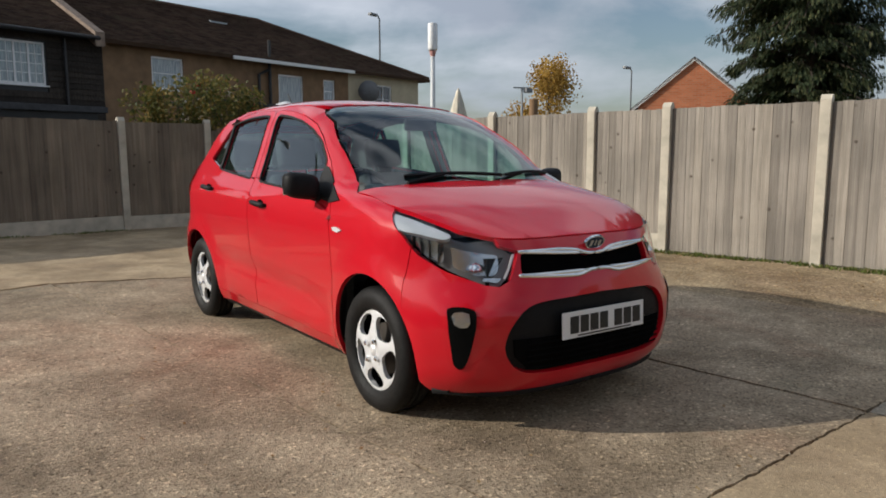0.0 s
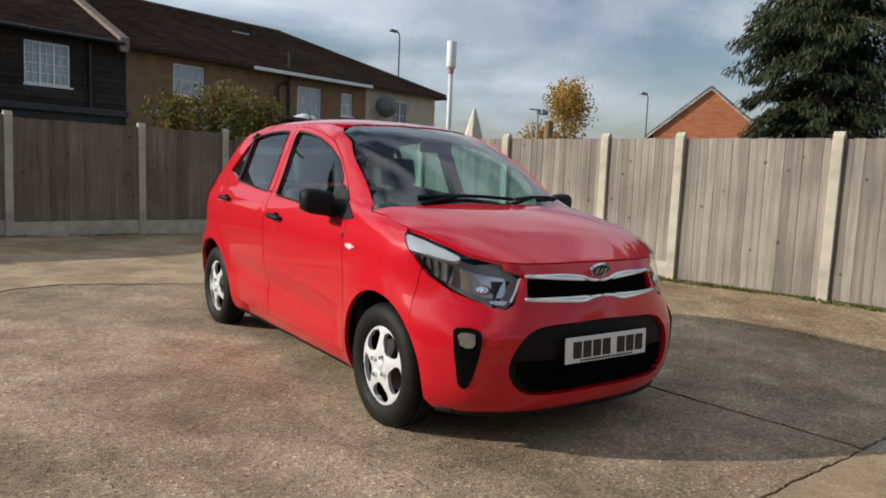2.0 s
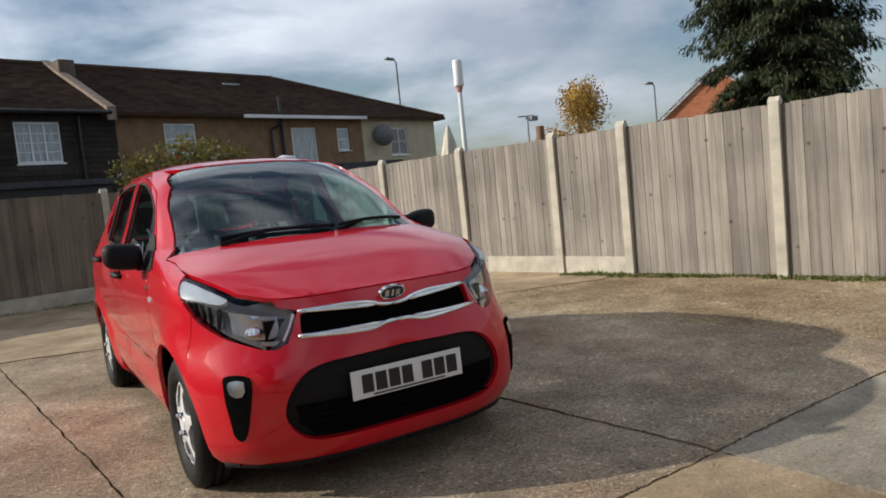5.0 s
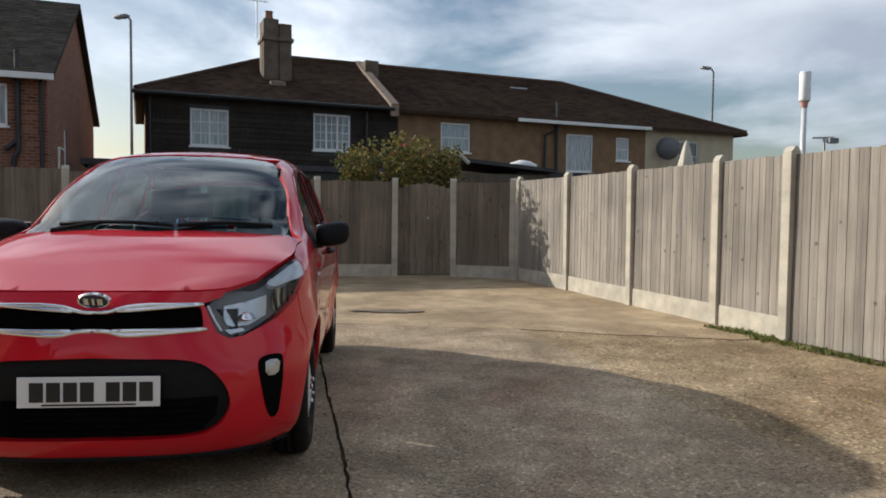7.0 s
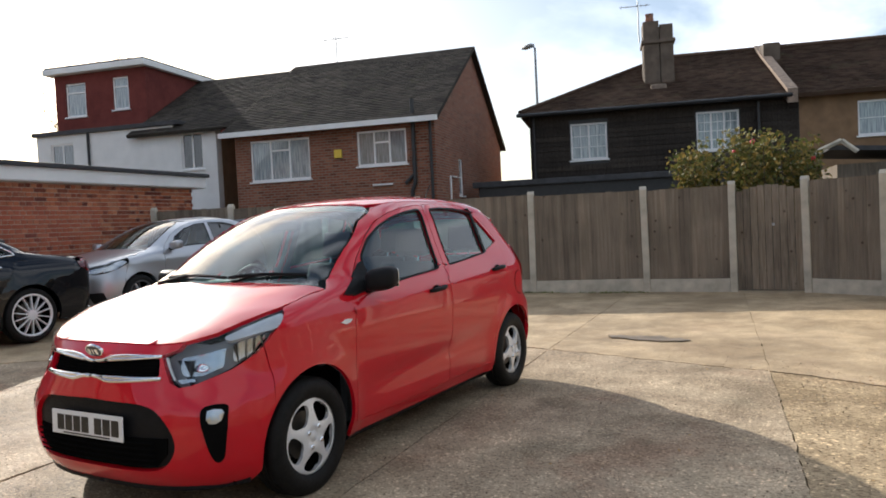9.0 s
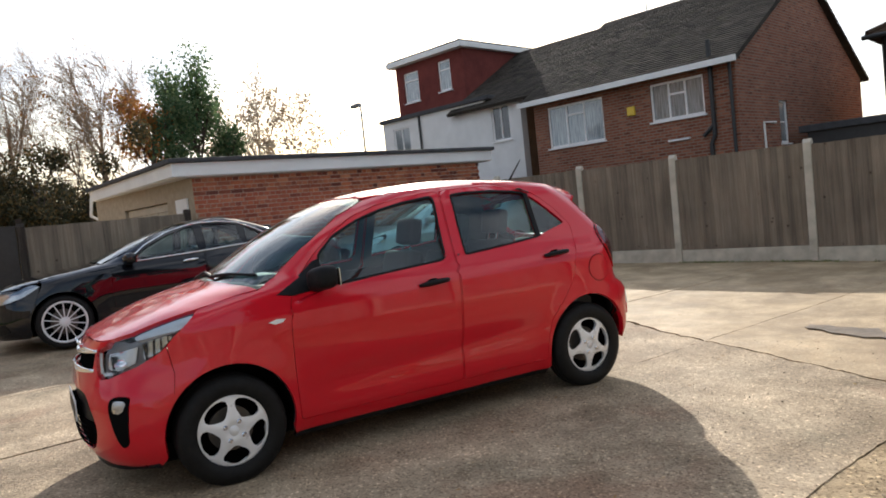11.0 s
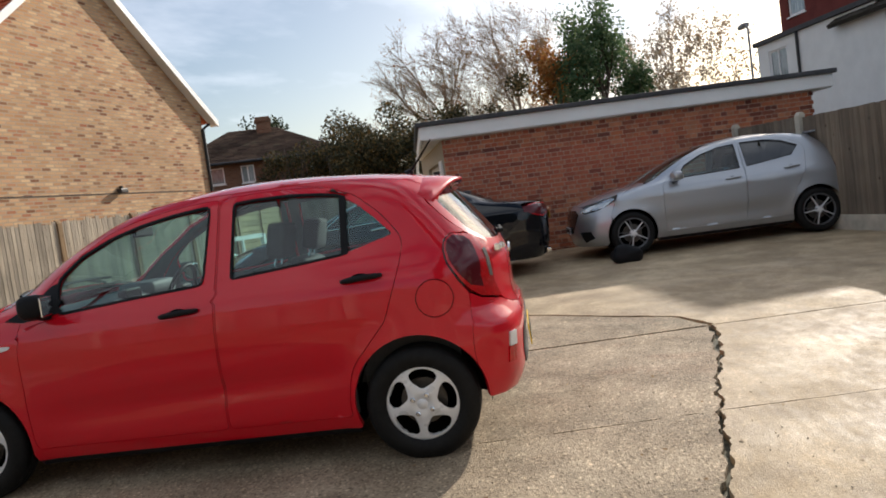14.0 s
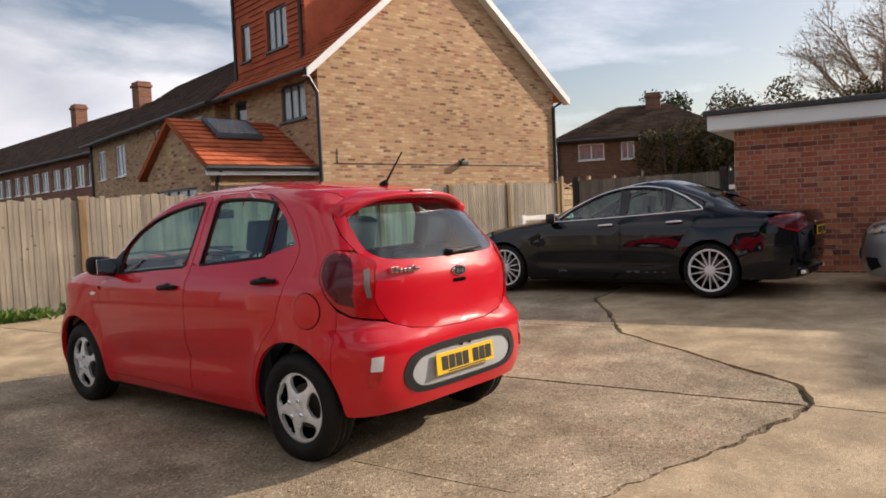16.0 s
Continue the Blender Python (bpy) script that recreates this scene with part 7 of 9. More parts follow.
# ---- the two parked cars ----
def parked_car(root, sh, c, body, m):
    """A parked car from its shape and the outlines in c; m is unused by parts, which sit under root."""
    hub, r, rim, A = c["hub"], c["r"], c["rim"], c["arch"]
    zt = c["zmax"]
    arch_f = S(*arc(-hub, r, A, 140, -16, 24))
    arch_r = S(*arc(hub, r, A, 196, 35, 24))
    side_out = arch_f + S((-hub + A * 0.97, 0.2), (hub - A * 0.97, 0.2)) + arch_r + c["rear_edge"] + T(*c["roof_edge"]) + c["front_edge"]
    for s in (1, -1):
        panel(sh, "body_side", side_out, [c["door_f"], c["door_r"]], body, root, s, 0.0, 0.02, 0.06, zmax=zt)
        d1 = panel(sh, "front_door", inset_tag(c["door_f"], 0.004), [c["win_f"]], body, root, s, 0.001, 0.02, 0.06, zmax=zt)
        d2 = panel(sh, "rear_door", inset_tag(c["door_r"], 0.004), c["wins_r"], body, root, s, 0.001, 0.02, 0.06, zmax=zt)
        for d, wn, mt in [(d1, c["win_f"], M_GLASS)] + [(d2, w, c["glass_r"]) for w in c["wins_r"]]:
            g = panel(sh, "window_glass", inset_tag(wn, -0.006), [], mt, d, s, -0.01, 0.0, 0.09, zmax=zt)
            g.visible_shadow = False
            panel(sh, "window_seal", inset_tag(wn, -0.012), [inset_tag(wn, 0.006)], M_GLOSSBLACK, d, s, 0.004, 0.01, 0.05, zmax=zt)
        if c["chrome"]:
            strip(sh, c["chrome"], 0.009, M_CHROME, root, "window_trim", 0.0, False, zt, side=s)
            bpy_last = root.children[-1]
            bpy_last.location.x += 0.008 * s
        for hy, hz in c["handles"]:
            handle(d1 if hy < 0.3 else d2, sh, hy, hz, s, c["handle_mat"], 0.21)
        mirror(root, s, *c["mirror"], body, 1.05)
        hl = panel(sh, "headlamp", c["head"], [], M_LENS, root, s, 0.004, 0.02, 0.05, zmax=zt)
        hl.visible_shadow = False
        panel(sh, "headlamp_bowl", c["head"], [], M_GLOSSBLACK, hl, s, -0.02, 0.0, 0.05, zmax=zt)
        panel(sh, "reflector", inset_tag(c["head"], 0.018), [], M_REFLECTOR, hl, s, -0.012, 0.01, 0.04, zmax=zt)
        tl = panel(sh, "tail_lamp", c["tail"], [], M_TAIL, root, s, 0.006, 0.02, 0.05, zmax=zt)
        panel(sh, "clear_lens", inset_tag(c["tail"], 0.018), [], M_TAIL_DARK, tl, s, 0.009, 0.004, 0.04, zmax=zt)
        for yy in (-hub, hub):
            wheel(root, c["track"] * s, yy, r, rim, 0.20, c["style"], s)
        panel(sh, "sill_trim", S((-hub + A, 0.15), (hub - A, 0.15), (hub - A, 0.198), (-hub + A, 0.198)), [], M_TRIM, root, s, -0.006, 0.02, 0.15, zmax=zt)
        panel(sh, "air_intake", c["intake"], [], M_TRIM, root, s, 0.004, 0.02, 0.05, zmax=zt)
    lid(sh, "bonnet", c["bonnet"](sh), body, root, c["bonnet_top"], 0.5, 0.001, 0.02, 0.06)
    lid(sh, "roof", c["roof"], body, root, zt - 0.0004, 1.0, 0.001, 0.02, 0.07)
    g = panel(sh, "windscreen", c["screen"], [], M_GLASS, root, 1, -0.003, 0.004, 0.08, sym=True, zmax=zt)
    g.visible_shadow = False
    g = panel(sh, "rear_screen", c["rear_screen"], [], c["glass_r"], root, 1, -0.003, 0.004, 0.08, sym=True, zmax=zt)
    g.visible_shadow = False
    panel(sh, "front_bumper", c["nose"], [], body, root, 1, 0.0, 0.03, 0.06, sym=True, zmax=zt)
    panel(sh, "grille", c["grille"], [], M_GLOSSBLACK, root, 1, 0.004, 0.02, 0.06, sym=True, zmax=zt)
    panel(sh, "rear_bumper", c["tail_end"], [], body, root, 1, 0.0, 0.03, 0.06, sym=True, zmax=zt)
    panel(sh, "bumper_insert", c["valance"], [], M_TRIM, root, 1, 0.003, 0.02, 0.06, sym=True, zmax=zt)
    yf, yr = float(sh.yf(np.array(0.45))), float(sh.yr(np.array(c["plate_z"] + 0.05)))
    bars_plate(root, "number_plate", 0.52, 0.111, Matrix.Translation((0, yf - 0.012, 0.36)), M_PLATE, [1, 1, 1, 1, 0, 1, 1, 1])
    bars_plate(root, "number_plate", 0.52, 0.111, Matrix.Translation((0, yr + 0.012, c["plate_z"])) @ Matrix.Rotation(math.pi, 4, "Z"), M_PLATE_Y, [1, 1, 1, 1, 0, 1, 1, 1])
    part("floor_pan", boxes((-0.7, 0.7, -hub - 0.45, hub + 0.4, 0.18, 0.3), (-0.55, 0.55, -hub - 0.5, -0.9, 0.3, 0.72), (-0.6, 0.6, hub - 0.1, hub + 0.55, 0.3, 0.75)), M_GAP, root)
    for s in (1, -1):
        for yy in (-hub, hub):
            part("wheel_well", arch_shell([(s * 0.45, 0.02), (s * 0.45, A + 0.004), (s * (c["track"] + 0.02), A + 0.004)], 24, -0.10), M_GAP, root, m=Matrix.Translation((0, yy, r)))
    part("dashboard", boxes((-0.68, 0.68, c["dash"] - 0.2, c["dash"] + 0.25, 0.55, 0.92), bevel=0.06), M_DASH, root, smooth=True)
    for s in (0.715, -0.715):
        part("door_card", boxes((s - 0.015, s + 0.015, -0.75, 0.95, 0.25, 0.92)), M_DASH, root)
    for x in (-0.36, 0.36):
        seat(root, x, 0.05)
        seat(root, x, 0.88, w=0.54)


def swell_for(hub, r, A):
    def f(y, z):
        s = 0.0
        for cy in (-hub, hub):
            q = np.hypot(y - cy, z - r)
            s = s + 0.014 * np.exp(-((q - A - 0.012) / 0.06) ** 2)
        door = 1 / (1 + np.exp(-(y + hub - 0.5) * 12)) / (1 + np.exp((y - hub + 0.45) * 12))
        s = s - 0.022 * door * np.exp(-((z - 0.42) / 0.09) ** 2)
        return s + 0.008 * np.exp(-((z - 0.84 - 0.03 * y) / 0.04) ** 2)

    return f


SILVER = Shape(
    front=[(0.14, -1.95), (0.2, -2.03), (0.4, -2.075), (0.6, -2.065), (0.7, -2.03), (0.76, -1.97), (0.82, -1.83), (0.90, -1.56), (0.96, -1.28), (1.0, -1.09), (1.05, -0.98), (1.15, -0.77), (1.25, -0.55), (1.35, -0.31), (1.42, -0.08), (1.46, 0.16), (1.485, 0.42), (1.495, 0.56)],
    rear=[(0.14, 1.78), (0.25, 1.90), (0.45, 1.955), (0.65, 1.955), (0.8, 1.93), (0.95, 1.885), (1.05, 1.82), (1.2, 1.68), (1.3, 1.57), (1.36, 1.49), (1.42, 1.25), (1.46, 0.98), (1.485, 0.72), (1.495, 0.58)],
    width=[(0.14, 0.73), (0.25, 0.80), (0.4, 0.83), (0.6, 0.845), (0.8, 0.845), (0.9, 0.825), (0.98, 0.785), (1.1, 0.73), (1.2, 0.686), (1.3, 0.642), (1.38, 0.60), (1.42, 0.56), (1.45, 0.49), (1.475, 0.37), (1.49, 0.18), (1.495, 0.03)],
    lf=[(0.14, 0.5), (0.5, 0.62), (0.75, 0.72), (0.82, 0.6), (0.9, 0.55), (0.98, 0.62), (1.1, 0.42), (1.3, 0.33), (1.45, 0.45), (1.495, 0.3)],
    lr=[(0.14, 0.42), (0.5, 0.50), (0.9, 0.45), (1.1, 0.36), (1.3, 0.34), (1.42, 0.45), (1.495, 0.3)],
    nf=[(0.14, 2.5), (0.7, 2.5), (0.85, 3.0), (0.98, 2.8), (1.1, 2.3), (1.495, 2.3)],
    nr=[(0.14, 2.8), (0.7, 2.6), (1.495, 2.4)],
    swell=swell_for(1.285, 0.31, 0.35),
)
SEDAN = Shape(
    front=[(0.14, -2.10), (0.2, -2.19), (0.4, -2.235), (0.6, -2.225), (0.7, -2.18), (0.76, -2.08), (0.82, -1.90), (0.88, -1.62), (0.93, -1.30), (0.97, -1.03), (1.0, -0.92), (1.1, -0.70), (1.2, -0.46), (1.3, -0.18), (1.36, 0.02), (1.41, 0.3), (1.435, 0.55), (1.44, 0.65)],
    rear=[(0.14, 2.20), (0.25, 2.36), (0.45, 2.43), (0.65, 2.44), (0.85, 2.44), (0.95, 2.42), (0.985, 2.36), (1.01, 2.15), (1.035, 1.90), (1.06, 1.75), (1.12, 1.62), (1.2, 1.45), (1.3, 1.22), (1.36, 1.05), (1.41, 0.86), (1.435, 0.74), (1.44, 0.68)],
    width=[(0.14, 0.78), (0.25, 0.86), (0.4, 0.888), (0.6, 0.90), (0.8, 0.893), (0.88, 0.868), (0.95, 0.82), (1.05, 0.755), (1.15, 0.70), (1.25, 0.655), (1.33, 0.61), (1.38, 0.555), (1.41, 0.48), (1.43, 0.33), (1.438, 0.15), (1.44, 0.03)],
    lf=[(0.14, 0.5), (0.5, 0.6), (0.75, 0.75), (0.85, 0.62), (0.95, 0.75), (1.05, 0.45), (1.3, 0.33), (1.41, 0.4), (1.44, 0.25)],
    lr=[(0.14, 0.42), (0.5, 0.5), (0.9, 0.5), (0.98, 0.6), (1.02, 0.7), (1.06, 0.5), (1.2, 0.34), (1.41, 0.4), (1.44, 0.25)],
    nf=[(0.14, 2.5), (0.7, 2.5), (0.85, 3.0), (0.98, 2.8), (1.1, 2.3), (1.44, 2.3)],
    nr=[(0.14, 2.8), (0.8, 2.8), (1.0, 3.0), (1.1, 2.4), (1.44, 2.4)],
    swell=swell_for(1.42, 0.325, 0.365),
)


def silver_car():
    root = thing("hatchback_car", "silver-grey hatchback with dark rear glass, parked beside the brick garage", "car")
    hub, r, A = 1.285, 0.31, 0.35

    def bonnet(sh):
        pts = [plan_point(sh, "F", x, z) for x, z in ((0.0, 0.775), (0.2, 0.772), (0.4, 0.762), (0.5, 0.766))]
        pts += [plan_point(sh, "S", y, z) for y, z in ((-1.75, 0.80), (-1.55, 0.855), (-1.3, 0.91), (-1.05, 0.965))]
        pts[0] = (0.0, pts[0][1])
        return pts + [(0.6, -1.02), (0.3, -1.07), (0.0, -1.09)]

    c = dict(hub=hub, r=r, rim=0.215, arch=A, zmax=1.495, track=0.745, style="two", chrome=None, glass_r=M_PRIVACY, handle_mat=M_SILVER,
             rear_edge=S((1.60, 0.60), (1.66, 0.78), (1.55, 0.90), (1.56, 0.985)) + R((0.66, 1.00), (0.655, 1.10), (0.60, 1.25), (0.55, 1.34)),
             roof_edge=[(0.46, 1.42), (0.52, 1.2), (0.545, 0.8), (0.545, 0.4), (0.53, 0.1)],
             front_edge=S((-0.10, 1.395), (-0.35, 1.30), (-0.62, 1.165), (-0.88, 1.02), (-1.03, 0.972), (-1.3, 0.917), (-1.42, 0.89), (-1.48, 0.80), (-1.52, 0.70), (-1.56, 0.60)),
             door_f=S((-0.80, 0.28), (-0.82, 0.6), (-0.80, 0.93), (-0.70, 1.04), (-0.47, 1.205), (-0.2, 1.325), (0.05, 1.39), (0.335, 1.415), (0.345, 1.0), (0.33, 0.6), (0.30, 0.28)),
             door_r=S((0.308, 0.28), (0.338, 0.6), (0.353, 1.0), (0.343, 1.415), (0.7, 1.412), (0.98, 1.372), (1.20, 1.25), (1.22, 1.15), (1.16, 0.9), (1.02, 0.65), (0.93, 0.45), (0.92, 0.28)),
             win_f=S((-0.60, 1.0), (-0.45, 1.155), (-0.2, 1.275), (0.05, 1.34), (0.28, 1.365), (0.29, 1.03)),
             wins_r=[S((0.39, 1.04), (0.38, 1.372), (0.7, 1.365), (0.93, 1.325), (1.13, 1.235), (1.02, 1.12))],
             handles=[(0.17, 0.90), (0.98, 0.95)], mirror=(0.90, -0.62, 1.03), dash=-0.85,
             head=F((0.50, 0.755), (0.50, 0.69), (0.60, 0.665)) + S((-1.80, 0.68), (-1.66, 0.74), (-1.50, 0.845), (-1.56, 0.848), (-1.74, 0.795)),
             tail=R((0.50, 0.98), (0.50, 0.87), (0.62, 0.83)) + S((1.70, 0.83), (1.56, 0.90), (1.56, 0.98)) + R((0.62, 0.99)),
             intake=F((0.55, 0.40), (0.72, 0.40), (0.74, 0.30), (0.60, 0.24)),
             bonnet=bonnet, bonnet_top=1.0, roof=[(0.0, -0.06), (0.3, -0.04), (0.48, 0.02), (0.525, 0.1), (0.54, 0.4), (0.54, 0.8), (0.515, 1.2), (0.455, 1.41), (0.0, 1.46)],
             screen=F((0.0, 1.012), (0.4, 1.0)) + S((-1.0, 0.985), (-0.88, 1.03), (-0.62, 1.172), (-0.35, 1.308), (-0.12, 1.39)) + F((0.4, 1.415), (0.0, 1.435)),
             rear_screen=R((0.0, 1.03), (0.5, 1.04), (0.60, 1.09), (0.56, 1.25), (0.50, 1.33), (0.0, 1.36)),
             nose=F((0.0, 0.772), (0.2, 0.769), (0.4, 0.759), (0.50, 0.745), (0.51, 0.68), (0.62, 0.655)) + S((-1.78, 0.675), (-1.62, 0.735), (-1.49, 0.80), (-1.525, 0.70), (-1.562, 0.60)) + S(*arc(-hub, r, A, 145, 195, 8)) + S((-1.64, 0.18)) + F((0.5, 0.18), (0.0, 0.18)),
             grille=F((0.0, 0.36), (0.32, 0.38), (0.46, 0.56), (0.49, 0.66), (0.36, 0.71), (0.0, 0.715)),
             tail_end=R((0.0, 1.02), (0.5, 1.03), (0.60, 1.01), (0.49, 0.985), (0.49, 0.865), (0.62, 0.82)) + S((1.68, 0.80), (1.61, 0.60)) + S(*arc(hub, r, A, 32, -16, 8)) + R((0.5, 0.22), (0.0, 0.22)),
             valance=R((0.0, 0.24), (0.5, 0.24), (0.6, 0.36), (0.5, 0.42), (0.0, 0.42)), plate_z=0.66)
    parked_car(root, SILVER, c, M_SILVER, None)
    part("spoiler", boxes((-0.5, 0.5, 1.40, 1.60, 1.39, 1.42), bevel=0.012), M_SILVER, root)
    root.matrix_basis = pose(-7.12, 4.56, gz(-7.1), 0, 0, 3.0)


def sedan_car():
    root = thing("saloon_car", "black saloon with bright window trim and multi-spoke wheels, parked", "car")
    hub, r, A = 1.42, 0.325, 0.365

    def bonnet(sh):
        pts = [plan_point(sh, "F", x, z) for x, z in ((0.0, 0.782), (0.2, 0.779), (0.42, 0.765), (0.5, 0.76))]
        pts += [plan_point(sh, "S", y, z) for y, z in ((-1.85, 0.785), (-1.65, 0.835), (-1.4, 0.885), (-1.1, 0.935), (-0.98, 0.952))]
        pts[0] = (0.0, pts[0][1])
        return pts + [(0.6, -0.96), (0.3, -1.01), (0.0, -1.03)]

    c = dict(hub=hub, r=r, rim=0.245, arch=A, zmax=1.44, track=0.79, style="multi", glass_r=M_GLASS, handle_mat=M_CHROME,
             chrome=S((-0.66, 0.945), (-0.40, 1.135), (-0.1, 1.275), (0.15, 1.34), (0.35, 1.362), (0.6, 1.358), (0.85, 1.318), (1.08, 1.215), (1.30, 1.075), (1.32, 1.045), (0.93, 1.02), (0.3, 0.985), (-0.66, 0.945)),
             rear_edge=S((1.80, 0.60), (1.98, 0.72), (1.98, 0.80), (2.02, 0.92), (2.05, 0.965), (1.9, 0.995)) + S((1.70, 1.05), (1.55, 1.13), (1.38, 1.235), (1.15, 1.325)),
             roof_edge=[(0.45, 1.0), (0.50, 0.8), (0.52, 0.5), (0.51, 0.25)],
             front_edge=S((0.02, 1.335), (-0.2, 1.27), (-0.48, 1.14), (-0.75, 1.01), (-0.90, 0.957), (-1.1, 0.941), (-1.4, 0.892), (-1.6, 0.85), (-1.62, 0.78), (-1.66, 0.70), (-1.71, 0.60)),
             door_f=S((-0.84, 0.28), (-0.86, 0.6), (-0.84, 0.88), (-0.72, 0.945), (-0.45, 1.15), (-0.15, 1.29), (0.12, 1.352), (0.305, 1.37), (0.32, 0.95), (0.31, 0.6), (0.28, 0.28)),
             door_r=S((0.288, 0.28), (0.318, 0.6), (0.328, 0.95), (0.313, 1.37), (0.6, 1.372), (0.86, 1.332), (1.10, 1.225), (1.31, 1.085), (1.31, 1.0), (1.22, 0.85), (1.10, 0.70), (1.0, 0.50), (0.985, 0.28)),
             win_f=S((-0.58, 0.962), (-0.38, 1.11), (-0.1, 1.245), (0.12, 1.305), (0.255, 1.325), (0.265, 0.992)),
             wins_r=[S((0.37, 0.998), (0.36, 1.333), (0.6, 1.33), (0.83, 1.293), (0.87, 1.028)), S((0.92, 1.262), (1.07, 1.185), (1.25, 1.075), (1.2, 1.05), (0.93, 1.035))],
             handles=[(0.12, 0.885), (1.0, 0.905)], mirror=(0.93, -0.62, 0.99), dash=-0.8,
             head=F((0.55, 0.75), (0.55, 0.64), (0.68, 0.60)) + S((-1.98, 0.62), (-1.82, 0.70), (-1.66, 0.80), (-1.72, 0.805), (-1.88, 0.772)),
             tail=R((0.52, 0.94), (0.52, 0.82), (0.70, 0.76)) + S((2.24, 0.79), (2.09, 0.865), (2.08, 0.905), (2.16, 0.945)) + R((0.70, 0.955)),
             intake=F((0.50, 0.36), (0.76, 0.38), (0.78, 0.28), (0.55, 0.23)),
             bonnet=bonnet, bonnet_top=0.975, roof=[(0.0, 0.10), (0.3, 0.13), (0.46, 0.2), (0.505, 0.25), (0.515, 0.5), (0.495, 0.8), (0.445, 1.0), (0.25, 1.03), (0.0, 1.05)],
             screen=F((0.0, 0.99), (0.4, 0.982)) + S((-0.93, 0.962), (-0.75, 1.022), (-0.48, 1.15), (-0.2, 1.28), (0.0, 1.345)) + F((0.4, 1.375), (0.0, 1.39)),
             rear_screen=R((0.0, 1.075), (0.5, 1.078), (0.60, 1.10)) + S((1.57, 1.13), (1.40, 1.24), (1.17, 1.33)) + R((0.40, 1.355), (0.0, 1.37)),
             nose=F((0.0, 0.778), (0.2, 0.775), (0.42, 0.761), (0.54, 0.75), (0.545, 0.63), (0.68, 0.59)) + S((-1.96, 0.615), (-1.80, 0.69), (-1.64, 0.78), (-1.665, 0.70), (-1.712, 0.60)) + S(*arc(-hub, r, A, 145, 195, 8)) + S((-1.79, 0.18)) + F((0.5, 0.18), (0.0, 0.18)),
             grille=F((0.0, 0.45), (0.36, 0.46), (0.42, 0.60), (0.38, 0.70), (0.0, 0.715)),
             tail_end=R((0.0, 0.978), (0.5, 0.975), (0.68, 0.962), (0.51, 0.945), (0.51, 0.815), (0.70, 0.75)) + S((2.24, 0.785), (2.085, 0.86), (2.075, 0.905), (2.05, 0.958), (2.02, 0.92), (1.985, 0.80), (1.985, 0.72), (1.805, 0.60)) + S(*arc(hub, r, A, 40, -16, 8)) + R((0.5, 0.22), (0.0, 0.22)),
             valance=R((0.0, 0.24), (0.6, 0.25), (0.62, 0.33), (0.0, 0.34)), plate_z=0.70)
    parked_car(root, SEDAN, c, M_DARKBLUE, None)
    edge = [plan_point(SEDAN, "S", y, z) for y, z in ((1.68, 1.056), (1.78, 1.026), (1.9, 0.9935), (2.05, 0.9635))]
    edge += [plan_point(SEDAN, "R", x, z) for x, z in ((0.68, 0.9635), (0.5, 0.977), (0.0, 0.980))]
    lid(SEDAN, "boot_lid", [(0.0, edge[0][1] + 0.04), (0.45, edge[0][1] + 0.03)] + [(max(0.0, x), y) for x, y in edge], M_DARKBLUE, root, 1.075, 0.9, 0.001, 0.02, 0.06)
    for x in (0.45, -0.60):
        part("exhaust_tip", boxes((x, x + 0.15, 2.34, 2.40, 0.27, 0.32), bevel=0.01), M_CHROME, root)
    part("boot_trim", boxes((-0.3, 0.3, 2.435, 2.455, 0.845, 0.865), bevel=0.004), M_CHROME, root)
    root.matrix_basis = pose(-6.25, -0.28, gz(-6.2), 0, 0, 2.0)


silver_car()
sedan_car()
# ---- trees and plants ----
M_CONIFER = leafy("conifer needles", (0.016, 0.028, 0.013), (0.04, 0.058, 0.024), (0.10, 0.10, 0.042), 0.2)
M_BIRCH = leafy("yellow autumn leaves", (0.30, 0.17, 0.035), (0.46, 0.29, 0.06), (0.30, 0.20, 0.06), 0.3)
M_RUST = leafy("rusty autumn leaves", (0.30, 0.12, 0.04), (0.48, 0.21, 0.06), (0.36, 0.26, 0.09), 0.5)
M_GREEN = leafy("green tree leaves", (0.05, 0.10, 0.05), (0.11, 0.18, 0.085), (0.20, 0.24, 0.11), 0.5)
M_PALELEAF = leafy("pale thin leaves", (0.36, 0.31, 0.24), (0.5, 0.42, 0.32), (0.40, 0.26, 0.14), 0.5)
M_HEDGE = leafy("mixed hedge leaves", (0.04, 0.042, 0.022), (0.075, 0.070, 0.034), (0.20, 0.125, 0.04), 0.25)
M_ROSE = leafy("rose leaves", (0.06, 0.08, 0.025), (0.16, 0.15, 0.04), (0.30, 0.20, 0.06), 0.3)
M_WEED = leafy("weeds", (0.05, 0.11, 0.02), (0.11, 0.20, 0.04), (0.20, 0.24, 0.07), 0.3)
M_GRASS = leafy("grass", (0.07, 0.10, 0.02), (0.14, 0.18, 0.045), (0.26, 0.24, 0.09), 0.3)
M_DRYLEAF = leafy("fallen leaves", (0.16, 0.08, 0.03), (0.30, 0.18, 0.07), (0.40, 0.28, 0.13))
M_FLOWER = plain("red rose petals", (0.62, 0.03, 0.05), 0.6)
M_STONES = leafy("loose stones", (0.16, 0.12, 0.08), (0.30, 0.24, 0.17), (0.42, 0.36, 0.28))


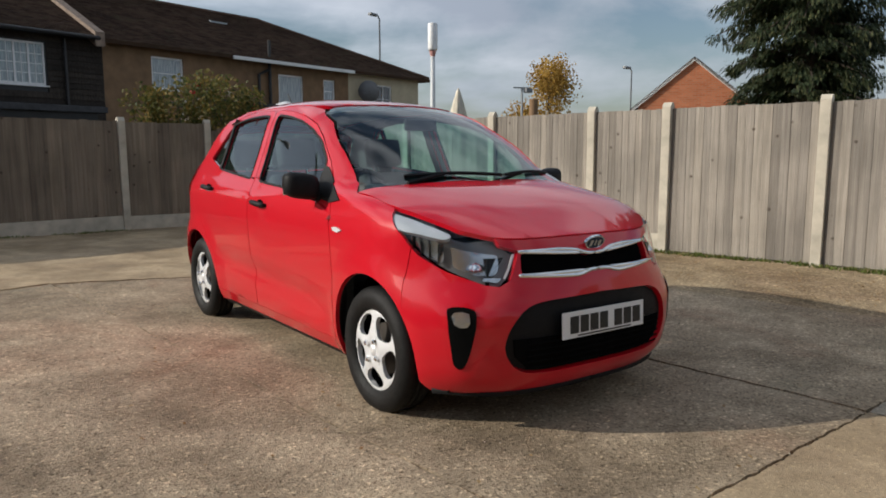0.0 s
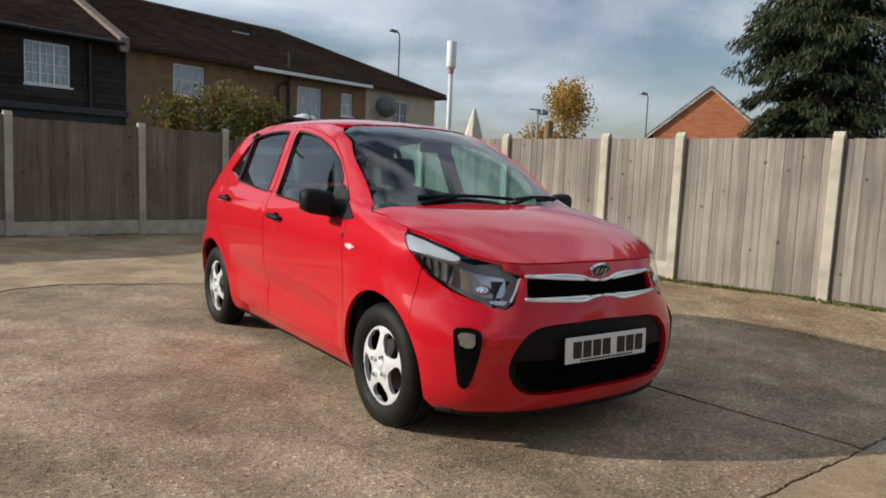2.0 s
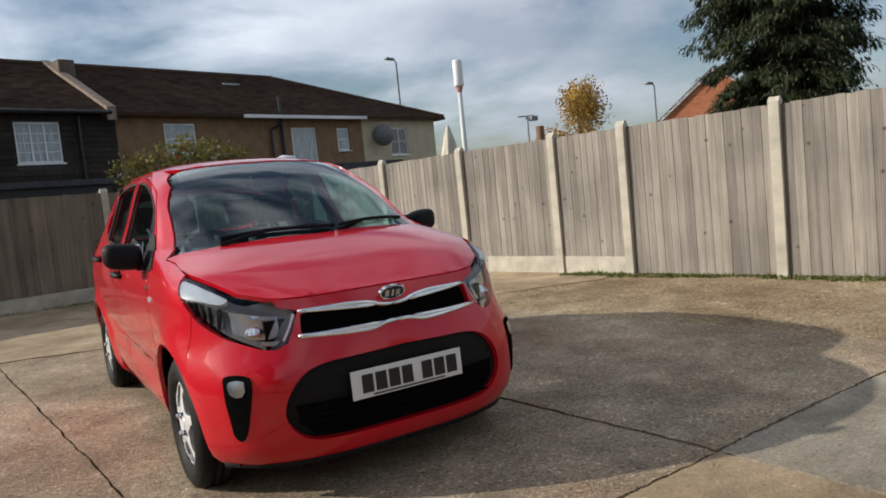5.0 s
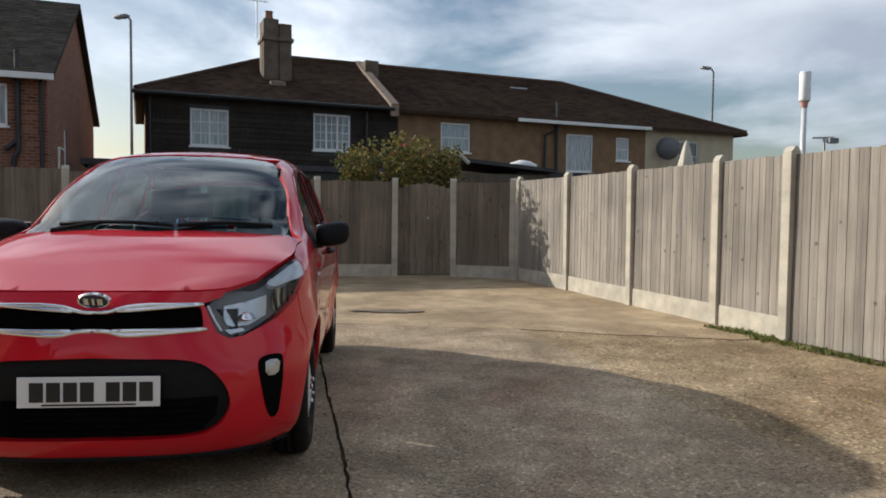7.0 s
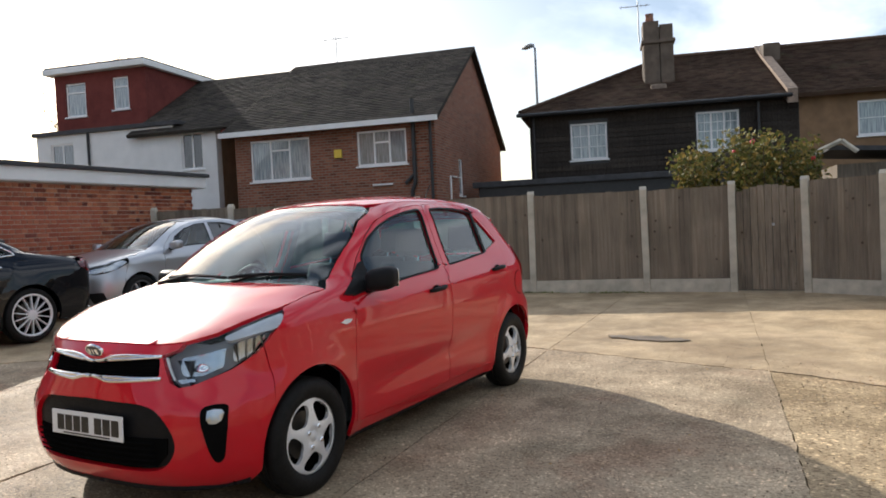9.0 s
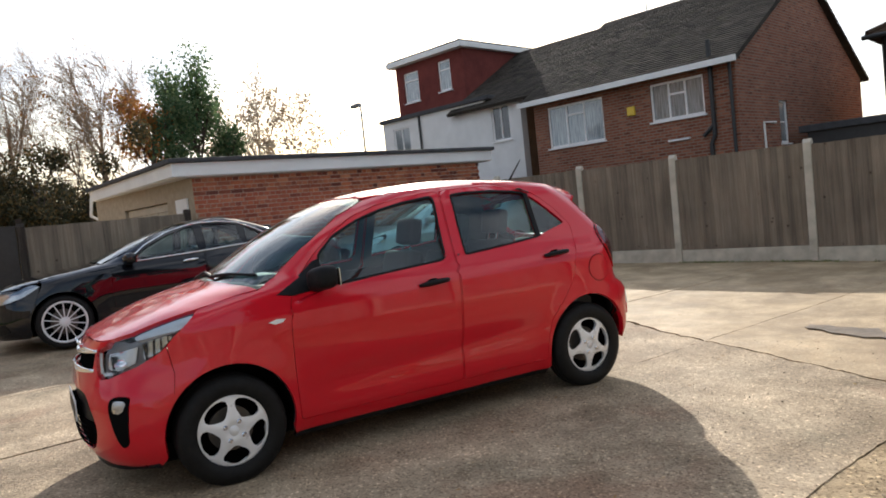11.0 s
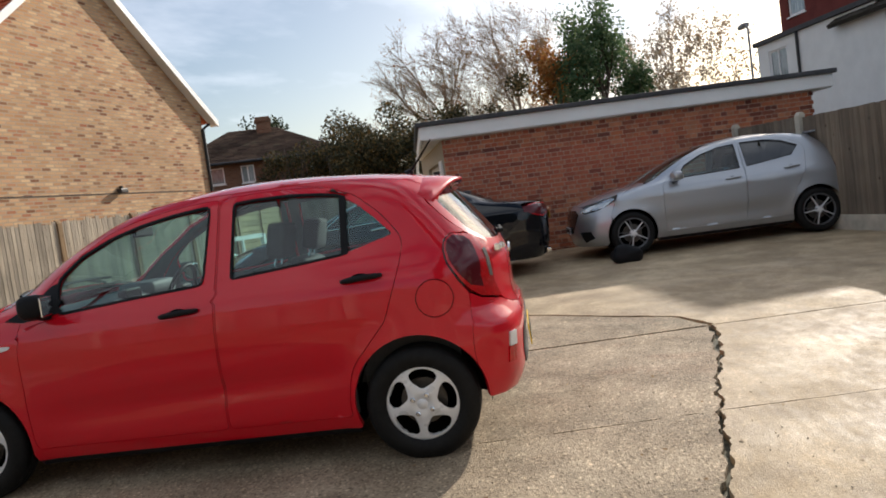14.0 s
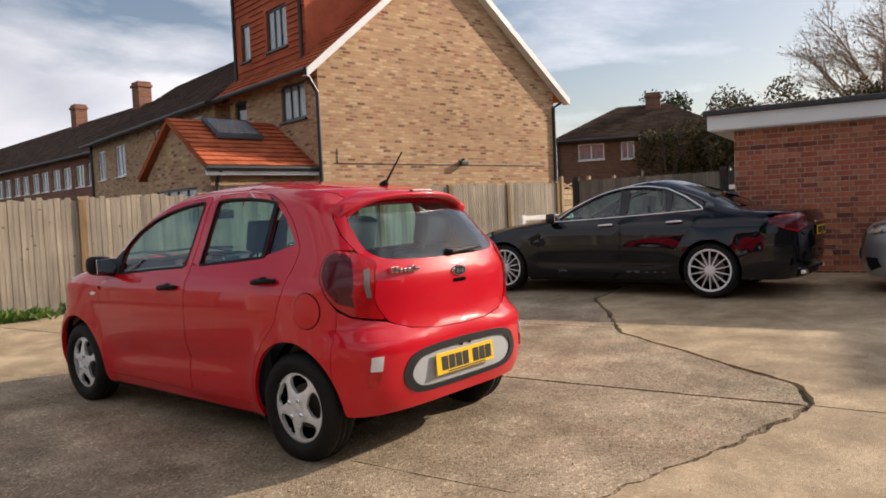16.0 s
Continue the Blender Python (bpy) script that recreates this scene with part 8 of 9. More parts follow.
class Leaves:
    """Many small leaf faces gathered in one mesh."""

    def __init__(self):
        self.v, self.f = [], []

    def leaf(self, p, d, n, length, width):
        d, n = d.normalized(), n.normalized()
        s = d.cross(n)
        if s.length < 1e-3:
            s = d.orthogonal()
        s = s.normalized() * width
        k = len(self.v)
        mid = p + d * length * 0.55
        self.v += [p, mid + s, p + d * length, mid - s]
        self.f.append((k, k + 1, k + 2, k + 3))

    def cloud(self, c, rad, count, size, squash=1.0, droop=0.0):
        for _ in range(count):
            q = Vector((random.gauss(0, 1), random.gauss(0, 1), random.gauss(0, 1)))
            q = q.normalized() * random.random() ** 0.45
            p = c + Vector((q.x * rad, q.y * rad, q.z * rad * squash))
            d = Vector((random.uniform(-1, 1), random.uniform(-1, 1), random.uniform(-1, 0.8) - droop))
            n = Vector((random.uniform(-1, 1), random.uniform(-1, 1), random.uniform(-0.2, 1)))
            self.leaf(p, d, n, size * random.uniform(0.6, 1.4), size * random.uniform(0.25, 0.45))

    def put(self, name, mat, parent=None):
        return part(name, mesh_of(name, self.v, self.f), mat, parent)


def grow(bm, p, d, length, r, level, tips, spread, up=0.15, sides=6, kids=(2, 4)):
    """A limb that tapers, bends and splits."""
    pts, rr = [p], [r]
    q, dd = p.copy(), d.copy()
    n = 4 if level > 1 else 3
    for i in range(n):
        dd = (dd + Vector((random.gauss(0, 0.13), random.gauss(0, 0.13), random.gauss(0, 0.08) + up * 0.4))).normalized()
        q = q + dd * length / n
        pts.append(q.copy())
        rr.append(r * (1 - 0.45 * (i + 1) / n))
    tube(bm, pts, rr, max(3, sides), cap=False)
    tips.append((q.copy(), dd.copy(), level))
    if level == 0:
        return
    for i in range(random.randint(*kids)):
        at = random.choice(pts[1:]) if i else pts[-1]
        a = dd.orthogonal().normalized()
        a.rotate(Matrix.Rotation(random.uniform(0, 2 * math.pi), 3, dd))
        nd = (dd + a * spread * random.uniform(0.6, 1.3) + Vector((0, 0, up))).normalized()
        grow(bm, at, nd, length * random.uniform(0.6, 0.82), max(0.008, r * random.uniform(0.45, 0.62)), level - 1, tips, spread, up, sides - 1, kids)


def broad_tree(name, label, base, height, trunk_r, leaf_mat, per_tip, leaf_size, levels=4, spread=0.75, squash=0.9, cluster=0.5, bark=None, kids=(2, 4), lean=(0, 0), up=0.16):
    root = thing(name, label, "tree", Matrix.Translation(base))
    bm, tips = bmesh.new(), []
    grow(bm, Vector((0, 0, -0.2)), Vector((lean[0], lean[1], 1)).normalized(), height * 0.30, trunk_r, levels, tips, spread, up, 8, kids)
    top = max(t[0].z for t in tips)
    k = height / top
    for v in bm.verts:
        v.co *= k
    part("trunk", bm, bark or M_BARK, root)
    if leaf_mat:
        lv = Leaves()
        for p, d, level in tips:
            if level <= 1:
                lv.cloud(p * k, cluster, per_tip, leaf_size, squash)
        lv.put("crown", leaf_mat, root)
    return root


def fan_tree(label, base, height, trunk_r, wide, limbs, bark, leaf_mat=None, per_twig=1, leaf_size=0.1, seed=1):
    """A bare tree: limbs that fan into a dome of fine twigs."""
    rnd = random.Random(seed)
    root = thing("bare_tree", label, "tree", Matrix.Translation(base))
    vs, fs, lv = [], [], Leaves()

    def rod(pts, radii, sides):
        k = len(vs)
        for p, r in zip(pts, radii):
            for i in range(sides):
                a = 2 * math.pi * i / sides
                vs.append((p.x + r * math.cos(a), p.y + r * math.sin(a) * 0.8, p.z + r * math.sin(a) * 0.6))
        for j in range(len(pts) - 1):
            for i in range(sides):
                n = (i + 1) % sides
                fs.append((k + j * sides + i, k + j * sides + n, k + (j + 1) * sides + n, k + (j + 1) * sides + i))

    def limb(p, d, length, r, bend):
        pts, q, dd = [p], p.copy(), d.normalized()
        for i in range(4):
            dd = (dd + Vector((rnd.gauss(0, bend), rnd.gauss(0, bend), rnd.gauss(0, bend * 0.6) + 0.06))).normalized()
            q = q + dd * length / 4
            pts.append(q.copy())
        return pts, dd

    fork = height * 0.26
    rod([Vector((0, 0, -0.3)), Vector((0.05, 0.03, fork * 0.6)), Vector((0, 0.08, fork)), Vector((0.1, 0, height * 0.62))], [trunk_r * 1.2, trunk_r, trunk_r * 0.85, trunk_r * 0.3], 8)
    for i in range(limbs):
        t = i / (limbs - 1)
        a = 2.4 * i + rnd.uniform(-0.3, 0.3)
        flat = wide * (1 - t) ** 0.6 + 0.12
        d = Vector((math.cos(a) * flat, math.sin(a) * flat, 0.36 + 0.6 * t))
        start = Vector((0.04, 0.04, fork * 0.8 + (height * 0.3) * t))
        reach = height * (0.52 - 0.14 * t)
        pts, _ = limb(start, d, reach, trunk_r, 0.10)
        rr = trunk_r * (0.5 - 0.15 * t)
        rod(pts, [rr, rr * 0.75, rr * 0.5, rr * 0.3, rr * 0.14], 6)
        for j in range(18):
            s = 0.2 + 0.8 * j / 17
            k = min(3, int(s * 4))
            p = pts[k].lerp(pts[k + 1], s * 4 - k)
            axis = (pts[k + 1] - pts[k]).normalized()
            d2 = axis * 0.8 + Vector((rnd.gauss(0, 0.75), rnd.gauss(0, 0.75), rnd.gauss(0.05, 0.5)))
            p2, _ = limb(p, d2, height * rnd.uniform(0.13, 0.21) * (1.1 - 0.35 * s), 0.04, 0.13)
            rod(p2, [0.030, 0.024, 0.018, 0.013, 0.009], 4)
            for m in range(22):
                u = rnd.uniform(0.15, 1.0) * 3.99
                e = int(u)
                q = p2[e].lerp(p2[e + 1], u - e)
                d3 = (d2.normalized() + Vector((rnd.gauss(0, 0.8), rnd.gauss(0, 0.8), rnd.gauss(0.05, 0.65)))).normalized()
                ln = height * rnd.uniform(0.035, 0.085)
                mid = q + d3 * ln * 0.5 + Vector((0, 0, rnd.gauss(0, 0.04)))
                end = q + d3 * ln + Vector((rnd.gauss(0, 0.08), rnd.gauss(0, 0.08), 0.05))
                rod([q, mid, end], [0.010, 0.007, 0.004], 3)
                side = Vector((rnd.gauss(0, 1), rnd.gauss(0, 1), rnd.gauss(0.3, 0.6))).normalized()
                rod([mid, mid + (d3 + side * 0.7).normalized() * ln * 0.55], [0.008, 0.004], 3)
                if leaf_mat and rnd.random() < per_twig:
                    lv.leaf(end, Vector((rnd.uniform(-1, 1), rnd.uniform(-1, 1), -0.6)), Vector((rnd.uniform(-1, 1), rnd.uniform(-1, 1), 1)), leaf_size * rnd.uniform(0.7, 1.4), leaf_size * 0.4)
    part("trunk", mesh_of("trunk", vs, fs), bark, root)
    if leaf_mat:
        lv.put("crown", leaf_mat, root)


def conifer(base, height, rad):
    root = thing("conifer", "tall dark green conifer with drooping layered branches behind the fence", "tree", Matrix.Translation(base))
    bm = bmesh.new()
    tube(bm, [(0, 0, -0.3), (0.05, 0, height * 0.5), (0, 0.05, height)], [0.24, 0.15, 0.02], 10)
    lv = Leaves()
    n = 520
    for i in range(n):
        t = (i + random.random()) / n
        z = 0.6 + (height - 0.7) * t
        prof = (1 - t) ** 0.45 * (0.95 + 0.14 * math.sin(t * 31)) + 0.04
        a = random.uniform(0, 2 * math.pi)
        L = rad * prof * random.uniform(0.72, 1.15)
        d = Vector((math.cos(a), math.sin(a), random.uniform(-0.05, 0.22)))
        pts = [Vector((0, 0, z)) + d * L * s + Vector((0, 0, -0.38 * L * s * s)) for s in (0, 0.35, 0.7, 1.0)]
        tube(bm, pts, [0.03, 0.022, 0.014, 0.006], 4, cap=False)
        for j in range(40):
            s = random.uniform(0.12, 1.03)
            p = pts[0].lerp(pts[3], s) + Vector((0, 0, 0.38 * L * s * (1 - s)))
            side = Vector((-d.y, d.x, 0)) * random.uniform(-1, 1) * (0.34 * L * (1.05 - s) + 0.12)
            q = p + side + Vector((0, 0, random.uniform(-0.05, 0.03)))
            for _ in range(13):
                dd = (d * 0.6 + side * 0.8 + Vector((random.uniform(-0.5, 0.5), random.uniform(-0.5, 0.5), random.uniform(-1.7, -0.2)))).normalized()
                lv.leaf(q + Vector((random.gauss(0, 0.045), random.gauss(0, 0.045), random.gauss(0, 0.03))), dd, Vector((random.uniform(-0.6, 0.6), random.uniform(-0.6, 0.6), 1)), random.uniform(0.06, 0.14), random.uniform(0.007, 0.015))
    part("trunk", bm, M_BARK, root)
    lv.put("crown", M_CONIFER, root)


conifer((8.85, 2.05, -0.03), 12.5, 1.28)
random.seed(12)
broad_tree("birch_tree", "small autumn tree with golden-yellow leaves, far behind the fence", (51.0, 49.3, 0), 9.7, 0.22, M_BIRCH, 130, 0.28, 4, 0.8, 1.3, 1.6)
fan_tree("large bare autumn tree with a wide fan of fine twigs", (-40.5, -1.9, 0.3), 12.2, 0.28, 1.25, 13, M_BARKPALE, M_RUST, 0.25, 0.12, 3)
fan_tree("slim bare autumn tree with upright twigs", (-40.0, 2.5, 0.3), 12.6, 0.20, 0.55, 9, M_BARKPALE, M_RUST, 0.3, 0.12, 5)
random.seed(41)
broad_tree("autumn_tree", "tree with rusty orange autumn leaves", (-37.5, 5.3, 0.3), 9.4, 0.22, M_RUST, 60, 0.2, 4, 0.36, 1.1, 0.7)
random.seed(47)
broad_tree("green_tree", "tall green tree with uneven crown", (-38.0, 7.4, 0.3), 10.9, 0.24, M_GREEN, 75, 0.2, 4, 0.36, 1.2, 0.75)
fan_tree("thin pale tree with sparse buff leaves", (-41.5, 11.8, 0.3), 10.8, 0.18, 1.1, 10, M_BARKPALE, M_PALELEAF, 1.0, 0.2, 8)
fan_tree("thin pale bare tree behind the roofs", (-30.0, 21.5, 0.3), 10.5, 0.18, 1.0, 8, M_BARKPALE, M_PALELEAF, 0.5, 0.15, 9)
broad_tree("yew_tree", "small dark evergreen behind the hipped roof", (-42, -15.0, 0.3), 7.3, 0.2, M_CONIFER, 80, 0.24, 3, 0.5, 1.0, 0.8)


def hedge(name, label, pts, height, rad, mat, count, size):
    root = thing(name, label, "hedge")
    bm, lv = bmesh.new(), Leaves()
    for x, y in pts:
        h = height * random.uniform(0.72, 1.08)
        z0 = gz(x)
        for k in range(4):
            a = random.uniform(0, 6.28)
            tube(bm, [(x, y, z0 - 0.1), (x + 0.3 * math.cos(a), y + 0.3 * math.sin(a), z0 + h * 0.5), (x + 0.7 * math.cos(a), y + 0.7 * math.sin(a), z0 + h * 0.9)], [0.05, 0.03, 0.01], 5, cap=False)
        for k in range(9):
            lv.cloud(Vector((x + random.gauss(0, rad * 0.6), y + random.gauss(0, rad * 0.6), z0 + h * random.uniform(0.2, 0.95))), rad * random.uniform(0.4, 0.8), count, size)
    part("stem_framework", bm, M_BARK, root)
    lv.put("foliage", mat, root)


hedge("hedge", "tall unkempt hedge of dark and yellowing shrubs beyond the gates", [(-26 - 1.2 * (i % 3), -7.6 + 0.68 * i) for i in range(13)], 5.2, 1.2, M_HEDGE, 420, 0.13)
hedge("hedge", "far belt of brownish woodland shrubs", [(-46 - 2 * (i % 2), -16 + 2.4 * i) for i in range(13)], 5.2, 2.2, M_HEDGE, 80, 0.4)


def rose_bush():
    root = thing("rose_bush", "sprawling climbing rose with yellowing leaves above the gate", "shrub")
    bm, lv = bmesh.new(), Leaves()
    spots = []
    for i in range(46):
        x = random.uniform(0.7, 2.75)
        top = 2.32 - 0.26 * abs(x - 1.7) + random.uniform(-0.25, 0.12)
        y = random.uniform(8.2, 9.4)
        p = [(x + random.uniform(-0.3, 0.3), y, 0.0), (x, y - 0.1, top * 0.6), (x + random.uniform(-0.25, 0.25), y - 0.2, top)]
        tube(bm, p, [0.014, 0.009, 0.004], 5, cap=False)
        spots.append(Vector(p[2]))
        for k in range(5):
            lv.cloud(Vector(p[1]).lerp(Vector(p[2]), k / 4), 0.17, 34, 0.075)
    part("stem_framework", bm, M_BARK, root)
    lv.put("leaves", M_ROSE, root)
    for p in [(1.72, 9.0, 2.36), (1.5, 8.6, 2.2), (2.6, 8.7, 2.0)]:
        b = bmesh.new()
        bmesh.ops.create_icosphere(b, subdivisions=2, radius=0.045)
        for v in b.verts:
            v.co *= 1 + 0.25 * noise.noise(v.co * 40)
        part("flower", b, M_FLOWER, root, "red rose flower", m=Matrix.Translation(p), smooth=True)


rose_bush()


def tufts(name, label, along, count, size, mat, width, kind="stuff"):
    """Low growth along a line."""
    lv = Leaves()
    total = len(along) - 1
    for _ in range(count):
        t = random.random() * total
        i = int(t)
        (x0, y0), (x1, y1) = along[i], along[i + 1]
        x, y = x0 + (x1 - x0) * (t - i), y0 + (y1 - y0) * (t - i)
        g = random.gauss(0, 1) * width
        dx, dy = -(y1 - y0), (x1 - x0)
        k = math.hypot(dx, dy)
        x, y = x + dx / k * g, y + dy / k * g
        if noise.noise(Vector((x * 1.7, y * 1.7, 0.5))) < -0.12:
            continue
        for _ in range(4):
            d = Vector((random.uniform(-0.7, 0.7), random.uniform(-0.7, 0.7), random.uniform(0.3, 1.1)))
            lv.leaf(Vector((x + random.uniform(-0.03, 0.03), y + random.uniform(-0.03, 0.03), gz(x) - 0.01)), d, Vector((random.uniform(-1, 1), random.uniform(-1, 1), 0.3)), size * random.uniform(0.5, 1.3), size * random.uniform(0.08, 0.2))
    ob = lv.put(name, mat)
    tagged(ob, label, "plants", kind=kind)


tufts("grass", "thin green grass along the foot of the sunlit fence", [(x - 0.10, y) for x, y in RIGHT_POSTS[3:8]], 650, 0.055, M_GRASS, 0.06)
tufts("grass", "sparse grass and moss at the foot of the shaded fence", [(x, y - 0.08) for x, y in BACK_POSTS[3:6]], 260, 0.045, M_GRASS, 0.03)
tufts("weeds", "green broad-leaved weeds at the foot of the paling fence", [(x, y + 0.32) for x, y in LEFT_POSTS[:8]], 2600, 0.17, M_WEED, 0.18)
tufts("weeds", "green weeds under the white barrier", [(-10.2, -4.8), (-13.2, -4.5), (-15.5, -4.2)], 700, 0.16, M_WEED, 0.16)


def litter(name, label, count, mat, size, region, seed):
    rnd = random.Random(seed)
    lv = Leaves()
    x0, x1, y0, y1 = region
    n = 0
    while n < count:
        x, y = rnd.uniform(x0, x1), rnd.uniform(y0, y1)
        n += 1
        if abs(x) < 0.7 and abs(y) < 1.6:
            continue
        a = rnd.uniform(0, 6.28)
        lv.leaf(Vector((x, y, gz(x) + 0.006 + rnd.uniform(0, 0.006))), Vector((math.cos(a), math.sin(a), rnd.uniform(-0.1, 0.35))), Vector((rnd.uniform(-0.3, 0.3), rnd.uniform(-0.3, 0.3), 1)), size * rnd.uniform(0.5, 1.4), size * rnd.uniform(0.25, 0.45))
    ob = lv.put(name, mat)
    tagged(ob, label, "leaves", kind="stuff")


litter("fallen_leaves", "scattered dry brown leaves and grit on the concrete", 330, M_DRYLEAF, 0.022, (-3.2, 4.6, -3.4, 7.2), 3)
litter("fallen_leaves", "drift of dry leaves on the gravel by the fence", 700, M_DRYLEAF, 0.026, (3.1, 4.9, -3.0, 2.2), 5)


def stones():
    rnd = random.Random(11)
    vs, fs = [], []
    base = [(1, 0, 0), (-1, 0, 0), (0, 1, 0), (0, -1, 0), (0, 0, 1), (0, 0, -1)]
    tri = [(0, 2, 4), (2, 1, 4), (1, 3, 4), (3, 0, 4), (2, 0, 5), (1, 2, 5), (3, 1, 5), (0, 3, 5)]
    for _ in range(5200):
        if rnd.random() < 0.55:
            x, y = rnd.uniform(2.7, 5.0), rnd.uniform(-3.4, 2.3)
        else:
            x, y = rnd.uniform(-3.2, 3.0), rnd.uniform(-3.2, 3.0)
        if x > 4.75 - 0.22 * (y - 1.45) or (abs(x) < 0.6 and abs(y) < 1.5):
            continue
        s = rnd.uniform(0.002, 0.007)
        k = len(vs)
        a = rnd.uniform(0, 6.28)
        for bx, by, bz in base:
            j = rnd.uniform(0.7, 1.3)
            vs.append((x + s * j * (bx * math.cos(a) - by * math.sin(a)), y + s * j * (bx * math.sin(a) + by * math.cos(a)) * 0.8, gz(x) + 0.002 + s * 0.5 + s * 0.6 * bz * j))
        fs += [(k + p, k + q, k + r) for p, q, r in tri]
    ob = part("loose_stones", mesh_of("loose_stones", vs, fs), M_STONES)
    tagged(ob, "small loose stones and grit on the concrete", "gravel", kind="stuff")


stones()
# ---- street furniture and small things ----
def street_lamp(x, y, top, reach, ang, label, r=0.06):
    root = thing("street_lamp", label, "lamp post", pose(x, y, 0, 0, 0, ang))
    bm = bmesh.new()
    tube(bm, [(0, 0, -0.2), (0, 0, top * 0.3), (0, 0, top - 0.15), (0.15, 0, top), (reach, 0, top + 0.02)], [r * 1.3, r, r * 0.75, r * 0.7, r * 0.6], 10)
    part("column", bm, M_LAMPGREY, root, smooth=True)
    part("lantern", boxes((reach - 0.1, reach + 0.5, -0.12, 0.12, top - 0.05, top + 0.09), bevel=0.04), M_LAMPGREY, root, smooth=True)


street_lamp(18.9, 31.8, 8.75, 0.35, 200, "tall grey street lamp behind the terrace roof")
street_lamp(-7.8, 23.8, 8.3, 0.25, 150, "tall grey street lamp beside the black house")
street_lamp(32.1, 25.1, 6.15, 0.35, 190, "grey street lamp beyond the sunlit fence", 0.05)
street_lamp(-21.9, 10.2, 5.8, 0.25, 180, "grey street lamp beside the white house", 0.05)


def mast():
    root = thing("phone_mast", "pale grey telephone mast with a white antenna drum on top", "mast", Matrix.Translation((38.78, 55.3, 0)) @ Matrix.Diagonal((1.27, 1.27, 1.25, 1)))
    bm = bmesh.new()
    tube(bm, [(0, 0, -0.2), (0, 0, 4), (0, 0, 8.6)], [0.22, 0.2, 0.17], 12)
    part("column", bm, plain("pale mast paint", (0.55, 0.57, 0.58), 0.5), root, smooth=True)
    part("antenna", lathe([(8.95, 0.0), (8.95, 0.34), (9.1, 0.37), (10.9, 0.37), (11.0, 0.34), (11.0, 0.0)], 20, "z"), plain("antenna shroud", (0.72, 0.73, 0.74), 0.5), root, "white antenna drum", smooth=True)
    part("neck", lathe([(8.5, 0.19), (8.95, 0.27)], 16, "z"), plain("mast red band", (0.45, 0.22, 0.20), 0.6), root, smooth=True)


mast()


def parasol():
    root = thing("parasol", "closed cream garden parasol standing behind the fence", "parasol", Matrix.Translation((6.95, 8.45, 0)))
    bm = bmesh.new()
    tube(bm, [(0, 0, 0), (0, 0, 2.5)], 0.02, 8)
    part("pole", bm, M_RAIL, root)
    vs, fs, n, rings = [], [], 24, [(1.55, 0.16), (1.75, 0.19), (2.0, 0.15), (2.25, 0.10), (2.45, 0.045), (2.52, 0.012)]
    for z, r in rings:
        for k in range(n):
            t = 2 * math.pi * k / n
            q = r * (1 + 0.3 * math.cos(8 * t) * (2.55 - z))
            vs.append((q * math.cos(t), q * math.sin(t), z))
    for i in range(len(rings) - 1):
        for k in range(n):
            fs.append((i * n + k, i * n + (k + 1) % n, (i + 1) * n + (k + 1) % n, (i + 1) * n + k))
    part("canopy", mesh_of("canopy", vs, fs, smooth=True), plain("cream parasol cloth", (0.62, 0.57, 0.46), 0.9), root)


parasol()


def cctv():
    root = thing("camera_pole", "thin pole with a surveillance camera and crossbar", "camera pole", Matrix.Translation((12.5, 12.7, 0)))
    bm = bmesh.new()
    tube(bm, [(0, 0, 0), (0, 0, 3.15)], 0.035, 8)
    tube(bm, [(-0.25, 0.1, 3.13), (0.2, -0.1, 3.13)], 0.022, 6)
    part("pole", bm, M_STEEL, root)
    part("camera_box", boxes((0.05, 0.3, -0.16, 0.0, 2.98, 3.12), bevel=0.03), M_LAMPGREY, root)
    part("stub", lathe([(0.0, 0.13), (2.78, 0.13), (2.8, 0.10), (2.8, 0.0)], 14, "z"), M_RENDER, root, "brown chimney-like stub", m=Matrix.Translation((0.25, -0.25, 0)))


cctv()


def shed():
    root = thing("shed", "low garden shed with dark felt roof and pale barge boards", "shed", frame_at((2.9, 11.3), (1, 0.15)))
    part("wall", boxes((0, 2.2, 0.0, 2.2, 0, 2.0), (2.2, 5.0, 0.5, 2.2, 0, 1.85)), M_BOARD2, root)
    bm = bmesh.new()
    q = box(bm, -0.15, 2.4, -0.2, 2.3, 2.02, 2.10)
    for v in q:
        v.co.z += 0.16 * (1 - abs(v.co.x - 0.3) / 1.2) + 0.15
    part("roof", bm, M_FELT, root)
    bm = bmesh.new()
    for a, b in (((-1.0, 1.95), (0.05, 2.42)), ((0.05, 2.42), (0.3, 2.2))):
        tube(bm, [(a[0], -0.22, a[1]), (b[0], -0.22, b[1])], 0.045, 6)
    part("barge_board", bm, M_POST, root, "pale barge board")
    part("low_roof", boxes((1.6, 5.2, 0.3, 2.4, 1.9, 2.1), bevel=0.02), M_FELT, root)
    b = bmesh.new()
    bmesh.ops.create_icosphere(b, subdivisions=3, radius=0.3)
    for v in b.verts:
        v.co = Vector((v.co.x * 1.1, v.co.y * 0.7, max(-0.05, v.co.z * 0.45))) * (1 + 0.2 * noise.noise(v.co * 7))
    ob = part("rubble_sack", b, plain("white plastic sack", (0.72, 0.72, 0.72), 0.5, vary=0.1), None, smooth=True, m=Matrix.Translation((4.55, 11.75, 2.2)))
    tagged(ob, "crumpled white plastic sack lying on the shed roof", "sack")


shed()


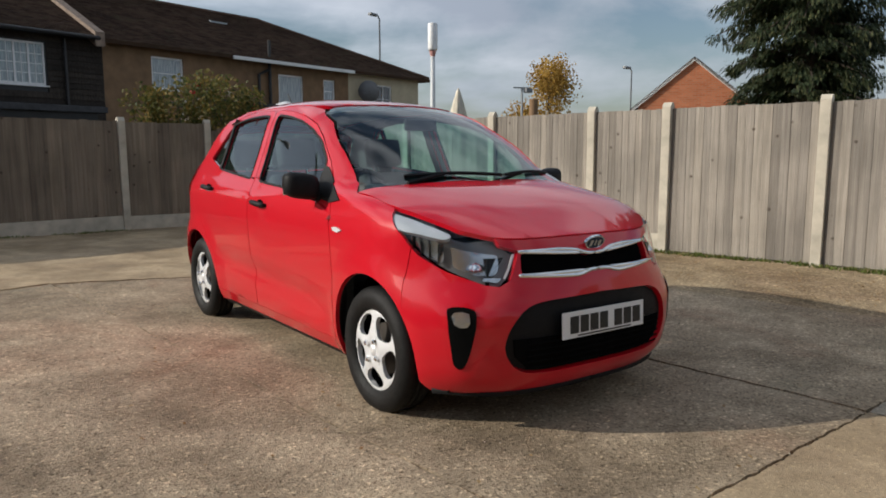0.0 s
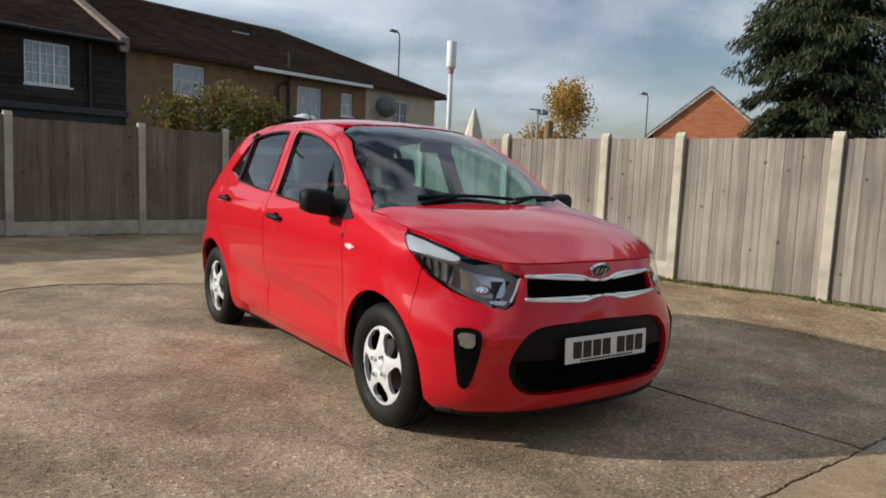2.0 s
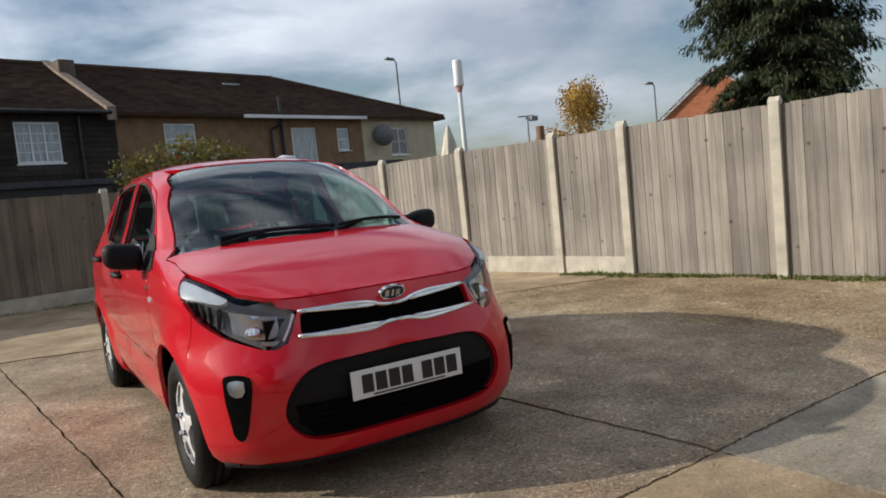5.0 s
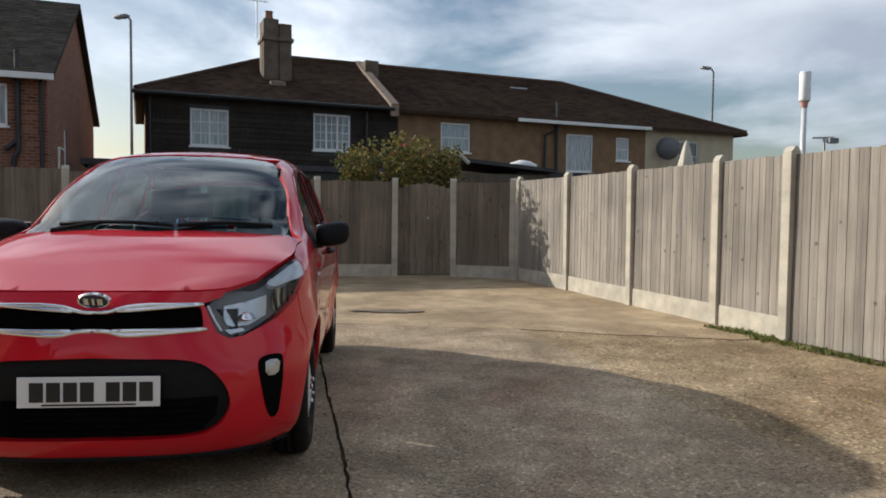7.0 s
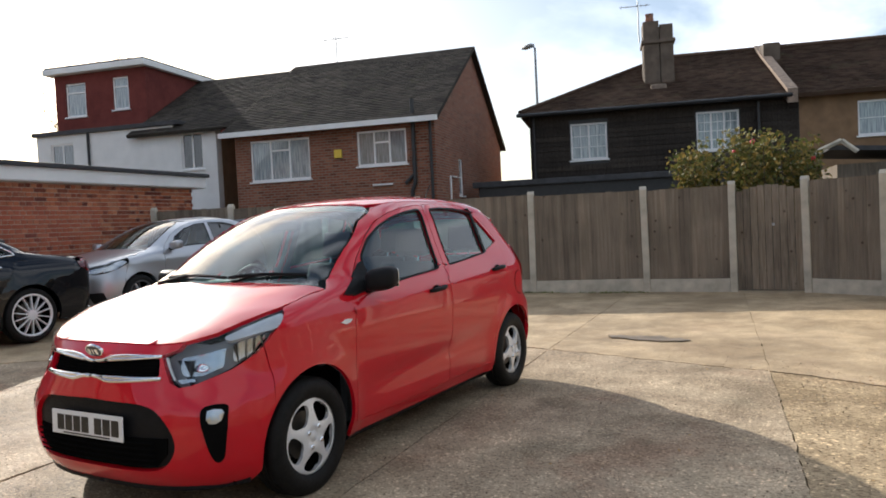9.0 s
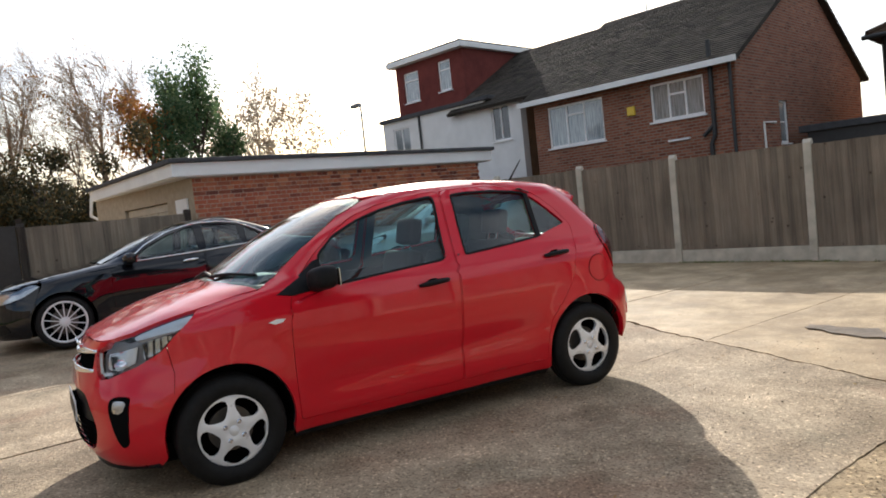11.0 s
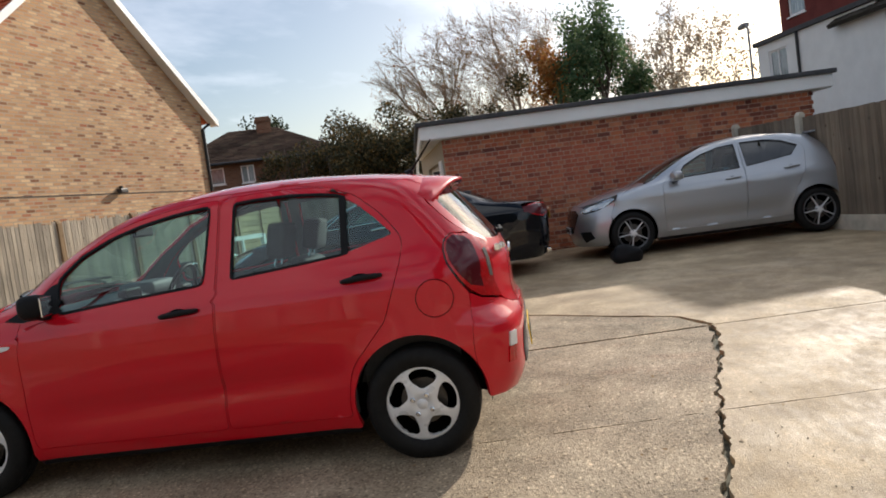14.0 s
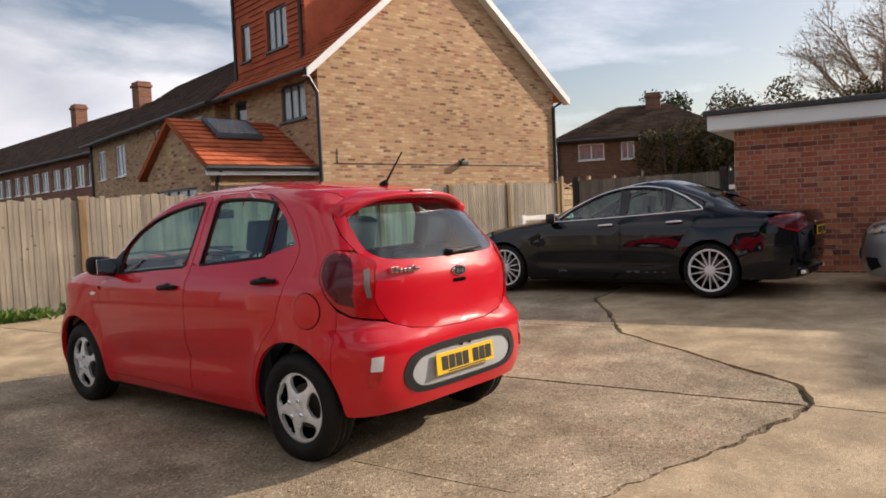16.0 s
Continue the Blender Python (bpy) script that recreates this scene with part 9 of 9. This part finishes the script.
def black_gates():
    root = thing("yard_gates", "pair of tall black sheet-metal gates closing the drive", "gate", frame_at((-19.2, -5.7), (-0.02, 1)))
    for x0, x1 in ((0.0, 1.75), (1.79, 3.6)):
        part("gate_leaf", boxes((x0, x1, -0.03, 0.03, 0.3, 2.1), (x0, x1, -0.05, 0.05, 1.0, 1.08), (x0, x1, -0.05, 0.05, 2.05, 2.12)), M_BLACK, root)
    for x in (-0.1, 3.7):
        part("gate_post", boxes((x - 0.08, x + 0.08, -0.08, 0.08, 0.2, 2.3), bevel=0.01), M_BLACK_BOARD, root)
    part("green_sign", boxes((1.35, 1.62, -0.05, -0.031, 1.5, 1.72)), plain("green sign", (0.05, 0.30, 0.14), 0.5), root, "small green sign")
    part("white_sign", boxes((2.7, 3.05, -0.05, -0.031, 1.55, 1.68)), M_WHITE, root, "small white sign")
    part("side_wall", boxes((3.8, 6.5, -0.1, 0.1, 0.2, 1.9)), M_BOARD2, root)


black_gates()


def lattice_panels():
    posts = [(-12.75, -5.0), (-13.9, -4.85), (-15.05, -4.7), (-16.2, -4.55)]
    m0 = timber("pale new fence slat", (0.40, 0.29, 0.17), (0.62, 0.49, 0.32))
    for i, ((x0, y0), (x1, y1)) in enumerate(zip(posts, posts[1:])):
        L = math.hypot(x1 - x0, y1 - y0)
        g = gz((x0 + x1) / 2)
        root = thing("woven_fence", "pale wavy-topped woven timber fence bay", "fence", Matrix.Translation((x0, y0, g)) @ Matrix.Rotation(math.atan2(y1 - y0, x1 - x0), 4, "Z"), "woven panels")
        part("post", boxes((-0.04, 0.04, -0.04, 0.04, -0.2, 1.78), bevel=0.006), m0, root)
        for k in range(10):
            z = 0.12 + k * 0.135
            bm = boxes((0.04, L - 0.04, 0.0, 0.012, z, z + 0.125))
            part("slat", bm, m0, root, m=Matrix.Translation((0, 0.008 * (-1) ** k, 0)))
        bm = bmesh.new()
        tube(bm, [(0.04 + (L - 0.08) * s / 8, 0.0, 1.62 - 0.16 * math.sin(math.pi * s / 8)) for s in range(9)], 0.025, 6)
        tube(bm, [(0.04 + (L - 0.08) * s / 8, 0.0, 1.50 + 0.14 * math.sin(math.pi * s / 8) - 0.02) for s in range(9)], 0.02, 6)
        part("wavy_top", bm, m0, root)
    for x, y, h in ((-16.2, -4.55, 1.75), (-15.8, -3.9, 1.65), (-15.6, -3.75, 1.2)):
        ob = part("timber_post", boxes((-0.05, 0.05, -0.05, 0.05, -0.2, h), bevel=0.008), M_RAIL, None, m=Matrix.Translation((x, y, gz(x))))
        tagged(ob, "rough brown timber post standing at the drive", "post", "drive posts")


lattice_panels()


def barrier():
    root = thing("white_barrier", "white painted timber barrier gate with a diagonal brace", "barrier", Matrix.Translation((-10.7, -4.85, gz(-10.7))) @ Matrix.Rotation(math.atan2(0.42, -2.0), 4, "Z"))
    L = 2.05
    part("post", boxes((-0.05, 0.05, -0.05, 0.05, -0.1, 0.92), bevel=0.006), M_WHITE, root)
    part("post", boxes((L - 0.05, L + 0.05, -0.05, 0.05, -0.1, 0.88), bevel=0.006), M_WHITE, root)
    part("top_rail", boxes((0.05, L - 0.05, -0.03, 0.03, 0.80, 0.90), bevel=0.006), M_WHITE, root)
    part("upright", boxes((L * 0.55, L * 0.55 + 0.07, -0.026, 0.026, 0.02, 0.80), bevel=0.006), M_WHITE, root)
    bm = bmesh.new()
    tube(bm, [(0.06, 0, 0.70), (L - 0.05, 0, 0.12)], 0.035, 6)
    part("brace", bm, M_WHITE, root)


barrier()


def bag():
    b = bmesh.new()
    bmesh.ops.create_icosphere(b, subdivisions=3, radius=0.2)
    for v in b.verts:
        v.co = Vector((v.co.x * 0.8, v.co.y * 1.0, max(-0.09, v.co.z * 0.75))) * (1 + 0.25 * noise.noise(v.co * 8))
        v.co.z += 0.09
    # the black bag on the ground, a flattened lumpy ball
    ob = part("rubber_wedge", b, M_TRIM, None, smooth=True, m=Matrix.Translation((-5.75, 3.12, gz(-5.7))))
    tagged(ob, "small black bag lying by the silver car's wheel", "bag")


bag()


def puddle():
    ring = [((0.42 + 0.10 * noise.noise(Vector((math.cos(t) * 2, math.sin(t) * 2, 0)))) * math.cos(t), (0.13 + 0.09 * noise.noise(Vector((math.cos(t) * 3, math.sin(t) * 3, 5)))) * math.sin(t)) for t in [2 * math.pi * i / 40 for i in range(40)]]
    m = plain("wet dark stain", (0.17, 0.13, 0.09), 0.45, vary=0.35, scale=6)
    me = slab_mesh("puddle", [(x, y) for x, y in ring], (), 0.003, 0.2, False, top=lambda x, y: 0.0)
    ob = part("puddle", me, m, None, m=pose(1.25, 3.45, 0.014, 0, 0, -8))
    tagged(ob, "dark damp patch on the concrete", "puddle", kind="structure")


puddle()
